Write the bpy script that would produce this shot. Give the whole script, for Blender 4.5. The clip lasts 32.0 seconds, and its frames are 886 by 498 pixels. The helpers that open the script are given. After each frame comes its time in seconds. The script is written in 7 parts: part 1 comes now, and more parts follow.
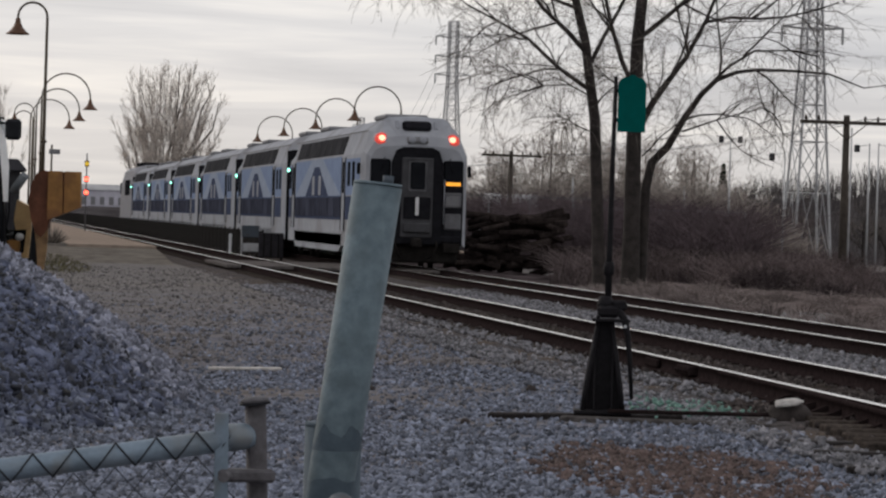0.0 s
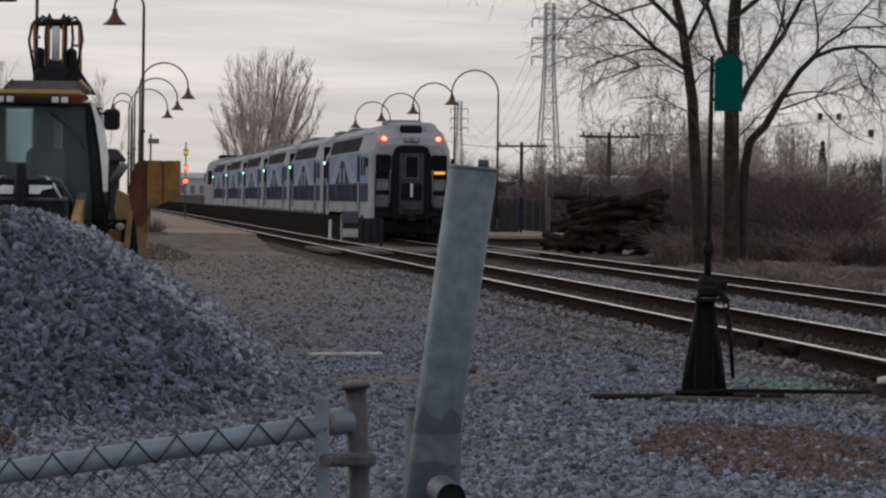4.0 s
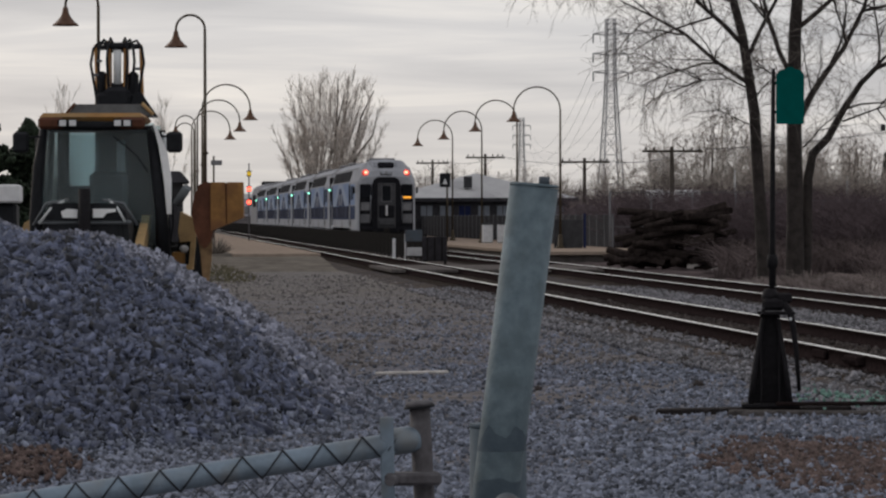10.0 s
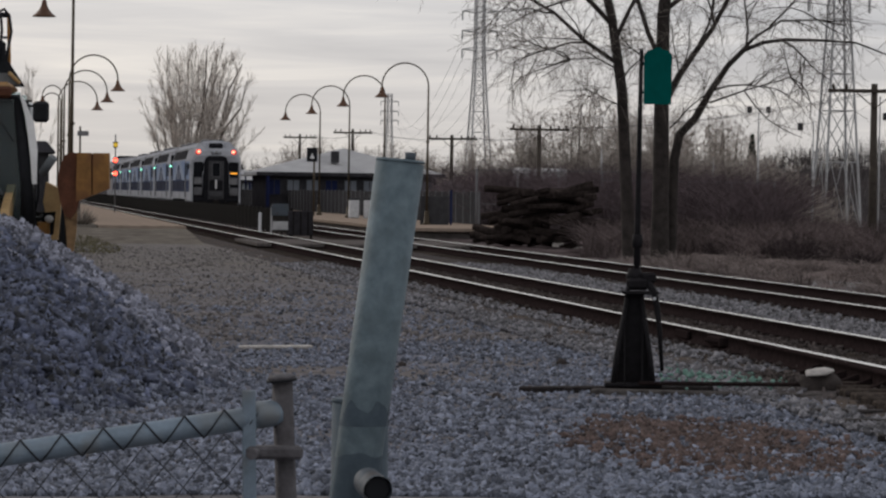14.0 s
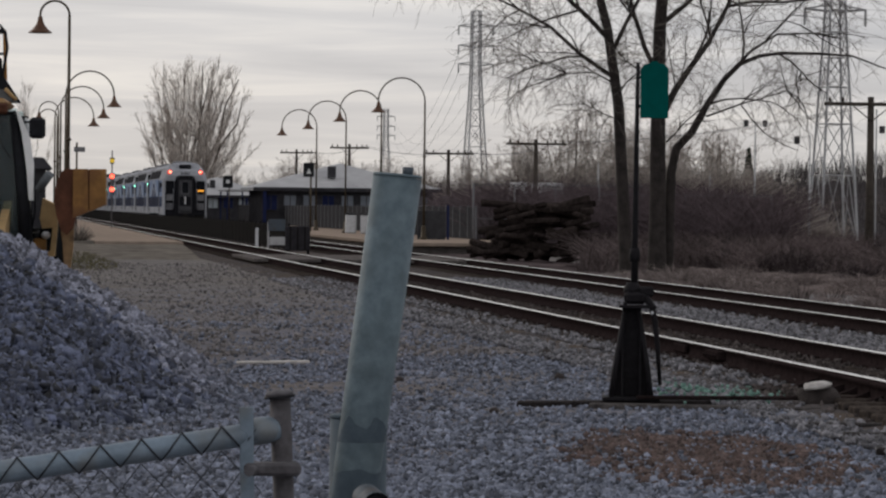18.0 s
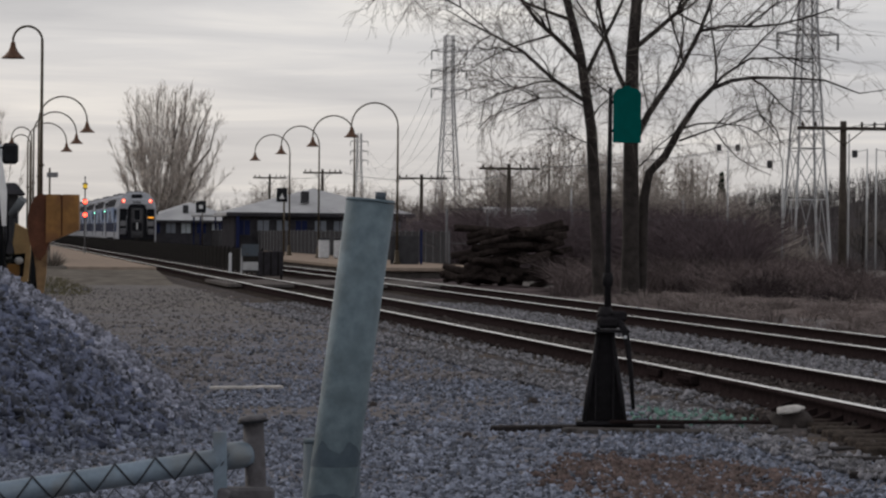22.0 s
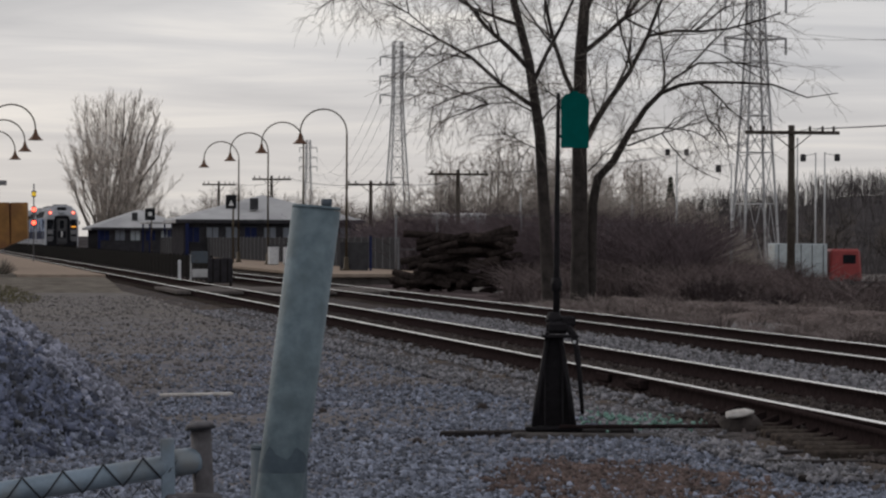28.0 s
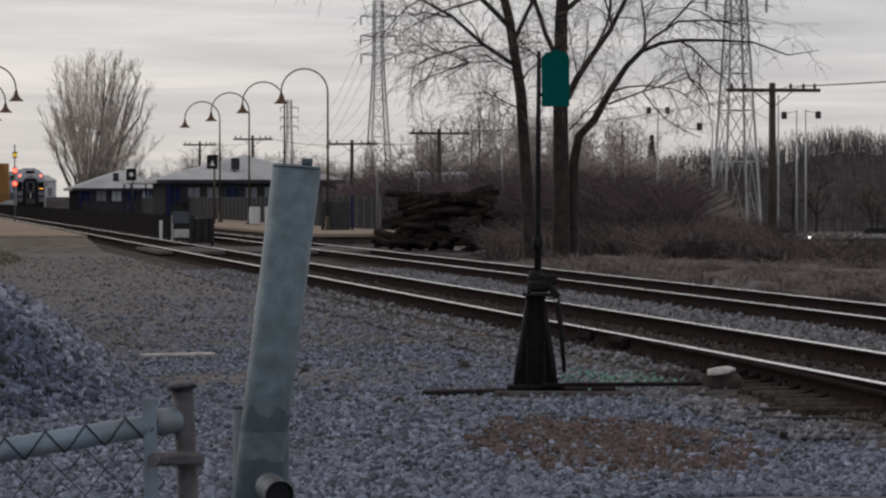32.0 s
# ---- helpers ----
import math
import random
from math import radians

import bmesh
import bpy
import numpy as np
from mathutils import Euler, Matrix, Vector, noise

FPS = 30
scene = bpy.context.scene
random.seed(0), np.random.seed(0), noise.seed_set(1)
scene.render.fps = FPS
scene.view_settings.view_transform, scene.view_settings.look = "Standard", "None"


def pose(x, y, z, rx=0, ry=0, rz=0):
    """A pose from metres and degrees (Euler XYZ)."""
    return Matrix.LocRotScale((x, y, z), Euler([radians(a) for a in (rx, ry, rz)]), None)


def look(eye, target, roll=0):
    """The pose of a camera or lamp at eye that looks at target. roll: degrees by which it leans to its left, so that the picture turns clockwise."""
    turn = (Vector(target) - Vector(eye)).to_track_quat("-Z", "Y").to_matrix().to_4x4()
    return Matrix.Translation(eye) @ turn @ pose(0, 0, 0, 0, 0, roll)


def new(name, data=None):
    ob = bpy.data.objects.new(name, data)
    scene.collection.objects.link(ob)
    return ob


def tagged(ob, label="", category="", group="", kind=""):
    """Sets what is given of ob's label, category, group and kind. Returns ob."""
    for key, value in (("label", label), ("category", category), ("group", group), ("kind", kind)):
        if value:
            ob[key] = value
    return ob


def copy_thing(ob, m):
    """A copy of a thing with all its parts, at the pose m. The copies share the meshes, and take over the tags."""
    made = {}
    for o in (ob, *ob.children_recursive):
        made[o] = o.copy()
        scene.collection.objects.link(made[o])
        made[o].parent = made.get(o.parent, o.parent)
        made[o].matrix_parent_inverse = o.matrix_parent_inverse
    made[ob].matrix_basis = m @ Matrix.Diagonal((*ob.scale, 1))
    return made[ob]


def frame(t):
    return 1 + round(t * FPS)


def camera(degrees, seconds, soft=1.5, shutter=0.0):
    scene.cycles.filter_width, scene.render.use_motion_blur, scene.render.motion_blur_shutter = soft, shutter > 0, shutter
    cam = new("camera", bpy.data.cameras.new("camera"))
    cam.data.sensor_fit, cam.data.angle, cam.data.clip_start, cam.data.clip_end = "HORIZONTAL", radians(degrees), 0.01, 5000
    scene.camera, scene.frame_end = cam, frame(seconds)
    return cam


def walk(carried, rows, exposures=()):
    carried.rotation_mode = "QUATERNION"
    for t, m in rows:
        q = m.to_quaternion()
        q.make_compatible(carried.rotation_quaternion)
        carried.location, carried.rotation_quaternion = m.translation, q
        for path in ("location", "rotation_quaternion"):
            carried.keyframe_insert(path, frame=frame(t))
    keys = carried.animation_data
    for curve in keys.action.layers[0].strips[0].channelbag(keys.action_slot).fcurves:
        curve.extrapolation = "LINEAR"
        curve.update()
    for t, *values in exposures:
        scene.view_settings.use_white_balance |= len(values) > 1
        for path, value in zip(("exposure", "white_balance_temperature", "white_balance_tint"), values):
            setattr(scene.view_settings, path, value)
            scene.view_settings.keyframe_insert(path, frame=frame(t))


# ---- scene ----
cam = camera(13.80, 32.0, soft=2.35)
# seconds, eye, target, roll
PATH = [
    (0.0, (-0.013, 0.071, 1.690), (12.768, 99.247, 0.860), 1.795),
    (0.5, (-0.020, 0.056, 1.691), (11.777, 99.357, 1.257), 1.817),
    (1.0, (-0.019, 0.039, 1.692), (10.328, 99.502, 1.931), 1.756),
    (1.5, (-0.021, 0.049, 1.692), (9.263, 99.617, 1.659), 1.738),
    (2.0, (-0.024, 0.001, 1.692), (9.438, 99.549, 0.792), 1.743),
    (2.5, (-0.024, -0.002, 1.693), (9.850, 99.504, 0.603), 1.571),
    (3.0, (-0.021, 0.015, 1.692), (10.120, 99.492, 0.459), 1.282),
    (3.5, (-0.015, 0.022, 1.691), (10.112, 99.499, 0.380), 1.004),
    (5.5, (-0.009, 0.014, 1.691), (9.954, 99.507, 0.283), 0.384),
    (6.0, (-0.009, 0.004, 1.692), (9.762, 99.517, 0.407), 0.192),
    (6.5, (-0.011, -0.005, 1.692), (9.093, 99.573, 0.532), -0.008),
    (7.0, (-0.012, -0.008, 1.692), (8.577, 99.616, 0.505), -0.046),
    (7.5, (-0.011, -0.007, 1.692), (8.637, 99.613, 0.575), -0.043),
    (8.0, (-0.011, -0.010, 1.692), (8.630, 99.610, 0.625), -0.097),
    (8.5, (-0.012, -0.011, 1.693), (8.570, 99.614, 0.617), -0.070),
    (9.0, (-0.013, -0.019, 1.692), (8.337, 99.628, 0.902), -0.122),
    (9.5, (-0.008, 0.020, 1.692), (8.158, 99.684, 1.006), -0.130),
    (10.0, (-0.007, 0.019, 1.692), (8.324, 99.668, 0.813), -0.098),
    (10.5, (-0.009, 0.011, 1.692), (8.543, 99.640, 0.752), -0.103),
    (11.0, (-0.008, 0.015, 1.692), (8.462, 99.652, 0.796), -0.093),
    (11.5, (-0.011, -0.003, 1.691), (8.351, 99.643, 0.820), -0.119),
    (12.0, (-0.008, -0.003, 1.692), (7.969, 99.675, 0.910), -0.147),
    (12.5, (-0.011, -0.014, 1.691), (8.565, 99.615, 0.917), -0.076),
    (13.0, (-0.002, 0.025, 1.691), (9.720, 99.545, 0.624), 0.009),
    (13.5, (-0.004, 0.030, 1.691), (11.212, 99.386, 0.101), 0.400),
    (14.0, (-0.005, 0.019, 1.691), (11.972, 99.288, 0.170), 0.848),
    (14.5, (-0.002, 0.046, 1.691), (11.661, 99.359, 0.688), 0.863),
    (16.5, (-0.004, 0.039, 1.691), (11.778, 99.339, 0.820), 0.706),
    (17.0, (-0.005, 0.031, 1.692), (11.886, 99.317, 0.718), 0.660),
    (17.5, (-0.006, 0.009, 1.691), (11.862, 99.297, 0.659), 0.582),
    (18.0, (-0.003, 0.051, 1.691), (12.051, 99.315, 0.573), 0.630),
    (18.5, (-0.004, 0.040, 1.691), (12.208, 99.285, 0.584), 0.560),
    (19.0, (-0.007, 0.012, 1.692), (12.194, 99.257, 0.500), 0.454),
    (19.5, (-0.003, 0.039, 1.691), (12.265, 99.276, 0.457), 0.448),
    (20.0, (-0.005, 0.041, 1.691), (12.398, 99.262, 0.465), 0.483),
    (20.5, (-0.007, 0.023, 1.691), (12.416, 99.243, 0.640), 0.535),
    (21.0, (-0.004, 0.036, 1.692), (12.554, 99.241, 0.902), 0.533),
    (21.5, (-0.002, 0.058, 1.691), (12.726, 99.243, 1.258), 0.521),
    (22.0, (-0.004, 0.035, 1.691), (12.768, 99.215, 1.258), 0.530),
    (22.5, (-0.004, 0.032, 1.691), (12.895, 99.195, 1.185), 0.591),
    (23.0, (-0.005, 0.038, 1.691), (13.052, 99.181, 1.162), 0.581),
    (23.5, (-0.007, 0.035, 1.691), (13.132, 99.166, 1.072), 0.569),
    (24.0, (-0.005, 0.039, 1.691), (13.124, 99.170, 0.833), 0.579),
    (24.5, (-0.003, 0.046, 1.691), (13.168, 99.172, 0.941), 0.485),
    (25.0, (-0.002, 0.058, 1.690), (13.225, 99.180, 1.590), 0.337),
    (25.5, (0.003, 0.093, 1.691), (13.274, 99.208, 1.723), 0.283),
    (26.0, (-0.004, 0.053, 1.690), (13.690, 99.111, 1.311), 0.210),
    (26.5, (-0.000, 0.077, 1.690), (14.257, 99.054, 1.203), 0.244),
    (28.5, (-0.001, -0.017, 1.692), (14.106, 98.983, 1.469), 0.225),
    (29.0, (-0.000, -0.014, 1.692), (14.108, 98.982, 0.879), 0.222),
    (29.5, (0.000, -0.011, 1.693), (13.918, 99.013, 0.865), 0.137),
    (30.0, (0.002, -0.011, 1.693), (13.788, 99.031, 0.880), 0.015),
    (30.5, (0.003, 0.007, 1.691), (13.936, 99.028, 0.768), 0.037),
    (31.0, (0.002, 0.006, 1.691), (14.290, 98.975, 0.653), 0.053),
    (31.5, (0.002, 0.009, 1.691), (14.470, 98.948, 0.406), -0.003),
    (32.0, (-0.001, -0.020, 1.691), (14.631, 98.895, 0.311), -0.027),
]
walk(cam, [(t, look(eye, target, roll)) for t, eye, target, roll in PATH], exposures=[(0.0, 0.20), (1.2, 0.16), (2.5, 0.05), (32.0, 0.03)])

# ---- world: overcast evening sky, weak wide sun ----
SUN_EL, SUN_AZ = 9.0, -35.0


def build_world():
    w = bpy.data.worlds.new("sky")
    w.use_nodes = True
    scene.world = w
    nt = w.node_tree
    nt.nodes.clear()
    N, L = nt.nodes.new, nt.links.new
    out = N("ShaderNodeOutputWorld")
    sky = N("ShaderNodeTexSky")
    sky.sky_type, sky.sun_disc = "NISHITA", False
    sky.sun_elevation, sky.sun_rotation = radians(SUN_EL), radians(SUN_AZ)
    sky.dust_density, sky.ozone_density = 3.0, 2.0
    b1 = N("ShaderNodeBackground")
    L(sky.outputs[0], b1.inputs[0])
    b1.inputs[1].default_value = 0.10
    tc = N("ShaderNodeTexCoord")
    # cloud deck: the direction is laid on a flat layer, which draws the clouds out into streaks near the horizon
    sep = N("ShaderNodeSeparateXYZ")
    L(tc.outputs["Generated"], sep.inputs[0])
    zc = N("ShaderNodeMath")
    zc.operation = "MAXIMUM"
    L(sep.outputs[2], zc.inputs[0])
    zc.inputs[1].default_value = 0.0
    zz = N("ShaderNodeMath")
    zz.operation = "ADD"
    L(zc.outputs[0], zz.inputs[0])
    zz.inputs[1].default_value = 0.035
    dx, dy = N("ShaderNodeMath"), N("ShaderNodeMath")
    dx.operation = dy.operation = "DIVIDE"
    L(sep.outputs[0], dx.inputs[0])
    L(zz.outputs[0], dx.inputs[1])
    L(sep.outputs[1], dy.inputs[0])
    L(zz.outputs[0], dy.inputs[1])
    cmb = N("ShaderNodeCombineXYZ")
    L(dx.outputs[0], cmb.inputs[0])
    L(dy.outputs[0], cmb.inputs[1])
    n1 = N("ShaderNodeTexNoise")
    n1.inputs["Scale"].default_value, n1.inputs["Detail"].default_value = 0.55, 7.0
    n1.inputs["Roughness"].default_value, n1.inputs["Distortion"].default_value = 0.55, 0.6
    L(cmb.outputs[0], n1.inputs["Vector"])
    ramp = N("ShaderNodeValToRGB")
    cr = ramp.color_ramp
    cr.elements[0].position, cr.elements[0].color = 0.32, (0.50, 0.505, 0.535, 1)
    cr.elements[1].position, cr.elements[1].color = 0.70, (0.86, 0.83, 0.80, 1)
    e = cr.elements.new(0.52)
    e.color = (0.645, 0.64, 0.655, 1)
    L(n1.outputs[0], ramp.inputs[0])
    # warm brighter band low over the horizon
    hz = N("ShaderNodeMapRange")
    L(sep.outputs[2], hz.inputs[0])
    hz.inputs[1].default_value, hz.inputs[2].default_value = 0.0, 0.05
    hz.inputs[3].default_value, hz.inputs[4].default_value = 0.75, 0.0
    mx = N("ShaderNodeMix")
    mx.data_type = "RGBA"
    L(hz.outputs[0], mx.inputs[0])
    L(ramp.outputs[0], mx.inputs[6])
    mx.inputs[7].default_value = (0.63, 0.595, 0.56, 1)
    b2 = N("ShaderNodeBackground")
    L(mx.outputs[2], b2.inputs[0])
    b2.inputs[1].default_value = 1.08
    mix = N("ShaderNodeMixShader")
    mix.inputs[0].default_value = 0.88
    L(b1.outputs[0], mix.inputs[1])
    L(b2.outputs[0], mix.inputs[2])
    L(mix.outputs[0], out.inputs[0])
    sun = bpy.data.lights.new("sun", "SUN")
    sun.energy, sun.angle, sun.color = 0.65, radians(25), (1.0, 0.93, 0.85)
    so = new("sun", sun)
    a = radians(SUN_AZ)
    d = Vector((math.sin(a), math.cos(a), math.tan(radians(SUN_EL + 14))))
    so.matrix_world = look(d * 100, (0, 0, 0))


build_world()


# ---- materials ----
def mat(name, col, rough=0.7, metal=0.0, var=0.25, scale=6.0, bump=0.0, bscale=40.0, col2=None, spec=0.2, island=0.0, obj=0.0, emit=0.0, stain=None, sscale=0.6):
    m = bpy.data.materials.new(name)
    m.use_nodes = True
    nt = m.node_tree
    N, L = nt.nodes.new, nt.links.new
    b = nt.nodes["Principled BSDF"]
    b.inputs["Roughness"].default_value, b.inputs["Metallic"].default_value = rough, metal
    b.inputs["Specular IOR Level"].default_value = spec
    geo = N("ShaderNodeNewGeometry")
    tc = N("ShaderNodeTexCoord")
    n = N("ShaderNodeTexNoise")
    n.inputs["Scale"].default_value, n.inputs["Detail"].default_value, n.inputs["Roughness"].default_value = scale, 6.0, 0.6
    L(tc.outputs["Object"], n.inputs["Vector"])
    c2 = col2 or tuple(c * (1 - var) for c in col)
    mr = N("ShaderNodeMapRange")
    L(n.outputs[0], mr.inputs[0])
    mr.inputs[1].default_value, mr.inputs[2].default_value = 0.32, 0.68
    mx = N("ShaderNodeMix")
    mx.data_type = "RGBA"
    L(mr.outputs[0], mx.inputs[0])
    mx.inputs[6].default_value, mx.inputs[7].default_value = (*c2, 1), (*(col if col2 else tuple(min(1, c * (1 + var * 0.6)) for c in col)), 1)
    last = mx.outputs[2]
    if stain:
        n3 = N("ShaderNodeTexNoise")
        n3.inputs["Scale"].default_value, n3.inputs["Detail"].default_value = sscale, 5.0
        L(tc.outputs["Object"], n3.inputs["Vector"])
        m3 = N("ShaderNodeMapRange")
        L(n3.outputs[0], m3.inputs[0])
        m3.inputs[1].default_value, m3.inputs[2].default_value = 0.5, 0.66
        x3 = N("ShaderNodeMix")
        x3.data_type = "RGBA"
        L(m3.outputs[0], x3.inputs[0])
        L(last, x3.inputs[6])
        x3.inputs[7].default_value = (*stain, 1)
        last = x3.outputs[2]
    if island or obj:
        src = geo.outputs["Random Per Island"] if island else N("ShaderNodeObjectInfo").outputs["Random"]
        k = island or obj
        r2 = N("ShaderNodeMapRange")
        L(src, r2.inputs[0])
        r2.inputs[3].default_value, r2.inputs[4].default_value = 1 - k, 1 + k
        hs = N("ShaderNodeHueSaturation")
        L(r2.outputs[0], hs.inputs["Value"])
        L(last, hs.inputs["Color"])
        last = hs.outputs[0]
    L(last, b.inputs["Base Color"])
    if emit:
        L(last, b.inputs["Emission Color"])
        b.inputs["Emission Strength"].default_value = emit
    # uneven gloss
    rr = N("ShaderNodeMapRange")
    L(n.outputs[0], rr.inputs[0])
    rr.inputs[3].default_value, rr.inputs[4].default_value = max(0.02, rough - 0.12), min(1, rough + 0.12)
    L(rr.outputs[0], b.inputs["Roughness"])
    if bump:
        nb = N("ShaderNodeTexNoise")
        nb.inputs["Scale"].default_value, nb.inputs["Detail"].default_value = bscale, 8.0
        L(tc.outputs["Object"], nb.inputs["Vector"])
        bp = N("ShaderNodeBump")
        bp.inputs["Strength"].default_value, bp.inputs["Distance"].default_value = min(1, bump), 0.02
        L(nb.outputs[0], bp.inputs["Height"])
        L(bp.outputs[0], b.inputs["Normal"])
    return m


def glow(name, col, strength):
    m = bpy.data.materials.new(name)
    m.use_nodes = True
    b = m.node_tree.nodes["Principled BSDF"]
    b.inputs["Base Color"].default_value = (*[c * 0.5 for c in col], 1)
    b.inputs["Emission Color"].default_value = (*col, 1)
    b.inputs["Emission Strength"].default_value = strength
    return m


def glass(name, col, rough=0.05):
    m = mat(name, col, rough, 0.0, 0.15, 1.5, spec=0.35)
    return m


def clear_glass(name):
    m = bpy.data.materials.new(name)
    m.use_nodes = True
    b = m.node_tree.nodes["Principled BSDF"]
    b.inputs["Base Color"].default_value = (0.60, 0.71, 0.74, 1)
    b.inputs["Roughness"].default_value = 0.06
    b.inputs["Transmission Weight"].default_value = 0.94
    b.inputs["IOR"].default_value = 1.2
    return m


M = {}


def make_materials():
    a = M
    a["ground"] = ground_material()
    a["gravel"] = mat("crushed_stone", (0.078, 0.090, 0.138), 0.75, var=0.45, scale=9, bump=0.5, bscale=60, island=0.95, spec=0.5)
    a["yard_stone"] = mat("yard_dusty_stone", (0.150, 0.166, 0.213), 0.9, var=0.35, scale=9, bump=0.5, bscale=60, island=0.75, spec=0.3)
    a["dusty_stone"] = mat("pale_flank_stone", (0.204, 0.212, 0.262), 0.9, var=0.4, scale=9, bump=0.5, bscale=60, island=0.7, spec=0.3)
    a["strewn_stone"] = mat("strewn_stone", (0.185, 0.172, 0.172), 0.95, var=0.3, scale=9, island=0.4, spec=0.0)
    a["bush_twig"] = mat("bush_twig", (0.30, 0.265, 0.235), 0.95, var=0.4, scale=2, island=0.5, spec=0.0)
    a["weed"] = mat("olive_weed", (0.11, 0.10, 0.06), 0.95, var=0.4, scale=2, island=0.5, spec=0.0)
    a["dark_tie"] = mat("tarred_timber", (0.030, 0.026, 0.026), 0.85, var=0.5, scale=14, bump=0.8, bscale=30, spec=0.1)
    a["tie_grey"] = mat("weathered_grey_timber", (0.085, 0.078, 0.076), 0.9, var=0.5, scale=14, bump=0.8, bscale=30, spec=0.0)
    a["train_pale"] = mat("train_pale_blue", (0.27, 0.31, 0.39), 0.75, 0, 0.12, 2.5, spec=0.0)
    a["ballast_dark"] = mat("oil_stained_stone", (0.072, 0.062, 0.060), 0.9, var=0.4, scale=9, bump=0.5, bscale=60, island=0.5, spec=0.0)
    a["ballast"] = mat("ballast_stone", (0.162, 0.160, 0.176), 0.85, var=0.4, scale=9, bump=0.5, bscale=60, island=0.6, spec=0.35)
    # dark core colour holds the shade in the gaps between heap stones
    a["shaded_pile_core"] = mat("shaded_pile_core", (0.055, 0.058, 0.070), 0.9, var=0.6, scale=22, bump=1.0, bscale=30)
    a["ballast_bed"] = mat("ballast_bed", (0.085, 0.077, 0.077), 0.9, var=0.6, scale=24, bump=1.0, bscale=26, stain=(0.10, 0.08, 0.065), spec=0.0)
    a["rail_side"] = mat("rail_rust", (0.026, 0.019, 0.019), 0.9, 0.0, 0.4, 12, 0.3, spec=0.0)
    a["rail_top"] = mat("rail_head", (0.78, 0.76, 0.74), 0.16, 1.0, 0.15, 8)
    a["tie"] = mat("creosoted_timber", (0.060, 0.050, 0.044), 0.85, var=0.5, scale=14, bump=0.8, bscale=30, obj=0.35, spec=0.0)
    a["black_iron"] = mat("black_iron", (0.013, 0.012, 0.014), 0.75, 0.0, 0.4, 20, 0.3, spec=0.12)
    a["green_sign"] = mat("green_reflective_sheet", (0.0005, 0.084, 0.075), 0.7, 0.0, 0.15, 9, spec=0.04)
    a["white_sign"] = mat("white_sheet", (0.55, 0.56, 0.58), 0.6, 0, 0.2, 10)
    a["galv"] = galvanised()
    a["galv_light"] = mat("bright_galvanised", (0.205, 0.262, 0.325), 0.5, 0.3, 0.35, 26, 0.1, 60, col2=(0.14, 0.18, 0.22), stain=(0.17, 0.18, 0.185), sscale=7)
    a["galv_dull"] = mat("weathered_galvanised", (0.066, 0.084, 0.106), 0.65, 0.3, 0.3, 30, 0.2, col2=(0.085, 0.098, 0.115), stain=(0.075, 0.07, 0.07), sscale=9)
    a["galv_band"] = mat("oxide_band", (0.074, 0.100, 0.122), 0.75, 0.0, 0.3, 30, 0.15, col2=(0.050, 0.070, 0.090), stain=(0.060, 0.082, 0.100), sscale=12, spec=0.2)
    a["rusty_galv"] = mat("rust_streaked_galvanised", (0.128, 0.124, 0.134), 0.75, 0.2, 0.4, 25, 0.3, col2=(0.058, 0.053, 0.057))
    a["wire"] = mat("fence_wire", (0.040, 0.044, 0.052), 0.6, 0.4, 0.3, 20)
    a["bark"] = mat("grey_bark", (0.038, 0.032, 0.030), 0.9, var=0.5, scale=5, bump=1.0, bscale=16)
    a["twig"] = mat("twig_bark", (0.165, 0.142, 0.127), 0.9, var=0.4, scale=2, island=0.3)
    a["bold_bark"] = mat("brown_bark", (0.17, 0.145, 0.13), 0.9, var=0.5, scale=3)
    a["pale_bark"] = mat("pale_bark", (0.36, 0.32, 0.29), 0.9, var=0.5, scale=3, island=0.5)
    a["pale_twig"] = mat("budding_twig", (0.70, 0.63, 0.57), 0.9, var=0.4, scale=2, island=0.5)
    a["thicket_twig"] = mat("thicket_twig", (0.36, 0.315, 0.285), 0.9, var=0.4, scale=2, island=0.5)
    a["brush"] = mat("dry_brush", (0.106, 0.083, 0.089), 0.95, var=0.5, scale=0.4, island=0.4, spec=0.0)
    a["brush_pale"] = mat("weathered_brush", (0.135, 0.108, 0.106), 0.95, var=0.5, scale=0.4, island=0.45, spec=0.0)
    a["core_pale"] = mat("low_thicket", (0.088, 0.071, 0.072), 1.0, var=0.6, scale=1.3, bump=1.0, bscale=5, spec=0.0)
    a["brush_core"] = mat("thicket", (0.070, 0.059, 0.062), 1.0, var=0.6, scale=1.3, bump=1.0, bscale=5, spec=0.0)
    a["shrub_twig"] = mat("shrub_twig", (0.066, 0.053, 0.055), 0.95, var=0.5, scale=0.8, island=0.5, spec=0.0)
    a["grass_mat"] = mat("matted_dead_grass", (0.165, 0.138, 0.132), 1.0, var=0.5, scale=2.5, bump=1.0, bscale=12, col2=(0.105, 0.083, 0.080), spec=0.0)
    a["dry_grass"] = mat("dry_grass", (0.205, 0.172, 0.164), 0.95, var=0.4, scale=0.6, island=0.4, spec=0.0)
    a["hill_stem"] = mat("hillside_stem", (0.098, 0.088, 0.088), 1.0, var=0.4, scale=0.1, island=0.55, spec=0.0)
    a["far_wood"] = mat("distant_wood", (0.068, 0.062, 0.064), 1.0, var=0.5, scale=0.25, spec=0.0)
    a["evergreen"] = mat("evergreen", (0.020, 0.030, 0.018), 0.9, var=0.5, scale=3, island=0.4, spec=0.2)
    a["log"] = mat("old_timber", (0.034, 0.027, 0.025), 0.9, var=0.55, scale=7, bump=0.8, bscale=22, obj=0.35, spec=0.0)
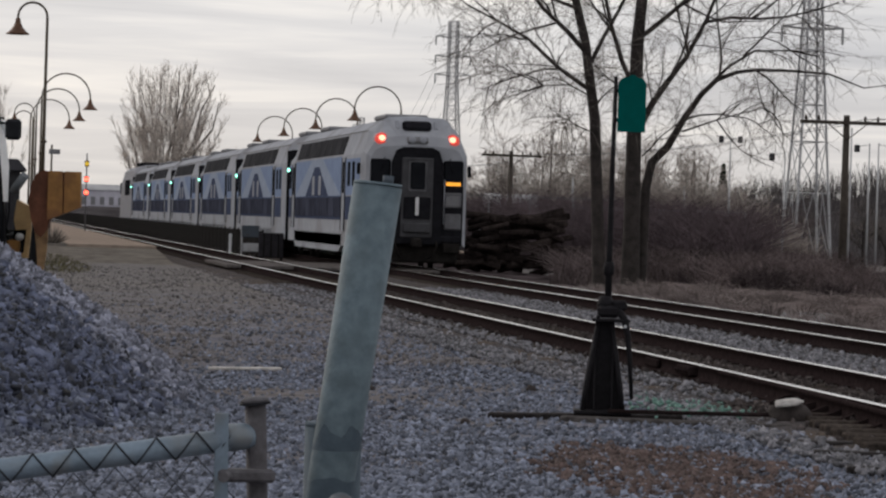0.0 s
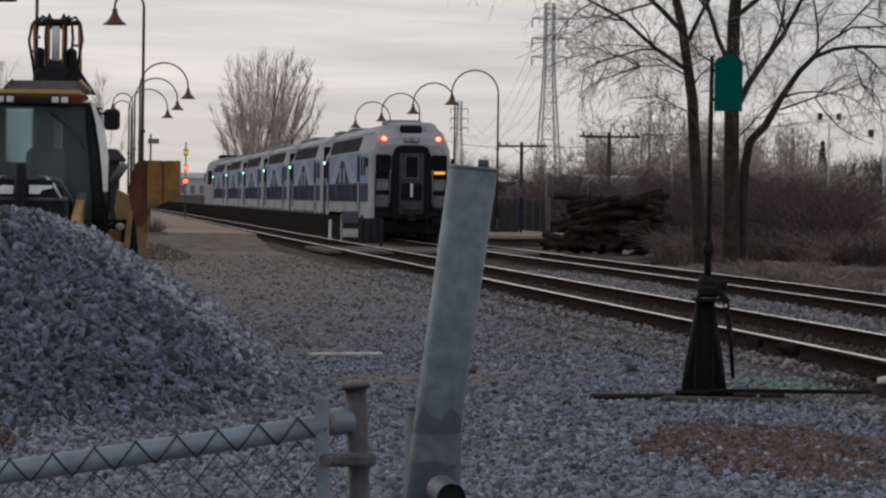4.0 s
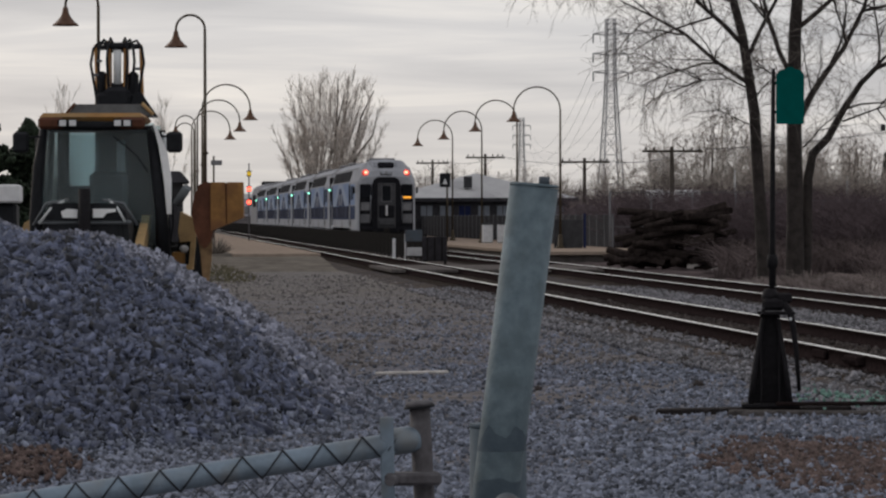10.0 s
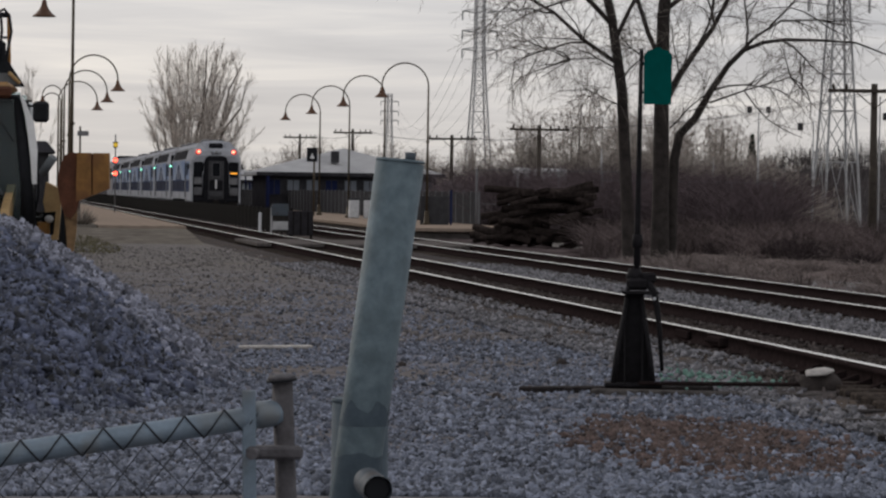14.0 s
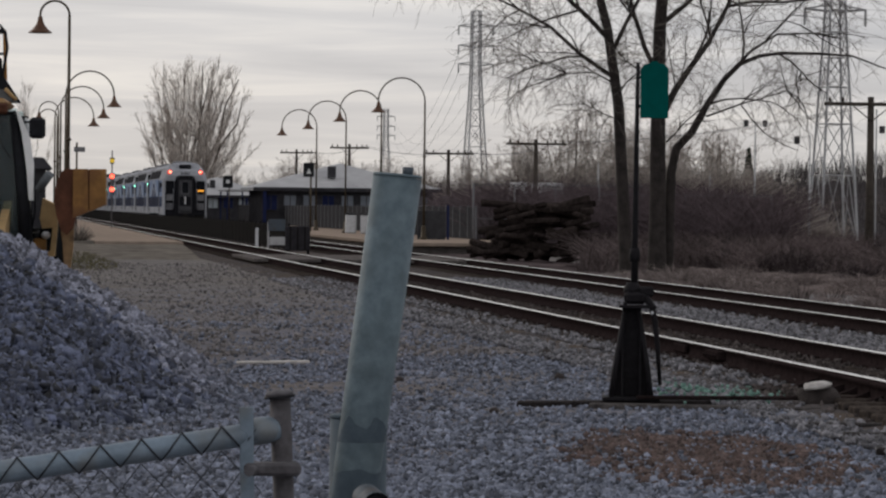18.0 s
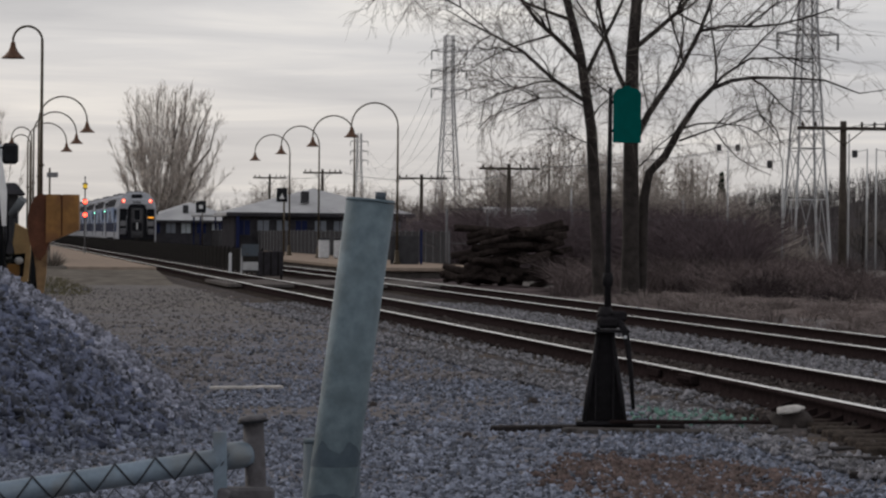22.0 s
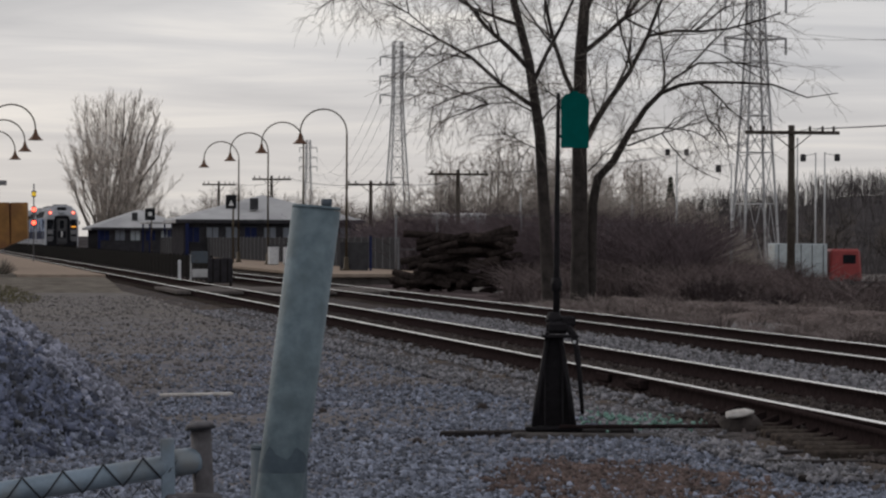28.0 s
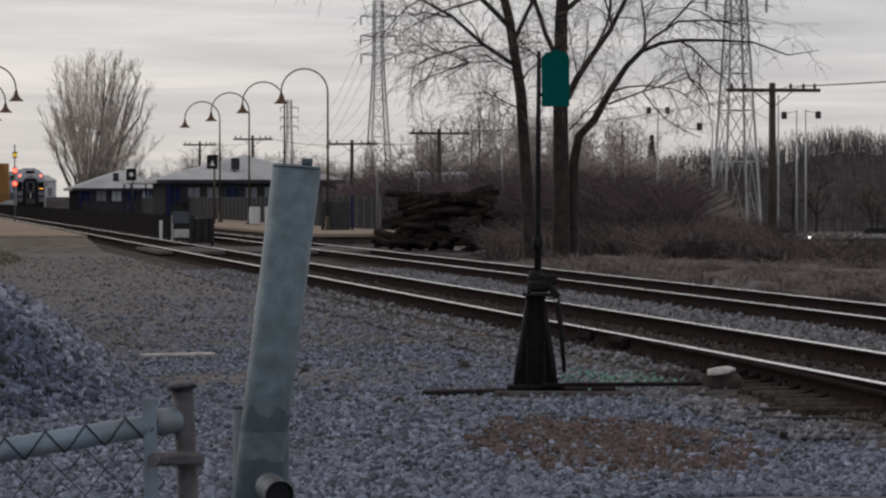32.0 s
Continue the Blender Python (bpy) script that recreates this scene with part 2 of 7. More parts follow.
    a["pole_wood"] = mat("utility_pole_timber", (0.060, 0.050, 0.042), 0.9, var=0.4, scale=6, bump=0.5, bscale=20)
    a["fence_steel"] = mat("dull_fence_steel", (0.13, 0.13, 0.14), 0.7, 0.2, 0.25, 4)
    a["steel_lattice"] = mat("lattice_steel", (0.42, 0.42, 0.43), 0.6, 0.4, 0.2, 4)
    a["cable"] = mat("cable", (0.10, 0.10, 0.11), 0.6, 0.3, 0.1, 2)
    a["bronze"] = mat("bronze_paint", (0.060, 0.046, 0.030), 0.5, 0.4, 0.3, 8, obj=0.15)
    a["lamp_head"] = mat("copper_brown_shade", (0.105, 0.056, 0.036), 0.5, 0.4, 0.3, 8)
    a["platform"] = mat("platform_concrete", (0.275, 0.22, 0.18), 0.85, var=0.2, scale=2.5, bump=0.2, spec=0.0)
    a["platform_side"] = mat("platform_edge", (0.10, 0.09, 0.085), 0.9, var=0.4, scale=3, bump=0.3, spec=0.0)
    a["fence_black"] = mat("black_fence", (0.018, 0.017, 0.017), 0.7, 0.1, 0.4, 5, spec=0.0)
    a["barrier_grey"] = mat("barrier_plastic", (0.034, 0.032, 0.036), 0.8, 0, 0.3, 4, spec=0.0)
    a["crossing"] = mat("crossing_timber", (0.120, 0.108, 0.104), 0.85, var=0.4, scale=6, bump=0.5, spec=0.0)
    a["train_white"] = mat("train_white", (0.325, 0.335, 0.365), 0.75, 0.0, 0.14, 2.2, stain=(0.255, 0.255, 0.27), sscale=0.5, spec=0.0)
    a["train_silver"] = mat("train_silver", (0.285, 0.295, 0.325), 0.65, 0.1, 0.15, 3.0, spec=0.0)
    a["train_blue"] = mat("train_blue", (0.205, 0.255, 0.37), 0.75, 0, 0.12, 2.5, spec=0.0)
    a["train_navy"] = mat("train_deep_blue", (0.062, 0.074, 0.118), 0.75, 0, 0.15, 2.5, spec=0.0)
    a["train_black"] = mat("train_black", (0.016, 0.016, 0.019), 0.45, 0, 0.3, 6, spec=0.0)
    a["gangway"] = mat("gangway_rubber", (0.050, 0.046, 0.045), 0.85, 0, 0.4, 5, spec=0.0)
    a["train_grey"] = mat("train_grey", (0.19, 0.19, 0.20), 0.45, 0.2, 0.2, 6, spec=0.0)
    a["train_glass"] = mat("train_glass", (0.014, 0.015, 0.018), 0.85, 0.0, 0.3, 1.5, spec=0.0)
    a["upper_glass"] = mat("tinted_glass", (0.050, 0.050, 0.054), 0.85, 0.0, 0.4, 0.9, spec=0.0)
    a["lower_glass"] = mat("blue_tinted_glass", (0.052, 0.056, 0.078), 0.85, 0.0, 0.4, 0.9, spec=0.0)
    a["face_grey"] = mat("train_front_grey", (0.135, 0.135, 0.145), 0.7, 0.0, 0.25, 4, spec=0.0)
    a["door_grey"] = mat("train_door_grey", (0.065, 0.065, 0.070), 0.7, 0.0, 0.25, 4, spec=0.0)
    a["under"] = mat("underframe", (0.022, 0.020, 0.019), 0.8, 0.2, 0.4, 5, spec=0.0)
    # the haze of the distance is mixed into this wall colour
    a["haze_wall"] = mat("hazed_far_wall", (0.44, 0.43, 0.49), 0.9, 0, 0.2, 0.6, spec=0.0)
    a["loco"] = mat("loco_paint", (0.25, 0.25, 0.27), 0.5, 0.1, 0.2, 2, spec=0.0)
    a["red_lamp"] = glow("tail_lamp", (1.0, 0.20, 0.12), 4.5)
    a["red_lens"] = glow("red_lens", (1.0, 0.09, 0.05), 4.0)
    a["amber"] = glow("amber_display", (1.0, 0.40, 0.04), 1.0)
    a["green_lamp"] = glow("door_lamp", (0.30, 1.0, 0.72), 3.2)
    a["white_lamp"] = glow("white_lamp", (0.85, 1.0, 1.0), 4.0)
    a["yellow_lens"] = glow("yellow_lens", (1.0, 0.66, 0.05), 0.45)
    a["headlamp"] = glow("car_headlamp", (1.0, 0.98, 0.92), 9.0)
    a["dozer_yellow"] = mat("machine_yellow", (0.34, 0.165, 0.045), 0.5, 0, 0.25, 5, stain=(0.26, 0.16, 0.07), sscale=2.0)
    a["dozer_tan"] = mat("faded_machine_yellow", (0.46, 0.31, 0.15), 0.55, 0, 0.25, 5)
    a["arm_tan"] = mat("dusty_arm", (0.30, 0.19, 0.10), 0.7, 0, 0.35, 5, stain=(0.16, 0.10, 0.06), sscale=4.0)
    a["bucket_paint"] = mat("worn_bucket_paint", (0.25, 0.125, 0.040), 0.6, 0, 0.35, 5, 0.2, stain=(0.16, 0.075, 0.032), sscale=3.0)
    a["bucket_rust"] = mat("worn_bucket", (0.105, 0.042, 0.024), 0.7, 0.2, 0.4, 6, 0.3)
    a["machine_black"] = mat("machine_black", (0.016, 0.017, 0.020), 0.6, 0, 0.3, 8, spec=0.10)
    a["cab_glass"] = clear_glass("cab_glass")
    a["cab_grey"] = mat("cab_interior_grey", (0.12, 0.13, 0.14), 0.7, 0, 0.3, 5)
    a["cab_white"] = mat("cab_white", (0.52, 0.54, 0.55), 0.5, 0, 0.15, 5)
    a["rubber"] = mat("tyre_rubber", (0.022, 0.022, 0.022), 0.85, 0, 0.3, 10, 0.4)
    a["roof_pale"] = mat("pale_roof", (0.40, 0.40, 0.41), 0.7, 0, 0.15, 0.8, stain=(0.31, 0.31, 0.32), sscale=0.4, spec=0.0)
    a["wall_dark"] = mat("station_brick", (0.042, 0.041, 0.046), 0.8, 0, 0.3, 2.0, spec=0.0)
    a["blue_panel"] = mat("blue_panel", (0.018, 0.023, 0.066), 0.5, 0, 0.2, 3, spec=0.0)
    # the reflected sky is put into the base colour of these two panes
    a["sky_reflection_pane"] = mat("sky_reflection_pane", (0.30, 0.33, 0.35), 0.3, 0, 0.2, 2)
    a["window_pale"] = glass("reflecting_glass", (0.15, 0.165, 0.195), 0.08)
    a["panel_grey"] = mat("fence_panel_grey", (0.050, 0.050, 0.054), 0.8, 0, 0.3, 3, spec=0.0)
    a["white_paint"] = mat("white_paint", (0.62, 0.62, 0.63), 0.6, 0, 0.15, 4)
    a["bright_white"] = mat("bright_white_paint", (0.80, 0.80, 0.80), 0.5, 0, 0.12, 5, spec=0.4)
    a["red_paint"] = mat("red_paint", (0.24, 0.045, 0.045), 0.45, 0, 0.2, 4)
    a["trailer"] = mat("pale_trailer", (0.38, 0.42, 0.44), 0.5, 0, 0.2, 3)
    a["car_paint"] = mat("grey_car_paint", (0.44, 0.45, 0.47), 0.35, 0.3, 0.15, 4)
    a["asphalt"] = mat("asphalt", (0.055, 0.054, 0.055), 0.9, 0, 0.3, 2, 0.4)
    a["earth"] = mat("trodden_earth", (0.150, 0.134, 0.118), 0.95, 0, 0.4, 1.5, 0.5, spec=0.0)
    # glare round the tail lamps, painted as a weak red glow on the bezel
    a["red_halo"] = glow("lamp_glare", (0.75, 0.07, 0.05), 0.55)
    a["rock"] = mat("pale_boulder", (0.42, 0.40, 0.385), 0.85, 0, 0.3, 7, 0.6)
    a["dark_rock"] = mat("grey_boulder", (0.048, 0.040, 0.038), 0.9, 0, 0.4, 7, 0.6)
    a["board"] = mat("bleached_board", (0.52, 0.49, 0.465), 0.8, 0, 0.3, 10, 0.4)
    a["green_cloth"] = mat("faded_green_plastic", (0.15, 0.27, 0.23), 0.8, 0, 0.4, 10, 0.4)
    a["brown_leaf"] = mat("dead_leaf", (0.100, 0.072, 0.066), 0.9, 0, 0.4, 5, island=0.45, spec=0.2)


def galvanised():
    m = mat("galvanised_steel", (0.142, 0.186, 0.212), 0.66, 0.2, 0.35, 34, 0.15, 70, col2=(0.082, 0.115, 0.137), stain=(0.078, 0.106, 0.122), sscale=11, spec=0.3)
    return m


def ground_material():
    m = bpy.data.materials.new("ground")
    m.use_nodes = True
    nt = m.node_tree
    N, L = nt.nodes.new, nt.links.new
    b = nt.nodes["Principled BSDF"]
    b.inputs["Roughness"].default_value = 0.95
    b.inputs["Specular IOR Level"].default_value = 0.0
    tc = N("ShaderNodeTexCoord")
    grit = N("ShaderNodeTexVoronoi")
    grit.inputs["Scale"].default_value = 17.0
    L(tc.outputs["Object"], grit.inputs["Vector"])
    g2 = N("ShaderNodeMapRange")
    L(grit.outputs["Color"], g2.inputs[0])
    g2.inputs[3].default_value, g2.inputs[4].default_value = 0.72, 1.28
    big = N("ShaderNodeTexNoise")
    big.inputs["Scale"].default_value, big.inputs["Detail"].default_value = 0.33, 7.0
    big.inputs["Roughness"].default_value = 0.62
    L(tc.outputs["Object"], big.inputs["Vector"])
    r = N("ShaderNodeValToRGB")
    cr = r.color_ramp
    cr.elements[0].position, cr.elements[0].color = 0.34, (0.152, 0.156, 0.194, 1)
    cr.elements[1].position, cr.elements[1].color = 0.66, (0.142, 0.124, 0.114, 1)
    e = cr.elements.new(0.5)
    e.color = (0.162, 0.156, 0.168, 1)
    L(big.outputs[0], r.inputs[0])
    # farther off the gravel gives way to trodden earth and thin dead grass
    sp = N("ShaderNodeSeparateXYZ")
    L(tc.outputs["Object"], sp.inputs[0])
    yy = N("ShaderNodeMapRange")
    L(sp.outputs[1], yy.inputs[0])
    yy.inputs[1].default_value, yy.inputs[2].default_value = 44.0, 85.0
    yy.inputs[3].default_value, yy.inputs[4].default_value = 0.0, 0.75
    mx0 = N("ShaderNodeMix")
    mx0.data_type = "RGBA"
    L(yy.outputs[0], mx0.inputs[0])
    L(r.outputs[0], mx0.inputs[6])
    mx0.inputs[7].default_value = (0.176, 0.162, 0.150, 1)
    mul = N("ShaderNodeMix")
    mul.data_type, mul.blend_type = "RGBA", "MULTIPLY"
    mul.inputs[0].default_value = 0.8
    L(mx0.outputs[2], mul.inputs[6])
    L(g2.outputs[0], mul.inputs[7])
    mot = N("ShaderNodeTexNoise")
    mot.inputs["Scale"].default_value, mot.inputs["Detail"].default_value, mot.inputs["Roughness"].default_value = 2.2, 8.0, 0.7
    L(tc.outputs["Object"], mot.inputs["Vector"])
    m2 = N("ShaderNodeMapRange")
    L(mot.outputs[0], m2.inputs[0])
    m2.inputs[1].default_value, m2.inputs[2].default_value = 0.3, 0.7
    m2.inputs[3].default_value, m2.inputs[4].default_value = 0.62, 1.30
    mul2 = N("ShaderNodeMix")
    mul2.data_type, mul2.blend_type = "RGBA", "MULTIPLY"
    mul2.inputs[0].default_value = 1.0
    L(mul.outputs[2], mul2.inputs[6])
    L(m2.outputs[0], mul2.inputs[7])
    L(mul2.outputs[2], b.inputs["Base Color"])
    bp = N("ShaderNodeBump")
    bp.inputs["Strength"].default_value, bp.inputs["Distance"].default_value = 0.8, 0.03
    L(grit.outputs["Distance"], bp.inputs["Height"])
    L(bp.outputs[0], b.inputs["Normal"])
    return m


make_materials()


# ---- mesh helpers ----
def mesh_of(name, bm, *mats):
    me = bpy.data.meshes.new(name)
    bm.to_mesh(me)
    bm.free()
    for k in mats:
        me.materials.append(M[k])
    return me


def thing(name, label, category, group="", m=None):
    ob = new(name)
    ob.empty_display_size = 0.2
    if m is not None:
        ob.matrix_basis = m
    return tagged(ob, label, category, group)


def part(name, bm, material, parent, label="", smooth=False):
    me = bm if isinstance(bm, bpy.types.Mesh) else mesh_of(name, bm, material)
    ob = new(name, me)
    ob.parent = parent
    if smooth:
        for p in me.polygons:
            p.use_smooth = True
    return tagged(ob, label)


def place(name, me, parent, loc=(0, 0, 0), rot=(0, 0, 0), label=""):
    ob = new(name, me)
    ob.parent = parent
    ob.location, ob.rotation_euler = loc, [radians(a) for a in rot]
    return tagged(ob, label)


def box(c, s, bevel=0.0, m=None, bm=None, taper=None):
    """A box about c of size s, its edges rounded; taper: how far the top is drawn in along x and y."""
    out = bm or bmesh.new()
    r = bmesh.ops.create_cube(out, size=1.0)
    vs = r["verts"]
    for v in vs:
        k = taper if (taper and v.co.z > 0) else (1, 1)
        v.co = Vector((v.co.x * s[0] * k[0], v.co.y * s[1] * k[1], v.co.z * s[2]))
    if bevel:
        es = list({e for v in vs for e in v.link_edges})
        rr = bmesh.ops.bevel(out, geom=es, offset=bevel, segments=1, affect="EDGES", profile=0.5)
        vs = list({v for f in rr["faces"] for v in f.verts} | {v for v in vs if v.is_valid})
    mm = Matrix.Translation(c) @ (m or Matrix())
    for v in vs:
        v.co = mm @ v.co
    return out


def tube(pts, radii, n=10, bm=None, cap=True):
    """A round bar through the points."""
    out = bm or bmesh.new()
    pts = [Vector(p) for p in pts]
    if not isinstance(radii, (list, tuple)):
        radii = [radii] * len(pts)
    rings, side = [], None
    for i, p in enumerate(pts):
        d = (pts[min(i + 1, len(pts) - 1)] - pts[max(i - 1, 0)]).normalized()
        if side is None:
            side = d.orthogonal().normalized()
        side = (side - d * side.dot(d)).normalized()
        up = d.cross(side)
        rings.append([out.verts.new(p + (side * math.cos(a) + up * math.sin(a)) * radii[i]) for a in [2 * math.pi * k / n for k in range(n)]])
    for a, b in zip(rings, rings[1:]):
        for k in range(n):
            f = out.faces.new((a[k], a[(k + 1) % n], b[(k + 1) % n], b[k]))
            f.smooth = True
    if cap:
        out.faces.new(rings[0][::-1])
        out.faces.new(rings[-1])
    return out


def prism(profile, y0, y1, bm=None, axis="y"):
    """A closed outline (x, z) drawn out from y0 to y1 (or (y, z) along x)."""
    out = bm or bmesh.new()
    f = (lambda a, b, t: (a, t, b)) if axis == "y" else (lambda a, b, t: (t, a, b)) if axis == "x" else (lambda a, b, t: (a, b, t))
    r0 = [out.verts.new(f(a, b, y0)) for a, b in profile]
    r1 = [out.verts.new(f(a, b, y1)) for a, b in profile]
    n = len(profile)
    for k in range(n):
        out.faces.new((r0[k], r0[(k + 1) % n], r1[(k + 1) % n], r1[k]))
    out.faces.new(r0[::-1])
    out.faces.new(r1)
    bmesh.ops.recalc_face_normals(out, faces=out.faces)
    return out


def lathe(profile, n=16, at=(0, 0, 0), bm=None):
    """Turns an outline (r, z) about the z axis."""
    out = bm or bmesh.new()
    rings = [[out.verts.new((at[0] + r * math.cos(2 * math.pi * k / n), at[1] + r * math.sin(2 * math.pi * k / n), at[2] + z)) for k in range(n)] for r, z in profile]
    for a, b in zip(rings, rings[1:]):
        for k in range(n):
            f = out.faces.new((a[k], a[(k + 1) % n], b[(k + 1) % n], b[k]))
            f.smooth = True
    bmesh.ops.recalc_face_normals(out, faces=out.faces)
    return out


def raw_mesh(name, verts, faces, mats, smooth=False):
    """A mesh from number arrays; all faces have the same count of corners."""
    verts, faces = np.asarray(verts, np.float32), np.asarray(faces, np.int32)
    me = bpy.data.meshes.new(name)
    me.vertices.add(len(verts))
    me.vertices.foreach_set("co", verts.ravel())
    k = faces.shape[1]
    me.loops.add(faces.size)
    me.loops.foreach_set("vertex_index", faces.ravel())
    me.polygons.add(len(faces))
    me.polygons.foreach_set("loop_start", np.arange(0, faces.size, k, dtype=np.int32))
    me.polygons.foreach_set("loop_total", np.full(len(faces), k, np.int32))
    if smooth:
        me.polygons.foreach_set("use_smooth", np.ones(len(faces), bool))
    for m in mats:
        me.materials.append(M[m])
    me.update()
    me.validate()
    return me


def stones(name, pos, size, material, seed=1, chip=(1, 1, 1)):
    """Many broken stones in one mesh: each a knocked-about block of eight corners and twelve triangles. chip: the usual proportions."""
    rng = np.random.default_rng(seed)
    n = len(pos)
    c = np.array([[x, y, z] for x in (-1, 1) for y in (-1, 1) for z in (-1, 1)], float) * 0.5
    v = c[None] * rng.uniform(0.45, 1.25, (n, 8, 1)) * rng.uniform(0.45, 1.45, (n, 1, 3)) * np.array(chip, float)
    q = rng.normal(size=(n, 4))
    q /= np.linalg.norm(q, axis=1, keepdims=True)
    w, x, y, z = q.T
    R = np.stack([1 - 2 * (y * y + z * z), 2 * (x * y - z * w), 2 * (x * z + y * w), 2 * (x * y + z * w), 1 - 2 * (x * x + z * z), 2 * (y * z - x * w), 2 * (x * z - y * w), 2 * (y * z + x * w), 1 - 2 * (x * x + y * y)], 1).reshape(n, 3, 3)
    v = np.einsum("nij,nkj->nki", R, v) * np.asarray(size)[:, None, None] + np.asarray(pos)[:, None]
    t = np.array([(0, 1, 3), (0, 3, 2), (4, 6, 7), (4, 7, 5), (0, 4, 5), (0, 5, 1), (2, 3, 7), (2, 7, 6), (0, 2, 6), (0, 6, 4), (1, 5, 7), (1, 7, 3)])
    f = (t[None] + (np.arange(n) * 8)[:, None, None]).reshape(-1, 3)
    return raw_mesh(name, v.reshape(-1, 3), f, [material])


def bars(name, lines, material, sides=3):
    """Many tapering limbs in one mesh. lines: (points, radii)."""
    V, Fc, base = [], [], 0
    ang = np.arange(sides) * 2 * math.pi / sides
    for pts, rad in lines:
        p = np.asarray(pts, float)
        d = np.gradient(p, axis=0)
        d /= np.linalg.norm(d, axis=1, keepdims=True) + 1e-9
        ref = np.array([1.0, 0.2, 0.1]) if abs(d[0][2]) > 0.7 else np.array([0.1, 0.2, 1.0])
        s = np.cross(d, ref)
        s /= np.linalg.norm(s, axis=1, keepdims=True) + 1e-9
        u = np.cross(d, s)
        r = np.asarray(rad, float)[:, None, None]
        ring = p[:, None] + r * (np.cos(ang)[None, :, None] * s[:, None] + np.sin(ang)[None, :, None] * u[:, None])
        V.append(ring.reshape(-1, 3))
        k = len(p)
        i = (np.arange(k - 1) * sides)[:, None] + np.arange(sides)[None]
        j = (np.arange(k - 1) * sides)[:, None] + (np.arange(sides)[None] + 1) % sides
        Fc.append(np.stack([i, j, j + sides, i + sides], -1).reshape(-1, 4) + base)
        base += k * sides
    return raw_mesh(name, np.concatenate(V), np.concatenate(Fc), [material], smooth=True)


def solid(name, me, label, category, kind="", group=""):
    return tagged(new(name, me), label, category, group, kind)


# ---- ground, tracks ----
NEAR_X, FAR_X, RAIL_Z, HALF = 8.50, 12.68, 0.22, 0.755


def smooth(a, b, x):
    t = min(1.0, max(0.0, (x - a) / (b - a)))
    return t * t * (3 - 2 * t)


def ground_z(x, y):
    low = -2.3 * max(smooth(0, 1, (x - 40) / 30) * smooth(150, 240, y), smooth(0.222, 0.25, x / max(y, 1.0)) * smooth(105, 195, y))
    low = min(low, -2.42 * smooth(24, 33, x) * smooth(278, 290, y) * (1 - smooth(312, 330, y)))
    rough = 0.035 * noise.noise((x * 0.35, y * 0.35, 3.0)) + 0.015 * noise.noise((x * 1.3, y * 1.3, 7.0))
    near = 1 - smooth(34, 58, y)
    return low + rough * near - 0.03


def build_ground():
    xs = sorted({*np.round(np.arange(-12, 24, 0.35), 3), *range(24, 130, 4), *range(-60, -12, 6), *range(130, 500, 40), -4000, -1500, -500, -200, 700, 1500, 4000})
    ys = sorted({*np.round(np.arange(20, 70, 0.35), 3), *range(70, 140, 3), *range(140, 420, 10), *range(420, 900, 60), 1200, 2000, 4500, -200, -20, -5, 0, 5, 8, 12, 16})
    v = [(x, y, ground_z(x, y)) for y in ys for x in xs]
    n = len(xs)
    f = [(j * n + i, j * n + i + 1, (j + 1) * n + i + 1, (j + 1) * n + i) for j in range(len(ys) - 1) for i in range(n - 1)]
    solid("ground", raw_mesh("ground", v, f, ["ground"], True), "grey gravel yard with patches of bare brown earth", "ground", "structure")


def build_bed():
    """The stone bed under both tracks, with sloped shoulders."""
    prof = [(NEAR_X - 2.3, -0.06), (NEAR_X - 1.45, 0.035), (FAR_X + 1.45, 0.035), (FAR_X + 2.6, -0.06)]
    ys = list(np.arange(22, 80, 0.6)) + list(range(80, 900, 8))
    v, f = [], []
    k = 14
    for y in ys:
        for i in range(k):
            t = i / (k - 1) * 3
            a, b = prof[int(min(t, 2))], prof[int(min(t, 2)) + 1]
            q = t - int(min(t, 2))
            x, z = a[0] + (b[0] - a[0]) * q, a[1] + (b[1] - a[1]) * q
            v.append((x + 0.06 * noise.noise((x, y * 0.8, 1)), y, z + 0.02 * noise.noise((x * 1.5, y * 1.5, 9))))
    for j in range(len(ys) - 1):
        for i in range(k - 1):
            f.append((j * k + i, j * k + i + 1, (j + 1) * k + i + 1, (j + 1) * k + i))
    solid("track_bed", raw_mesh("track_bed", v, f, ["ballast_bed"], True), "grey crushed stone bed under the two tracks", "track bed", "structure")


def rail_mesh(name, y0, y1, bend=None):
    prof = [(-0.07, 0), (0.07, 0), (0.065, 0.018), (0.012, 0.04), (0.012, 0.125), (0.034, 0.138), (0.036, 0.165), (0.026, 0.172), (-0.026, 0.172), (-0.036, 0.165), (-0.034, 0.138), (-0.012, 0.125), (-0.012, 0.04), (-0.065, 0.018)]
    n = len(prof)
    steps = list(np.linspace(y0, y1, 2 if not bend else 24))
    v = [(x + (bend(y) if bend else 0), y, z) for y in steps for x, z in prof]
    f, mi = [], []
    for s in range(len(steps) - 1):
        for k in range(n):
            a, b = s * n + k, s * n + (k + 1) % n
            f.append((a, b, b + n, a + n))
            mi.append(1 if k in (6, 7, 8) else 0)
    me = raw_mesh(name, v, f, ["rail_side", "rail_top"])
    for p, i in zip(me.polygons, mi):
        p.material_index = i
    return me


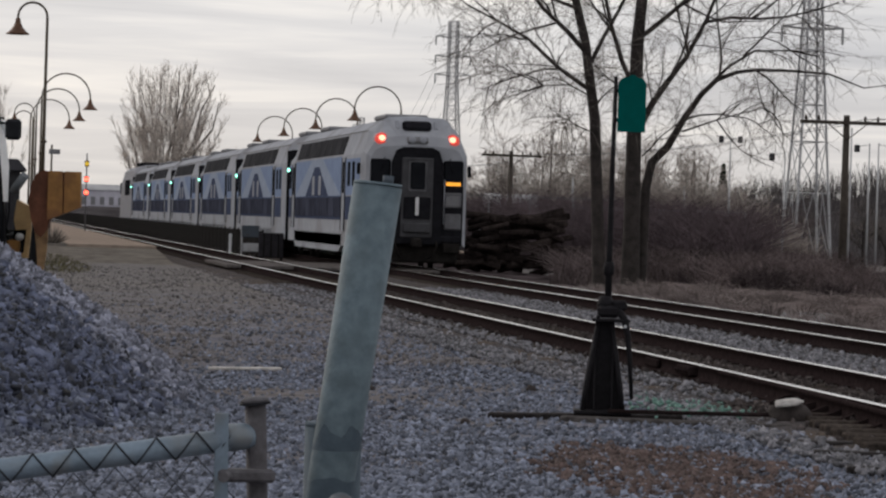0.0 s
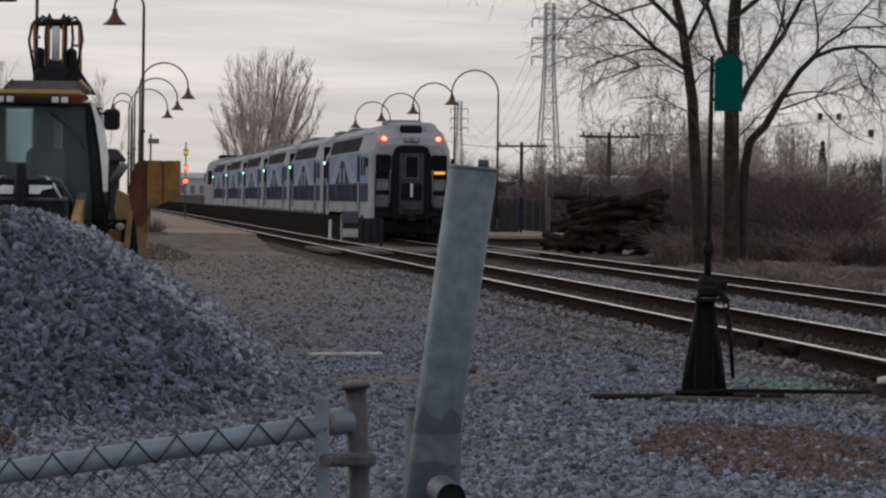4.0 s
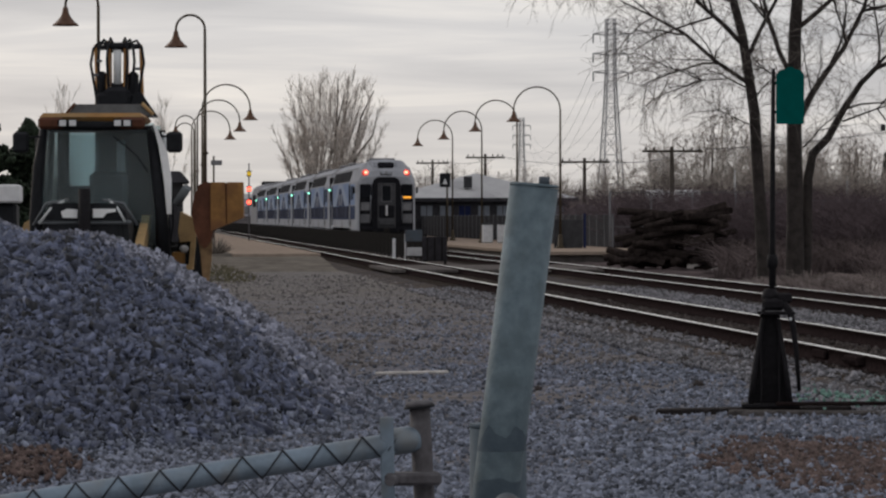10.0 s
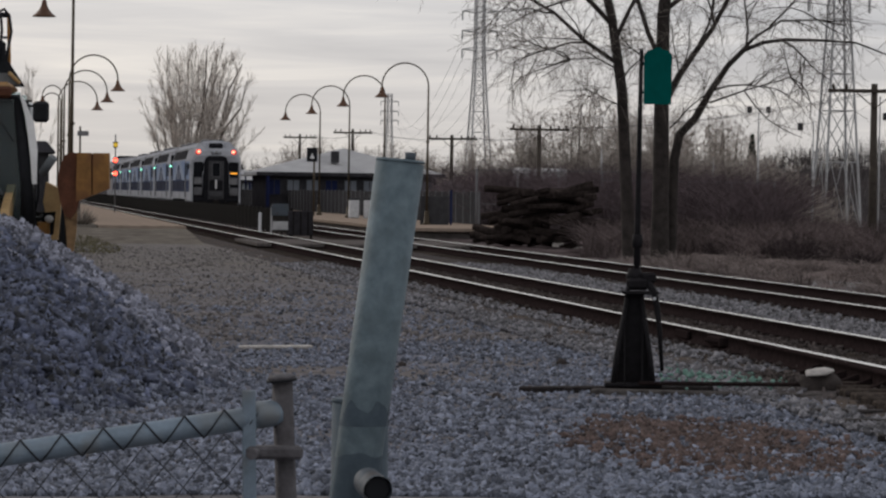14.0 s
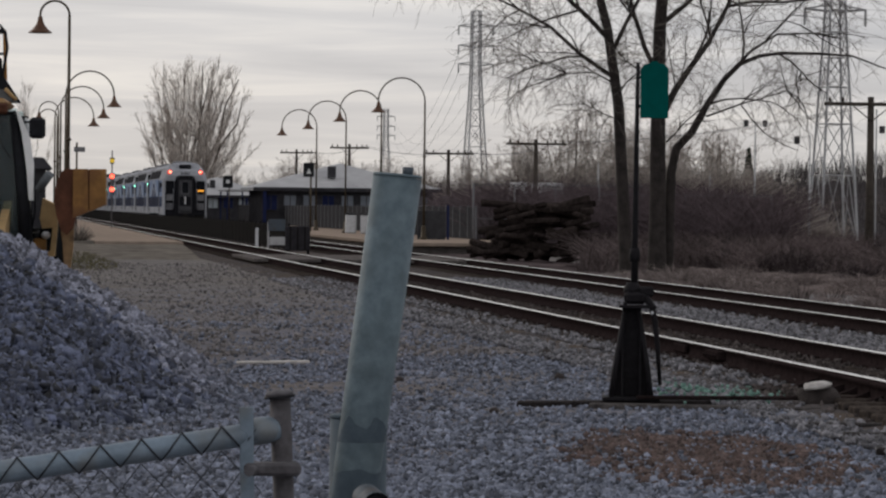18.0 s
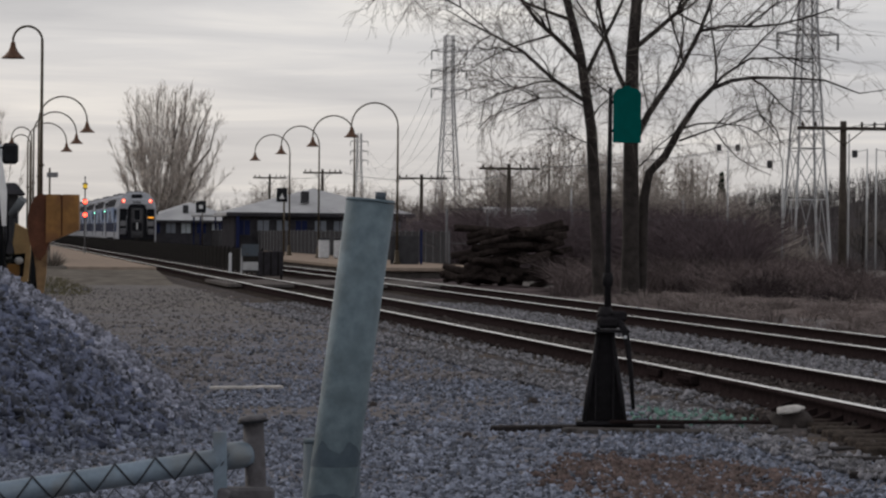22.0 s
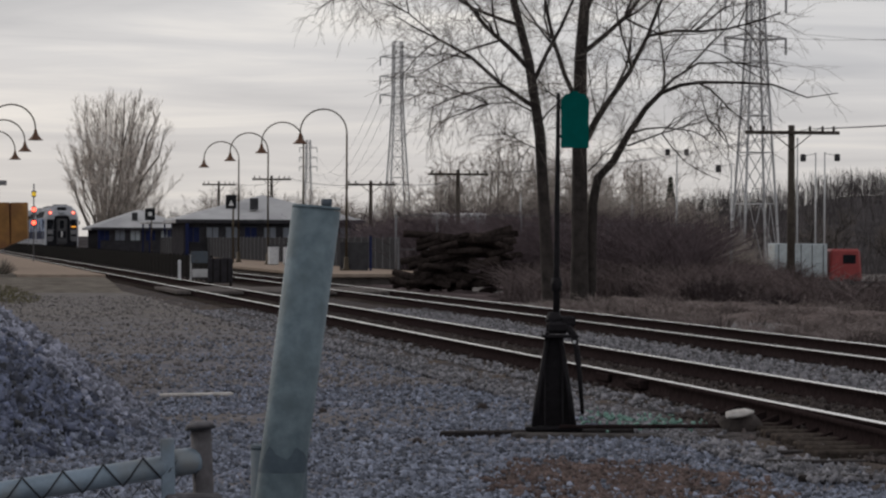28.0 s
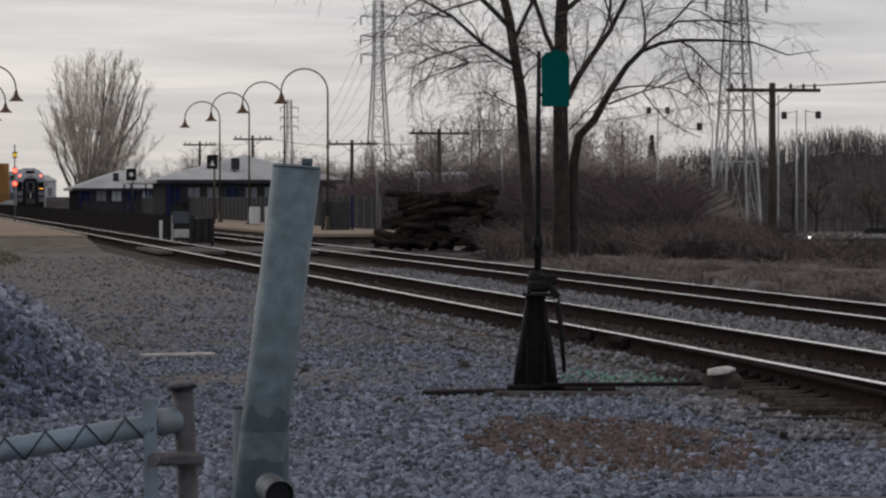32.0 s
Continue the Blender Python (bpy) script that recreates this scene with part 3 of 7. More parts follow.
def build_tracks():
    rng = random.Random(4)
    tie = mesh_of("tie", box((0, 0, -0.08), (2.6, 0.23, 0.17), 0.012), "tie")
    plate = mesh_of("tie_plate", box((0, 0, 0.008), (0.32, 0.19, 0.02), 0.004), "rail_side")
    for nm, cx in (("track_near", NEAR_X), ("track_far", FAR_X)):
        t = tagged(new(nm), "running track with worn bright rail heads on dark timber ties" if cx == NEAR_X else "second track with bright rail heads beside dry scrub", "railway track", kind="structure")
        t.location = (cx, 0, RAIL_Z - 0.172)
        for s in (-1, 1):
            r = part("rail", rail_mesh("rail", 20, 900), None, t)
            r.location.x = s * HALF
        y, k = 26.0, 0
        far = []
        while y < 300:
            if k < 150:
                place("tie", tie, t, (rng.uniform(-0.05, 0.05), y + rng.uniform(-0.02, 0.02), rng.uniform(-0.012, 0.004)), (0, 0, rng.uniform(-0.8, 0.8)))
                if y < 62:
                    for s in (-1, 1):
                        place("tie_plate", plate, t, (s * HALF, y, 0))
            else:
                far.append(y)
            k += 1
            y += 0.56
        bm = bmesh.new()
        for y in far:
            box((0, y, -0.08), (2.6, 0.23, 0.17), 0, None, bm)
        tagged(part("far_ties", bm, "tie", t), kind="stuff")
    # the turnout: long timbers, a point rail drawn up to the stock rail, braces and rods
    tn = tagged(new("turnout"), "hand-thrown turnout with long timbers and a rusty point rail", "turnout", kind="structure")
    tn.location = (0, 0, RAIL_Z - 0.172)
    for yy, xa, xb in ((31.6, 7.3, 10.0), (31.05, 7.2, 10.1), (30.45, 7.1, 10.2), (29.85, 7.05, 10.2), (29.25, 7.0, 10.2), (28.65, 6.95, 10.2), (28.05, 6.9, 10.2), (27.45, 6.8, 10.2)):
        part("long_tie", box(((xa + xb) / 2, yy, -0.105 if xa < 6 else -0.062), (xb - xa, 0.25, 0.19), 0.015), "tie", tn)
    part("stand_tie", box((5.35, 31.62, -0.050), (1.7, 0.20, 0.060), 0.012, pose(0, 0, 0, 0, -1.2, -9)), "dark_tie", tn)
    part("stand_tie", box((6.18, 30.95, -0.055), (2.3, 0.19, 0.060), 0.012, pose(0, 0, 0, 0, 0, -16)), "tie_grey", tn, "weathered grey timber")
    for xx, yy, zz, ll, rz in ((6.85, 28.3, -0.055, 1.1, -10), (6.95, 26.9, -0.045, 1.3, -7), (6.75, 25.2, -0.05, 1.2, -12)):
        part("spare_tie", box((xx, yy, zz), (ll, 0.20, 0.075), 0.014, pose(0, 0, 0, 0, 0, rz)), "dark_tie", tn)
    for yy in (38.9, 33.3):
        bm = box((NEAR_X - HALF - 0.03, yy, 0.09), (0.16, 0.70, 0.10), 0.012)
        for i in range(4):
            tube([(NEAR_X - HALF - 0.10, yy - 0.25 + i * 0.165, 0.09), (NEAR_X - HALF - 0.15, yy - 0.25 + i * 0.165, 0.09)], 0.022, 6, bm)
        part("rail_joint", bm, "rail_side", tn)
    pr = part("point_rail", rail_mesh("point_rail", 20.0, 37.0, lambda y: NEAR_X - HALF - 0.09 - 0.0085 * max(0, 36.0 - y) ** 1.55), None, tn)
    for p in pr.data.polygons:
        p.material_index = 0
    for i in range(9):
        yy = 29.0 + i * 0.56
        part("rail_brace", prism([(NEAR_X - HALF - 0.42, 0.0), (NEAR_X - HALF - 0.11, 0.0), (NEAR_X - HALF - 0.11, 0.11), (NEAR_X - HALF - 0.2, 0.09)], yy, yy + 0.09), "rail_side", tn)
    part("throw_rod", tube([(5.5, 31.33, 0.02), (7.4, 31.33, 0.02), (9.2, 31.33, 0.02)], 0.018, 8), "rail_side", tn)
    part("joint_bar", box((NEAR_X - HALF - 0.05, 41.0, 0.085), (0.04, 0.75, 0.09), 0.01), "rail_side", tn)
    # crossing boards between the platforms
    cr = tagged(new("footpath_crossing"), "pale timber boards of a foot crossing laid over both tracks", "crossing", kind="structure")
    for x0, x1 in ((7.2, NEAR_X - HALF - 0.12), (NEAR_X - HALF + 0.12, NEAR_X + HALF - 0.12), (NEAR_X + HALF + 0.12, FAR_X - HALF - 0.12), (FAR_X - HALF + 0.12, FAR_X + HALF - 0.12), (FAR_X + HALF + 0.12, 14.1)):
        n = max(1, round((x1 - x0) / 0.3))
        w = (x1 - x0) / n
        for i in range(n):
            part("board", box((x0 + w * (i + 0.5), 109.0, RAIL_Z - 0.07), (w - 0.015, 10.0, 0.09), 0.01), "crossing", cr)


def build_stones():
    rng = np.random.default_rng(11)
    # loose stones over the yard, thinner where the earth shows
    n = 170000
    y = 20.5 + 62 * rng.random(n) ** 1.75
    x = -0.06 * y - 0.6 + rng.random(n) * (0.335 * y + 1.2)
    keep = (x < NEAR_X - 1.1)
    dens = np.array([noise.noise((a * 0.33, b * 0.33, 20.0)) for a, b in zip(x, y)])
    keep &= dens + rng.normal(0, 0.25, n) > -0.34 + (y - 30) * 0.010 + 0.35 * np.clip((y - 36) / 8, 0, 1) * np.clip((6 - x) / 3, 0, 1)
    patch = ((x - 4.75) / 1.0) ** 2 + ((y - 25.3) / 3.0) ** 2
    keep &= (patch > 1) | (rng.random(n) < 0.62)
    keep &= rng.random(n) > (y - 40) / 34
    x, y = x[keep], y[keep]
    z = np.array([ground_z(a, b) for a, b in zip(x, y)])
    s = 0.016 + 0.030 * rng.random(len(x)) ** 2.0
    solid("yard_gravel", stones("yard_gravel", np.stack([x, y, z + s * 0.15], 1), s, "yard_stone", 3), "loose grey crushed stone strewn over the yard", "gravel", "stuff")
    n = 9000
    y = 42 + 66 * rng.random(n) ** 1.3
    x = -0.05 * y + rng.random(n) * (0.05 * y + NEAR_X - 1.6)
    s = 0.018 + 0.045 * rng.random(n) ** 2.5
    solid("strewn_stone", stones("strewn_stone", np.stack([x, y, s * 0.1 - 0.02], 1), s, "strewn_stone", 17), "scattered grey and brown stones on the far yard", "gravel", "stuff")
    n = 60000
    y = 25 + 60 * rng.random(n) ** 1.6
    x = NEAR_X - 2.3 + rng.random(n) * 9.0
    onbed = (np.abs(np.abs(x - NEAR_X) - HALF) > 0.12) & (np.abs(np.abs(x - FAR_X) - HALF) > 0.12)
    tiepos = (np.abs(((y - 26) / 0.56 + 0.5) % 1 - 0.5) * 0.56 < 0.11) & ((np.abs(x - NEAR_X) < 1.3) | (np.abs(x - FAR_X) < 1.3))
    switch = (x > 6.6) & (x < 8.2) & (y > 27.2) & (y < 31.9)
    keep = onbed & ~(tiepos & (rng.random(n) < 0.85)) & ~(switch & (rng.random(n) < 0.75))
    x, y = x[keep], y[keep]
    z = np.where((x > NEAR_X - 1.45) & (x < FAR_X + 1.45), 0.04, 0.0)
    s = 0.022 + 0.035 * rng.random(len(x)) ** 1.5
    inner = ((x > 6.9) & (x < 8.6) & (y < 34)) | (np.abs(x - NEAR_X) < HALF + 0.25) | (np.abs(x - FAR_X) < HALF + 0.25)
    for nm, k, mt, lab in (("track_ballast", ~inner, "ballast", "grey stones packed along the tracks"), ("stained_ballast", inner, "ballast_dark", "oil-darkened stones packed between the rails")):
        solid(nm, stones(nm, np.stack([x, y, z + s * 0.2], 1)[k], s[k], mt, 5), lab, "ballast", "stuff")


def pile_z(x, y):
    r = math.hypot((x + 1.45) / 3.62, (y - 34.2) / 7.4)
    h = 1.84 * (1 - math.sqrt(r * r + 0.008) ** 1.5)
    # the crest is worn flat
    h = -0.06 * math.log(math.exp(-h / 0.06) + math.exp(-(1.47 + 0.16 * smooth(0.95, 1.45, -x)) / 0.06))
    return h + 0.06 * noise.noise((x * 0.9, y * 0.9, 2.0)) + 0.05 * noise.noise((x * 2.6, y * 2.6, 5.0))


def build_pile():
    xs, ys = np.arange(-6.2, 2.6, 0.14), np.arange(26.0, 42.4, 0.18)
    v = [(x, y, pile_z(x, y) - 0.03) for y in ys for x in xs]
    n = len(xs)
    f = [(j * n + i, j * n + i + 1, (j + 1) * n + i + 1, (j + 1) * n + i) for j in range(len(ys) - 1) for i in range(n - 1)]
    f = [q for q in f if max(v[i][2] for i in q) > -0.12]
    t = thing("gravel_pile", "tall heap of bluish-grey crushed stone beside the digger", "gravel pile")
    part("heap", raw_mesh("heap", v, f, ["shaded_pile_core"], True), None, t)
    rng = np.random.default_rng(8)
    m = 165000
    x, y = rng.uniform(-3.6, 2.5, m), rng.uniform(26.2, 42, m)
    z = np.array([pile_z(a, b) for a, b in zip(x, y)])
    k = (z > -0.06) & (y < 35.6) & (x > -2.6)
    x, y, z = x[k], y[k], z[k]
    s = 0.024 + 0.052 * rng.random(len(x)) ** 1.8
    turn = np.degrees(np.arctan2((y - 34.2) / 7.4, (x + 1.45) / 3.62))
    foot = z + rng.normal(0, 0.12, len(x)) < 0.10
    # stones right of this turn angle, above the foot, take the paler flank material
    paler = (turn + rng.normal(0, 5.0, len(x)) > -27) & ~foot
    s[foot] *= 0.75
    for nm, k, mt in (("loose_stone", ~paler & ~foot, "gravel"), ("dusty_stone", paler, "dusty_stone"), ("spilled_stone", foot, "yard_stone")):
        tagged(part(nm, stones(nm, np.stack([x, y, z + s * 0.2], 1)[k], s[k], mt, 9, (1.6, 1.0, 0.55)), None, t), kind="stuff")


# ---- foreground: switch stand, fence post, gate ----
def build_stand():
    t = thing("switch_stand", "tall black iron switch stand with a green target, on long timbers", "switch stand", m=pose(5.50, 31.62, 0.0, 0, 0, -9))
    bm = bmesh.new()
    lo, hi = [(-0.185, -0.16), (0.185, -0.16), (0.185, 0.16), (-0.185, 0.16)], [(-0.055, -0.055), (0.055, -0.055), (0.055, 0.055), (-0.055, 0.055)]
    for (a, b), (c, d) in zip(lo, hi):
        tube([(a * 0.93, b * 0.93, 0.06), (a * 0.78, b * 0.78, 0.30), (c, d, 0.86)], [0.024, 0.022, 0.018], 8, bm)
    part("leg_frame", bm, "black_iron", t)
    part("web", prism([(-0.18, 0.06), (0.18, 0.06), (0.138, 0.30), (0.055, 0.86), (-0.055, 0.86), (-0.138, 0.30)], -0.02, 0.02), "black_iron", t)
    part("side_web", prism([(-0.15, 0.06), (0.15, 0.06), (0.115, 0.30), (0.055, 0.86), (-0.055, 0.86), (-0.115, 0.30)], -0.085, -0.07, axis="x"), "black_iron", t)
    part("side_web", prism([(-0.15, 0.06), (0.15, 0.06), (0.115, 0.30), (0.055, 0.86), (-0.055, 0.86), (-0.115, 0.30)], 0.07, 0.085, axis="x"), "black_iron", t)
    part("foot_plate", box((0, 0, 0.045), (0.5, 0.42, 0.035), 0.008), "black_iron", t)
    part("table_plate", box((0.05, 0, 0.848), (0.33, 0.26, 0.028), 0.008), "black_iron", t)
    for e in (-0.06, 0.16):
        part("plate_bolt", tube([(e, -0.10, 0.86), (e, -0.10, 0.89)], 0.018, 8), "black_iron", t)
    part("latch_pin", tube([(0.175, -0.12, 0.80), (0.175, -0.15, 0.80)], 0.014, 10), "white_sign", t, "small bright latch pin")
    part("head", box((0.03, 0, 0.925), (0.20, 0.2, 0.11), 0.03), "black_iron", t)
    part("spindle_cap", lathe([(0.0, 1.06), (0.05, 1.06), (0.075, 1.0), (0.08, 0.97), (0.0, 0.97)], 12), "black_iron", t)
    part("latch", box((0.12, -0.03, 0.98), (0.14, 0.1, 0.09), 0.02), "black_iron", t)
    part("throw_lever", tube([(0.12, -0.06, 0.93), (0.17, -0.10, 0.86), (0.20, -0.11, 0.72), (0.225, -0.11, 0.5), (0.25, -0.11, 0.17)], [0.034, 0.030, 0.026, 0.022, 0.016], 8), "black_iron", t)
    part("mast", tube([(0.02, 0, 0.95), (0.02, 0, 1.5), (0.024, 0, 2.2), (0.03, 0, 2.98)], [0.034, 0.026, 0.022, 0.017], 8), "black_iron", t)
    part("mast_collar", lathe([(0.0, 1.24), (0.042, 1.24), (0.05, 1.30), (0.042, 1.36), (0.0, 1.36)], 10, (0.02, 0, 0)), "black_iron", t)
    part("target", prism([(0.052, 2.495), (0.297, 2.495), (0.297, 2.925), (0.262, 2.968), (0.215, 2.975), (0.195, 2.995), (0.155, 2.995), (0.135, 2.975), (0.088, 2.968), (0.052, 2.925)], -0.024, -0.018), "green_sign", t, "green reflective target plate")
    for z in (2.6, 2.85):
        part("target_clip", box((0.06, -0.008, z), (0.06, 0.018, 0.03), 0.004), "black_iron", t)


def build_fence():
    # leaning terminal post
    t = thing("fence_post", "leaning galvanised steel fence post with dark weathered bands", "fence post")
    foot, mid, top = Vector((0.589, 7.6, -0.05)), Vector((0.755, 7.6, 1.264)), Vector((0.8175, 7.6, 1.755))

    def collar(z0, z1, r, waves, amp):
        """A thin band round the post whose upper rim is cut in waves."""
        bm, n = bmesh.new(), 40
        a, b = foot.lerp(mid, (z0 + 0.05) / 1.314), foot.lerp(mid, (z1 + 0.05) / 1.314)
        lo = [bm.verts.new(a + Vector((r * math.cos(6.2832 * k / n), r * math.sin(6.2832 * k / n), 0))) for k in range(n)]
        hi = [bm.verts.new(b + Vector((r * math.cos(6.2832 * k / n), r * math.sin(6.2832 * k / n), amp * math.sin(6.2832 * k / n * waves + 0.6) + 0.3 * amp * math.sin(6.2832 * k / n * waves * 2.3)))) for k in range(n)]
        for k in range(n):
            bm.faces.new((lo[k], lo[(k + 1) % n], hi[(k + 1) % n], hi[k])).smooth = True
        return bm
    part("post", tube([tuple(foot), tuple(foot.lerp(mid, 0.9)), tuple(mid), tuple(top)], [0.0490, 0.0490, 0.0492, 0.0508], 36), "galv", t)
    part("weathered_band", collar(1.205, 1.246, 0.0500, 5, 0.012), "galv_band", t, "darker wavy-edged band of oxide")
    part("weathered_band", collar(-0.04, 1.146, 0.0500, 3, 0.005), "galv_band", t, "darker weathered foot of the post")
    part("cap_rim", tube([tuple(top), (0.818, 7.6, 1.761)], [0.0522, 0.0495], 30), "galv", t)
    part("nub", tube([(0.838, 7.6, 1.757), (0.839, 7.6, 1.775)], 0.012, 10), "galv_dull", t)
    b = thing("pipe_stub", "short upright dull steel pipe behind the leaning post", "pipe")
    part("pipe", tube([(0.752, 7.71, -0.05), (0.752, 7.71, 1.254)], 0.060, 28), "galv_band", b)
    part("pipe_lip", tube([(0.752, 7.71, 1.247), (0.752, 7.71, 1.256)], [0.0608, 0.060], 28), "galv_band", b)
    part("rail_stub", tube([(0.749, 7.50, 1.096), (0.760, 7.40, 1.086)], 0.030, 18, cap=False), "galv_dull", t, "open end of a cut pipe")
    # black plug stands in for the shade inside the open pipe
    part("stub_bore", tube([(0.749, 7.50, 1.096), (0.7595, 7.41, 1.087)], 0.025, 14), "machine_black", t)
    # gate with a sagging top rail, end upright and mesh
    g = thing("gate", "sagging galvanised chain-link gate with a rusty end post", "gate")
    part("upright", tube([(0.562, 7.4, 1.312), (0.582, 7.4, 0.9), (0.60, 7.4, 0.05)], 0.0215, 18), "rusty_galv", g, "rust-streaked end upright")
    part("cap", lathe([(0.0, 0.010), (0.018, 0.009), (0.027, 0.005), (0.0295, 0.0), (0.024, -0.004), (0.0, -0.004)], 18), "rusty_galv", g, "flat rusty cap").matrix_basis = pose(0.561, 7.4, 1.312, 0, -6, 0)
    part("cap_lip", lathe([(0.0, -0.002), (0.0315, -0.002), (0.0315, -0.0065), (0.0, -0.0065)], 18), "machine_black", g).matrix_basis = pose(0.561, 7.4, 1.312, 0, -6, 0)
    pts = [(0.555, 7.395, 1.241), (0.30, 7.302, 1.207), (0.0, 7.194, 1.1685), (-0.258, 7.102, 1.1372), (-1.4, 6.69, 0.997)]
    part("top_rail", tube(pts, 0.0232, 22), "galv_light", g)
    part("rail_end_cup", lathe([(0.0, 0.030), (0.014, 0.027), (0.024, 0.014), (0.0275, 0.0), (0.0275, -0.045), (0.0, -0.045)], 18), "galv_light", g, "rounded rail end cup").matrix_basis = pose(0.538, 7.39, 1.2415, 0, 84, 18)
    part("bottom_rail", tube([(0.59, 7.4, 0.22), (-1.4, 6.7, 0.14)], 0.0225, 14), "galv", g)
    part("tension_bar", box((0.502, 7.352, 0.79), (0.028, 0.007, 1.0), 0.002, pose(0, 0, 0, 0, -1.2, 0)), "galv_light", g)
    for z in (1.165, 0.8, 0.4):
        part("clamp", box((0.545, 7.37, z), (0.115, 0.055, 0.026), 0.006), "rusty_galv", g)
        part("bolt", tube([(0.505, 7.33, z), (0.495, 7.30, z)], 0.011, 8), "rusty_galv", g)
    # woven wire: knuckles wrap the rail, diamonds hang below
    lines = []

    def top(u):
        s = u * 1.13
        for p, q in zip(pts, pts[1:]):
            p, q = Vector(p), Vector(q)
            if s <= (q - p).length or q == Vector(pts[-1]):
                return p.lerp(q, s / (q - p).length)
            s -= (q - p).length
    step = 0.087
    k = 0
    while k * step < 1.9:
        s = k * step
        a, b = top(s / 1.13 + 0.03), top((s + step) / 1.13 + 0.03)
        up = 0.030
        f = Vector((0, -0.029, 0))
        for p, q in ((a, a.lerp(b, 0.5)), (b, a.lerp(b, 0.5))):
            turn = []
            for m in range(7):
                h = 0.0252 * (1 - m / 3)
                turn.append(p.lerp(q, m / 6) + Vector((0, -math.sqrt(max(0.0, 0.0258 ** 2 - h * h)), h)))
            lines.append((turn, [0.0020] * 7))
        for j in range(10):
            z0 = -0.024 - j * 0.094
            p, q = (b, a) if j % 2 == 0 else (a, b)
            lines.append(([p + f * 0.4 + Vector((0, 0, z0)), q + f * 0.4 + Vector((0, 0, z0 - 0.094))], [0.0012] * 2))
            lines.append(([q + f * 0.4 + Vector((0, 0.003, z0)), p + f * 0.4 + Vector((0, 0.003, z0 - 0.094))], [0.0012] * 2))
        k += 1
    part("wire_mesh", bars("wire_mesh", lines, "wire", 5), None, g)


def rock_mesh(name, size, material, seed):
    bm = bmesh.new()
    bmesh.ops.create_icosphere(bm, subdivisions=3, radius=1.0)
    for v in bm.verts:
        d = 1 + 0.28 * noise.noise(v.co * 1.3 + Vector((seed, 0, 0))) + 0.1 * noise.noise(v.co * 4 + Vector((seed, 5, 0)))
        v.co = Vector((v.co.x * size[0], v.co.y * size[1], max(v.co.z, -0.5) * size[2])) * d
    me = mesh_of(name, bm, material)
    for p in me.polygons:
        p.use_smooth = True
    return me


def build_yard_bits():
    r = solid("boulder", rock_mesh("boulder", (0.19, 0.15, 0.13), "dark_rock", 3.1), "grey boulder beside the turnout rod", "rock")
    r.location = (7.10, 31.25, 0.075)
    r = solid("pale_stone", rock_mesh("pale_stone", (0.125, 0.11, 0.042), "rock", 2.3), "flat whitish stone lying on the grey boulder", "rock")
    r.matrix_basis = pose(7.05, 31.16, 0.185, 0, -9, 20)
    b = solid("weathered_board", mesh_of("weathered_board", box((0, 0, 0), (0.80, 0.09, 0.03), 0.006), "board"), "bleached grey board lying on the gravel", "board")
    b.matrix_basis = pose(2.95, 39.45, 0.01, 1, -0.5, 8)
    rng = np.random.default_rng(2)
    # dead leaves and twigs in a brown patch, green plastic shreds under the rod
    n = 9500
    a, q = rng.random(n) * 6.283, rng.random(n) ** 0.6 * (0.8 + 0.3 * rng.random(n))
    y = 25.0 + 3.3 * q * np.sin(a)
    x = 4.85 + 1.05 * q * np.cos(a) + 0.06 * (y - 25)
    k = np.array([1.2 * noise.noise((i * 2.3, j * 0.9, 40.0)) + 0.7 * noise.noise((i * 6, j * 3, 44.0)) for i, j in zip(x, y)]) + rng.normal(0, 0.25, n) - 0.45 * q > -0.30
    x, y = x[k], y[k]
    n = len(x)
    z = np.array([ground_z(i, j) for i, j in zip(x, y)]) + 0.012
    solid("leaf_litter", stones("leaf_litter", np.stack([x, y, z], 1), 0.016 + 0.028 * rng.random(n), "brown_leaf", 21), "patch of brown dead leaves on the gravel", "leaf litter", "stuff")
    n = 420
    a, q = rng.random(n) * 6.283, rng.random(n) ** 0.5 * (0.6 + 0.6 * rng.random(n))
    x, y = -0.78 + 0.42 * q * np.cos(a), 25.3 + 1.9 * q * np.sin(a)
    solid("leaf_litter", stones("leaf_litter", np.stack([x, y, 0.02 + 0 * x], 1), 0.016 + 0.026 * rng.random(n), "brown_leaf", 24), "brown dead leaves at the foot of the stone heap", "leaf litter", "stuff")
    n = 110
    x, y = rng.normal(6.55, 0.28, n), rng.normal(33.1, 0.75, n)
    solid("green_stones", stones("green_stones", np.stack([x, y, 0.03 + 0 * x], 1), 0.02 + 0.025 * rng.random(n), "green_cloth", 22), "stones splashed with faded green paint", "painted stones", "stuff")
    for x, y, s, k in ((3.9, 35.6, 0.03, 1), (2.2, 48.5, 0.045, 2), (4.1, 30.2, 0.03, 5), (6.35, 42.3, 0.05, 8), (5.6, 36.4, 0.04, 9)):
        o = solid("loose_rock", rock_mesh("loose_rock", (s * 1.3, s, s), "dark_rock", k), "dark fist-sized rock on the gravel", "rock", group="loose rocks")
        o.location = (x, y, 0.01)


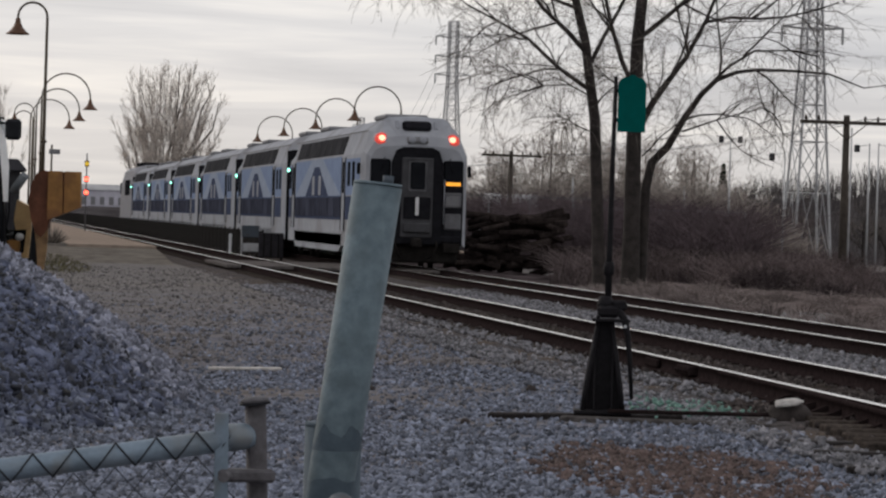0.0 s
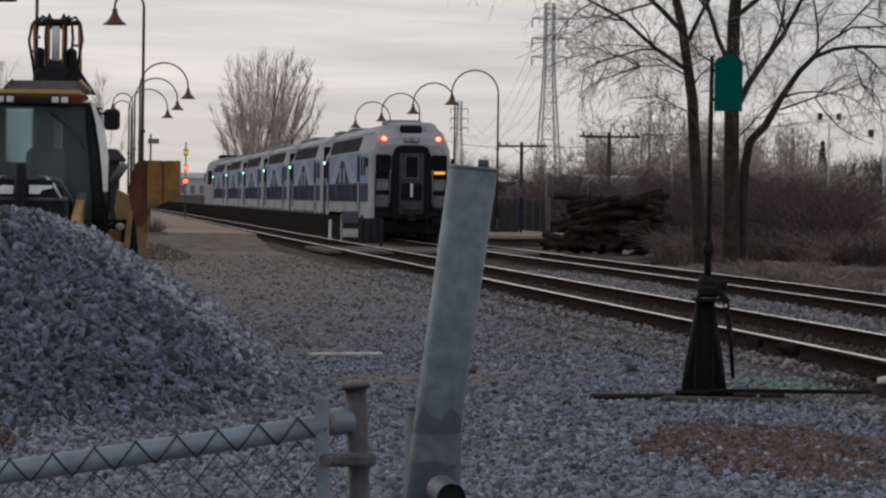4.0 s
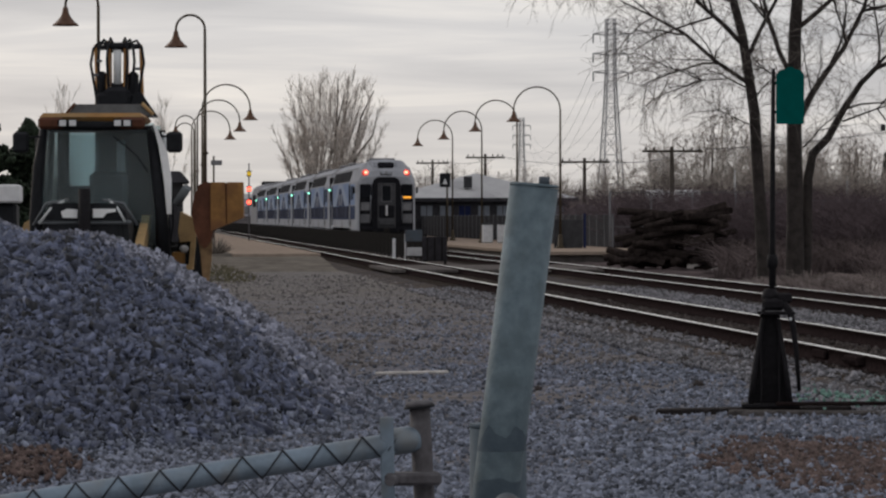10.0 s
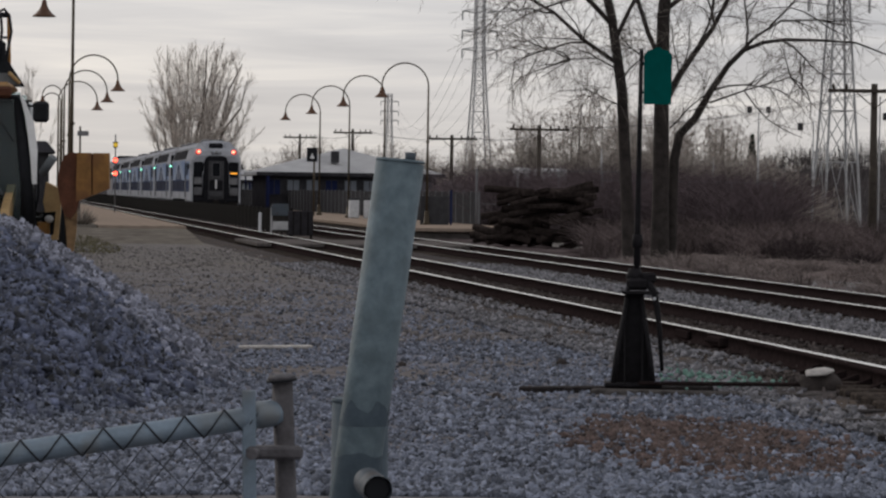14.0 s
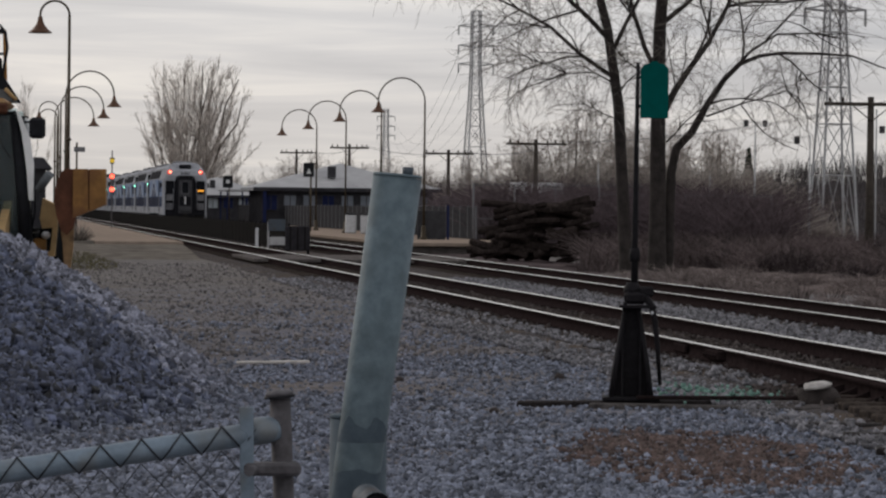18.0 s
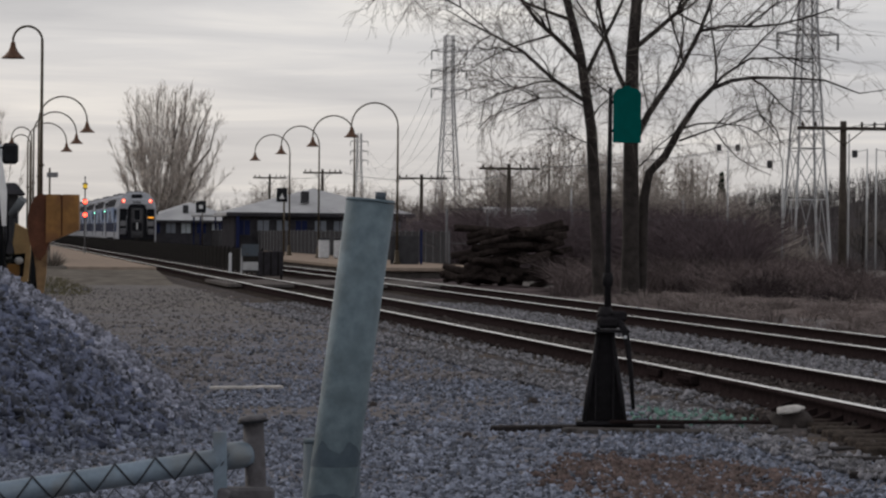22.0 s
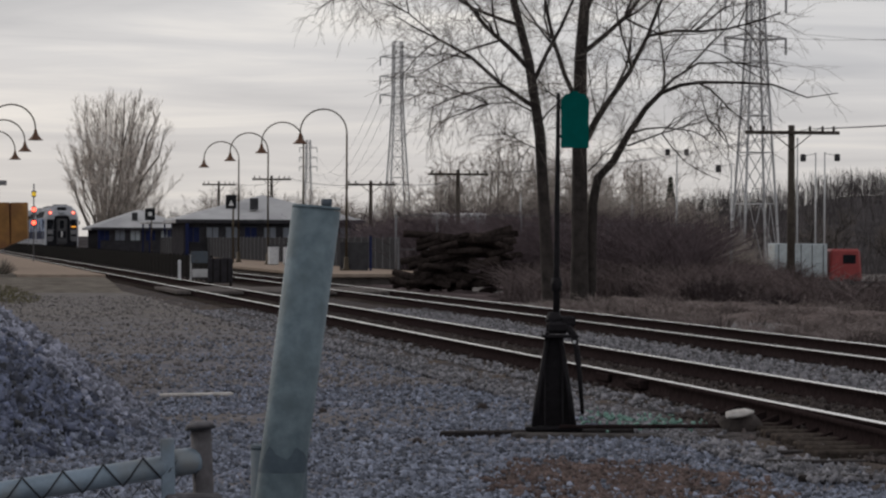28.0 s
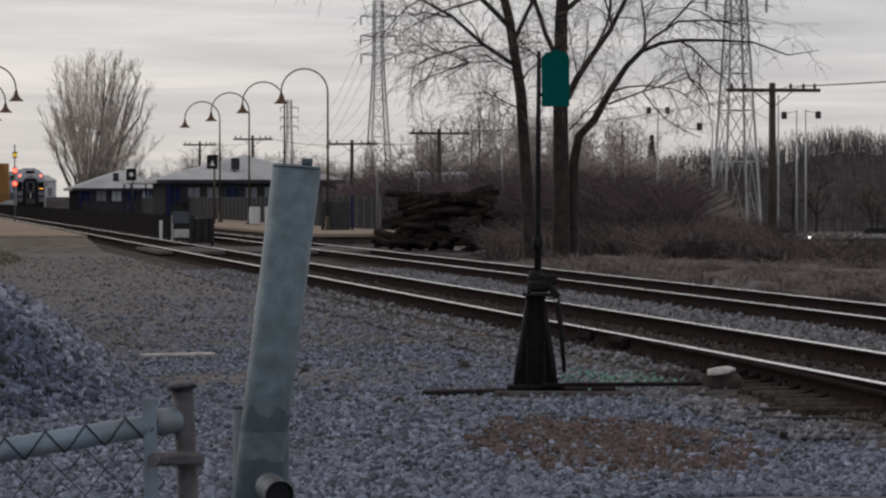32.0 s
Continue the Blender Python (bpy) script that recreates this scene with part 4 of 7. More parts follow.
# ---- the digger behind the heap ----
def wheel(parent, x, y, r, w):
    ty = part("tyre", lathe([(r * 0.55, -w / 2), (r * 0.9, -w / 2), (r, -w * 0.32), (r, w * 0.32), (r * 0.9, w / 2), (r * 0.55, w / 2)], 28), "rubber", parent)
    ty.matrix_basis = pose(x, y, r, 0, 90, 0)
    lug = mesh_of("lug", box((0, 0, 0), (w * 0.95, 0.07, 0.05), 0.01), "rubber")
    for i in range(18):
        a = i * 20
        o = place("lug", lug, ty)
        o.matrix_basis = pose(0, 0, 0, 0, 0, a) @ pose(r, 0, 0, 0, 90, 0) @ pose(0, 0, 0, 0, 0, 18)
    rim = part("rim", lathe([(0.0, 0.05), (r * 0.2, 0.06), (r * 0.45, 0.0), (r * 0.56, 0.10), (r * 0.58, 0.0)], 20), "dozer_tan", ty)
    return ty


def build_digger():
    t = thing("backhoe_loader", "yellow and black backhoe loader parked behind the stone heap", "backhoe loader", m=pose(-0.42, 45.4, 0, 0, 0, -3))
    B = lambda nm, c, s, k, bev=0.02, lab="", m=None, taper=None: part(nm, box(c, s, bev, m, None, taper), k, t, lab)
    # chassis, hood and grille facing the camera
    B("chassis", (0, 1.2, 0.75), (0.9, 4.6, 0.4), "machine_black", 0.04)
    B("hood", (-0.12, -0.80, 1.54), (1.10, 1.64, 0.62), "machine_black", 0.09, "black engine hood", None, (0.86, 0.96))
    B("grille", (-0.12, -1.56, 1.36), (0.96, 0.05, 0.66), "machine_black", 0.02)
    gr = bmesh.new()
    for i in range(6):
        box((-0.02, -1.60, 1.08 + i * 0.075), (0.66, 0.02, 0.03), 0.005, None, gr)
    part("grille_bars", gr, "cab_grey", t)
    part("hood_shelf", box((-0.13, -1.52, 1.635), (1.12, 0.22, 0.05), 0.015), "cab_grey", t, "grey rim over the grille")
    for q in (((-0.38, 1.69), (-0.21, 1.685), (-0.20, 1.785), (-0.33, 1.795), (-0.40, 1.76)), ((-0.02, 1.69), (0.10, 1.69), (0.14, 1.74), (0.25, 1.76), (0.25, 1.795), (-0.02, 1.795))):
        part("badge_shape", prism(q, -1.675, -1.655), "bright_white", t, "plain white badge shape")
    part("nose_panel", prism([(-0.62, 1.66), (0.34, 1.66), (0.24, 1.86), (-0.50, 1.86)], -1.645, -1.60), "machine_black", t, "sloped black nose panel")
    for q in (((-0.66, -1.66, 1.62), (-0.52, -1.64, 1.80), (-0.36, -1.5, 1.90)), ((0.36, -1.66, 1.64), (0.27, -1.64, 1.80), (0.16, -1.5, 1.90))):
        part("nose_edge", tube(q, 0.016, 6), "cab_white", t)
    part("exhaust", tube([(-0.115, -1.75, 1.0), (-0.115, -1.75, 2.03)], [0.072, 0.072], 14), "black_iron", t)
    for s in (-1, 1):
        part("hood_edge", tube([(-0.12 + s * 0.62, -1.5, 1.60), (-0.12 + s * 0.46, -1.56, 1.86), (-0.12 + s * 0.2, -1.5, 1.90)], 0.018, 6), "cab_grey", t)
    part("air_cleaner", tube([(-0.42, -0.9, 1.68), (0.30, -0.9, 1.72)], [0.02, 0.02], 8), "cab_grey", t)
    # cab
    for s in (-1, 1):
        k = 0.07 if s > 0 else 0.08
        foot = 0.83 if s > 0 else 0.735
        part("front_pillar", tube([(s * foot - k, 0.0, 1.02), (s * (foot * 0.4 + 0.457) - k, 0.0, 1.7), (s * 0.72 - k, 0.02, 2.3), (s * 0.645 - k, 0.12, 2.82)], [0.09, 0.08, 0.068, 0.06], 8), "machine_black", t)
        e = 0.0 if s > 0 else -0.08
        part("rear_pillar", tube([(s * 0.74 + e, 1.5, 1.2), (s * 0.66 + e, 1.45, 2.80)], 0.045, 8), "machine_black", t)
        part("side_glass", prism([(0.05, 1.4), (1.45, 1.4), (1.42, 2.75), (0.14, 2.75)], s * 0.72 - 0.006 + e, s * 0.72 + 0.006 + e, axis="x"), "cab_glass", t)
        part("door_frame", tube([(s * 0.745 + e, 0.15, 1.1), (s * 0.745 + e, 0.2, 2.7), (s * 0.72 + e, 0.9, 2.74), (s * 0.755 + e, 0.95, 1.1)], 0.028, 6), "cab_white" if s > 0 else "machine_black", t)
        part("grab_rail", tube([(s * 0.80, 0.1, 1.3), (s * 0.86, 0.05, 1.6), (s * 0.84, 0.08, 2.1), (s * 0.76, 0.12, 2.3)], 0.014, 6), "machine_black", t)
        mir = part("mirror", box(((0.88 if s > 0 else -1.01), -0.02, 2.62), (0.20, 0.07, 0.26), 0.035), "machine_black", t, "black side mirror")
        part("mirror_arm", tube([(s * 0.68, 0.1, 2.70), (s * 0.9, 0.0, 2.68), ((0.88 if s > 0 else -1.01), 0.0, 2.60)], 0.014, 6), "machine_black", mir)
    part("windscreen", prism([(-0.80, 1.15), (0.80, 1.15), (0.79, 1.7), (0.72, 2.3), (0.62, 2.86), (-0.70, 2.86), (-0.78, 2.3), (-0.81, 1.7)], 0.055, 0.065), "cab_glass", t, "wide tinted windscreen")
    part("rear_window", prism([(-0.83, 1.6), (0.68, 1.6), (0.64, 2.86), (-0.79, 2.86)], 1.46, 1.47), "cab_glass", t)
    # extra pane, added to dim the view through the middle of the window
    part("sliding_pane", prism([(-0.52, 2.05), (-0.13, 2.05), (-0.13, 2.75), (-0.52, 2.75)], 1.43, 1.44), "cab_glass", t)
    B("cab_floor", (0, 0.75, 1.1), (1.46, 1.5, 0.14), "machine_black")
    B("dash", (0.0, 0.25, 1.42), (1.0, 0.3, 0.5), "machine_black", 0.06)
    B("seat", (0, 0.9, 1.5), (0.5, 0.5, 0.14), "machine_black", 0.05)
    B("seat_back", (0, 1.12, 1.9), (0.48, 0.14, 0.75), "cab_grey", 0.06)
    part("steering_column", tube([(0.0, 0.35, 1.5), (0.0, 0.55, 1.78)], 0.035, 8), "machine_black", t)
    part("inner_trim", box((0.146, 1.3, 2.46), (0.11, 0.06, 0.42), 0.02, None), "cab_white", t, "pale upright strip inside the cab")
    part("rear_panel", box((0.0, 1.40, 1.62), (1.36, 0.05, 0.95), 0.03), "machine_black", t)
    part("rear_post", box((-0.59, 1.40, 2.4), (0.15, 0.06, 0.9), 0.02), "machine_black", t)
    part("rear_console", prism([(0.22, 2.06), (0.64, 2.06), (0.62, 2.70), (0.50, 2.78), (0.26, 2.78)], 1.36, 1.42), "machine_black", t)
    part("headliner", box((-0.07, 0.75, 2.80), (1.34, 1.4, 0.06), 0.02), "machine_black", t)
    part("side_pillar_trim", prism([(0.62, 2.83), (0.68, 2.75), (0.79, 2.50), (0.84, 2.15), (0.84, 1.73), (0.785, 1.73), (0.75, 2.15), (0.69, 2.55)], -0.06, 0.10), "bright_white", t, "white door pillar")
    part("door_handle", tube([(0.80, 0.12, 2.10), (0.84, 0.10, 2.02), (0.85, 0.11, 1.88)], 0.014, 6), "machine_black", t)
    part("door_hinge", box((0.80, 0.13, 1.80), (0.10, 0.06, 0.09), 0.02), "machine_black", t)
    part("wiper", tube([(0.12, 0.03, 2.70), (0.42, -0.0, 2.45), (0.55, -0.02, 2.25)], 0.011, 6), "machine_black", t)
    roof = B("cab_roof", (-0.125, 0.72, 2.925), (1.29, 1.95, 0.10), "dozer_yellow", 0.05, "orange-yellow cab roof")
    B("roof_lip", (-0.125, -0.20, 2.825), (1.24, 0.12, 0.10), "machine_black", 0.03)
    for x in (-0.62, 0.37):
        B("roof_corner", (x, -0.25, 2.85), (0.32, 0.10, 0.14), "bucket_rust", 0.03)
    for x in (-0.47, -0.35, 0.20, 0.315):
        o = part("work_lamp", box((x, -0.33, 2.845), (0.12, 0.07, 0.10), 0.02), "machine_black", t)
        part("lens", box((x, -0.37, 2.845), (0.085, 0.012, 0.07), 0.005), "white_paint", o)
    # roof deck and folded boom behind
    part("boom_guard", prism([(-0.52, 2.97), (0.56, 2.97), (0.42, 3.12), (-0.40, 3.12)], 1.0, 1.7), "cab_grey", t, "grey sloped guard behind the roof")
    for q in (((0.20, 2.97), (0.60, 2.97), (0.38, 3.30), (0.30, 3.30)), ((-0.16, 2.97), (0.22, 2.97), (0.20, 3.22), (-0.14, 3.22))):
        part("guard_plate", prism(q, 1.72, 1.80), "machine_black", t)
    part("guard_edge", tube([(0.57, 0.98, 2.99), (0.43, 0.98, 3.13)], 0.025, 6), "dozer_tan", t)
    part("guard_edge", tube([(-0.53, 0.98, 2.99), (-0.41, 0.98, 3.13)], 0.02, 6), "bucket_rust", t)
    B("boom_post", (0.04, 2.0, 2.2), (0.5, 0.5, 2.2), "machine_black", 0.05)
    for x in (-0.05, 0.17):
        part("boom_plate", prism([(1.75, 2.6), (2.25, 2.6), (2.4, 3.3), (2.3, 3.90), (2.0, 3.97), (1.8, 3.3)], x - 0.025, x + 0.025, axis="x"), "dozer_yellow", t)
    part("boom_cylinder", tube([(0.07, 1.9, 2.6), (0.07, 1.93, 3.42)], 0.085, 12), "machine_black", t)
    for z in (3.06, 3.30):
        part("gland_ring", tube([(0.07, 1.90, z), (0.07, 1.90, z + 0.035)], 0.105, 14), "cab_grey", t)
    part("cylinder_rod", tube([(0.07, 1.88, 3.40), (0.07, 1.9, 3.84)], 0.052, 12), "cab_white", t, "bright chrome ram rod")
    for x in (-0.13, 0.27):
        part("boom_block", box((x, 1.98, 3.38), (0.13, 0.25, 0.38), 0.04), "machine_black", t)
    part("knuckle", box((0.07, 1.85, 3.20), (0.34, 0.25, 0.34), 0.06), "machine_black", t)
    part("head_block", box((0.07, 2.05, 3.90), (0.36, 0.2, 0.09), 0.03), "machine_black", t)
    for x, c in ((-0.31, 0.0), (-0.23, 0.03), (-0.12, 0.05), (0.12, 0.05), (0.20, 0.03), (0.31, 0.02)):
        part("hose", tube([(0.07 + x * 0.8, 1.95, 3.05), (0.07 + x * 0.92, 1.82, 3.35), (0.07 + x * 1.1, 1.86, 3.66 + c), (0.07 + x * 1.0, 1.92, 3.86 + c), (0.07 + x * 0.78, 1.98, 3.95 + c), (0.07 + x * 0.5, 2.02, 3.93), (0.07 + x * 0.3, 2.05, 3.82)], 0.018, 8), "machine_black", t)
    for x in (-0.22, 0.36):
        part("boom_side_bar", tube([(x, 2.0, 2.9), (x + 0.02, 2.05, 3.3), (x, 2.05, 3.92)], 0.022, 8), "dozer_yellow", t)
    part("boom_pin", tube([(-0.20, 2.05, 3.88), (0.36, 2.05, 3.90)], 0.035, 10), "machine_black", t)
    for x, z in ((-0.20, 3.52), (0.33, 3.60), (-0.16, 3.70), (0.29, 3.24)):
        part("hose_clamp", box((x, 1.84, z), (0.07, 0.05, 0.035), 0.008), "cab_grey", t)
    # loader arms, fender and raised bucket
    for s in (-1, 1):
        part("loader_arm", prism([(0.6, 1.72), (0.6, 1.5), (-0.9, 1.15), (-1.9, 0.55), (-2.0, 0.75), (-1.0, 1.42)], s * 0.50 - 0.05, s * 0.50 + 0.05, axis="x"), "dozer_tan", t)
    part("fender", prism([(0.93, 1.76), (1.11, 1.67), (1.12, 1.40), (0.925, 1.38), (0.90, 1.51)], 0.5, 1.2), "dozer_tan", t, "faded yellow rear fender")
    part("fender_post", prism([(1.06, 1.42), (1.12, 1.40), (1.09, 1.05), (1.03, 1.08)], 0.48, 0.62), "dozer_tan", t)
    part("step_bar", prism([(0.79, 1.09), (1.08, 1.10), (1.09, 1.04), (0.80, 1.01)], 0.44, 0.70), "dozer_tan", t)
    part("fender_back", prism([(0.84, 1.10), (1.05, 1.10), (1.06, 1.40), (0.90, 1.40)], 0.72, 0.78), "machine_black", t)
    part("tool_box", box((0.90, 0.60, 1.18), (0.16, 0.16, 0.16), 0.02), "dozer_yellow", t)
    part("fender", prism([(-0.74, 0.95), (-1.12, 0.90), (-1.10, 1.30), (-1.02, 1.62), (-0.90, 1.70), (-0.80, 1.72)], 0.5, 2.0), "dozer_tan", t)
    B("step", (0.92, 0.35, 0.85), (0.36, 0.3, 0.05), "dozer_tan", 0.01)
    B("fender_lamp", (0.975, 0.52, 1.30), (0.11, 0.08, 0.09), "white_paint", 0.03)
    for s in (-1, 1):
        wheel(t, s * 0.98, 1.55, 0.68, 0.45)
        wheel(t, s * 0.86, -0.95, 0.45, 0.32)
    # bucket held up at the side: curved rusty shell, painted end with a seam
    bk = thing("digger_bucket", "rust-brown and orange steel bucket held up beside the digger", "bucket", m=pose(0.50, 45.0, 1.46, 0, 0, -3))
    shell = [(0.20, 0.08), (0.26, -0.10), (0.33, -0.15), (0.40, -0.06), (0.43, 0.06), (0.44, 0.22), (0.44, 0.64), (0.34, 0.67), (0.26, 0.63), (0.19, 0.48), (0.17, 0.26)]
    part("shell", prism(shell, -0.12, 0.55), "bucket_rust", bk)
    for x0, x1 in ((0.40, 0.585), (0.60, 0.80)):
        part("end_plate", prism([(x0, 0.06 + (x0 - 0.4) * 0.42), (x1, 0.06 + (x1 - 0.4) * 0.42), (x1 - 0.01, 0.66), (x0, 0.66)], -0.16, 0.5), "bucket_paint", bk, "orange-brown painted end plate")
    part("seam", box((0.592, -0.1, 0.40), (0.02, 0.1, 0.50), 0.004), "bucket_rust", bk)
    part("hydraulic_ram", tube([(-0.02, -0.05, 0.40), (0.12, -0.16, 0.60)], 0.055, 10), "cab_grey", bk)
    part("link_arm", prism([(0.22, 0.06), (0.41, 0.06), (0.40, -0.30), (0.36, -0.62), (0.30, -0.62), (0.27, -0.24)], 0.1, 0.25), "arm_tan", bk, "dusty tan lifting arm")
    part("support", tube([(0.26, 0.25, 0.05), (0.22, 0.3, -1.46)], 0.05, 8), "machine_black", bk)
    # white trailer and evergreens behind the digger
    tr = thing("flat_trailer", "parked white trailer behind the digger", "trailer", m=pose(-4.1, 62, 0))
    part("deck", box((0, 0, 2.09), (4.3, 2.0, 0.30), 0.03), "white_paint", tr)
    part("chassis", box((0, 0, 1.45), (4.2, 1.6, 0.96), 0.05), "machine_black", tr)
    for x in (-1.2, 1.2):
        part("wheel", lathe([(0.0, -0.14), (0.46, -0.14), (0.5, 0.0), (0.46, 0.14), (0.0, 0.14)], 20), "rubber", tr).matrix_basis = pose(x, -0.9, 0.5, 90, 0, 0)
    rng = np.random.default_rng(55)
    for x, y, h, w in ((-6.4, 150, 6.3, 4.2), (-4.45, 152, 5.5, 3.8), (-9.5, 155, 6.6, 4.4)):
        ev = thing("evergreen_tree", "dark dense evergreen behind the digger", "tree", "evergreens", m=pose(x, y, 0))
        part("trunk", tube([(0, 0, -0.1), (0, 0, h * 0.9)], [0.14, 0.03], 8), "bark", ev)
        n = 2600
        z = rng.random(n) ** 1.2 * h
        rr = (w / 2) * (1 - (z / h) ** 2.6) * np.sqrt(rng.random(n)) * (0.75 + 0.35 * np.sin(z * 5 + rng.random(n)))
        an = rng.random(n) * 6.283
        tagged(part("crown", stones("crown", np.stack([rr * np.cos(an), rr * np.sin(an), z + 0.15], 1), 0.12 + 0.16 * rng.random(n), "evergreen", 61), None, ev), kind="stuff")


# ---- lamps ----
def lamp_post(h=5.54, r=0.94, label="tall bronze gooseneck lamp with a bell shade on the platform"):
    t = thing("street_lamp", label, "street lamp", "gooseneck lamps")
    part("base", lathe([(0.0, 0.0), (0.17, 0.0), (0.17, 0.06), (0.11, 0.12), (0.09, 0.5), (0.07, 0.56), (0.0, 0.56)], 12), "bronze", t)
    part("pole", tube([(0, 0, 0.5), (0, 0, 3.2), (0, 0, h)], [0.052, 0.045, 0.037], 10), "bronze", t)
    arc = [(-r + r * math.cos(a), 0, h + r * math.sin(a)) for a in [math.pi * i / 16 for i in range(17)]]
    part("gooseneck", tube(arc + [(-2 * r, 0, h - 0.06)], 0.030, 8), "bronze", t)
    part("collar", lathe([(0.0, 3.3), (0.075, 3.3), (0.08, 3.36), (0.0, 3.4)], 10), "bronze", t)
    sh = part("shade", lathe([(0.035, -0.03), (0.06, -0.06), (0.075, -0.16), (0.12, -0.26), (0.22, -0.38), (0.29, -0.43), (0.30, -0.46), (0.27, -0.45), (0.10, -0.30), (0.0, -0.28)], 18, (-2 * r, 0, h)), "lamp_head", t, "copper-brown bell shade")
    part("bulb", lathe([(0.0, -0.46), (0.05, -0.43), (0.06, -0.36), (0.0, -0.30)], 10, (-2 * r, 0, h)), "white_sign", sh)
    return t


def build_lamps():
    a = lamp_post()
    a.matrix_basis = pose(16.95, 146.2, 0.42)
    for x, y, rz in ((16.95, 163.0, 0), (16.95, 179.8, 0), (16.95, 196.6, 0), (2.56, 144.0, 180), (2.68, 163.0, 180), (2.68, 180.0, 180)):
        copy_thing(a, pose(x, y, 0.42, 0, 0, rz))
    # narrower lamps of the yard, and two at the back of the near platform
    c = lamp_post(6.50, 0.37, "tall bronze lamp with a narrow hooked arm and bell shade")
    c.matrix_basis = pose(1.74, 94.0, 0.0)
    copy_thing(c, pose(-0.87, 83.5, 0.0))
    d = lamp_post(5.98, 0.5, "bronze hooked lamp at the back of the platform")
    d.matrix_basis = pose(2.98, 188.0, 0.42)
    copy_thing(d, pose(3.15, 203.0, 0.42))


# ---- platforms, fence between the tracks, station ----
def build_platforms():
    for nm, x0, x1, y0, y1, z in (("platform_near", 3.32, 6.40, 128.0, 480, 0.42), ("platform_far", 14.45, 19.5, 133.0, 480, 0.42)):
        t = tagged(new(nm), "low tan concrete platform along the track", "platform", kind="structure")
        slab = mesh_of("slab", box(((x0 + x1) / 2, 0, 0), (x1 - x0, 7.96, 0.14), 0.02), "platform")
        y = y0 + 4
        while y < y1:
            place("slab", slab, t, (0, y, z - 0.07))
            y += 8
        part("side_wall", box(((x0 + x1) / 2, (y0 + y1) / 2 + 0.1, (z - 0.14 - 0.3) / 2), (x1 - x0 - 0.24, y1 - y0 - 0.3, z - 0.14 + 0.3), 0), "platform_side", t)


def build_ramp():
    """Trodden earth that rises to the end of the near platform."""
    v, f, n = [], [], 14
    for j in range(8):
        for i in range(n):
            x, y = -1.0 + 7.35 * i / (n - 1), 112.0 + 16.2 * j / 7
            k = smooth(0, 1, j / 7)
            v.append((x, y, -0.08 + 0.40 * k + 0.03 * noise.noise((x, y * 0.4, 3))))
    f = [(j * n + i, j * n + i + 1, (j + 1) * n + i + 1, (j + 1) * n + i) for j in range(7) for i in range(n - 1)]
    solid("earth_ramp", raw_mesh("earth_ramp", v, f, ["earth"], True), "trodden earth rising to the platform end", "ramp", "structure")
    v, f, n = [], [], 8
    for j in range(60):
        for i in range(n):
            x, y = -1.6 + 4.9 * i / (n - 1), 128.1 + 3 * j
            v.append((x, y, 0.408 + 0.008 * noise.noise((x * 2, y, 6))))
    v += [(x, y, -0.2) for x, y, z in v]
    k = 60 * n
    f = [(j * n + i, j * n + i + 1, (j + 1) * n + i + 1, (j + 1) * n + i) for j in range(59) for i in range(n - 1)]
    f += [(i + 1, i, i + k, i + 1 + k) for i in range(n - 1)] + [(j * n, (j + 1) * n, (j + 1) * n + k, j * n + k) for j in range(59)]
    solid("earth_verge", raw_mesh("earth_verge", v, f, ["earth"], True), "bare earth strip behind the platform", "ground", "structure")
    # dry bush and weeds at the platform corner
    rng = np.random.default_rng(15)
    t = thing("dry_bush", "small grey leafless bush at the platform corner", "bush", m=pose(2.75, 129.5, 0.40))
    lines = []
    for i in range(260):
        a, q, h = rng.random() * 6.283, rng.random() ** 0.5, rng.uniform(0.25, 0.75)
        x, y = 0.6 * q * math.cos(a), 0.6 * q * math.sin(a)
        h *= 1.15 - 0.7 * q
        lines.append(([(x * 0.4, y * 0.4, -0.02), (x * 0.8, y * 0.8, h * 0.6), (x * 1.1 + rng.normal(0, 0.05), y * 1.1, h)], [0.012, 0.010, 0.006]))
    part("stem", bars("stem", lines[:8], "pale_bark", 4), None, t)
    tagged(part("twig", bars("twig", lines[8:], "bush_twig", 3), None, t), kind="stuff")
    lines = []
    for i in range(1500):
        a, q = rng.random() * 6.283, rng.random() ** 0.6
        x, y = 2.5 + 0.95 * q * math.cos(a), 108 + 12 * q * math.sin(a)
        z = -0.05 + 0.40 * smooth(0, 1, (y - 112) / 16.2)
        h = rng.uniform(0.02, 0.09)
        lines.append(([(x, y, z), (x + rng.normal(0, 0.04), y, z + h)], [0.014, 0.005]))
    solid("weed_patch", bars("weed_patch", lines, "weed", 3), "low olive-brown weeds on the trodden earth", "weeds", "stuff")


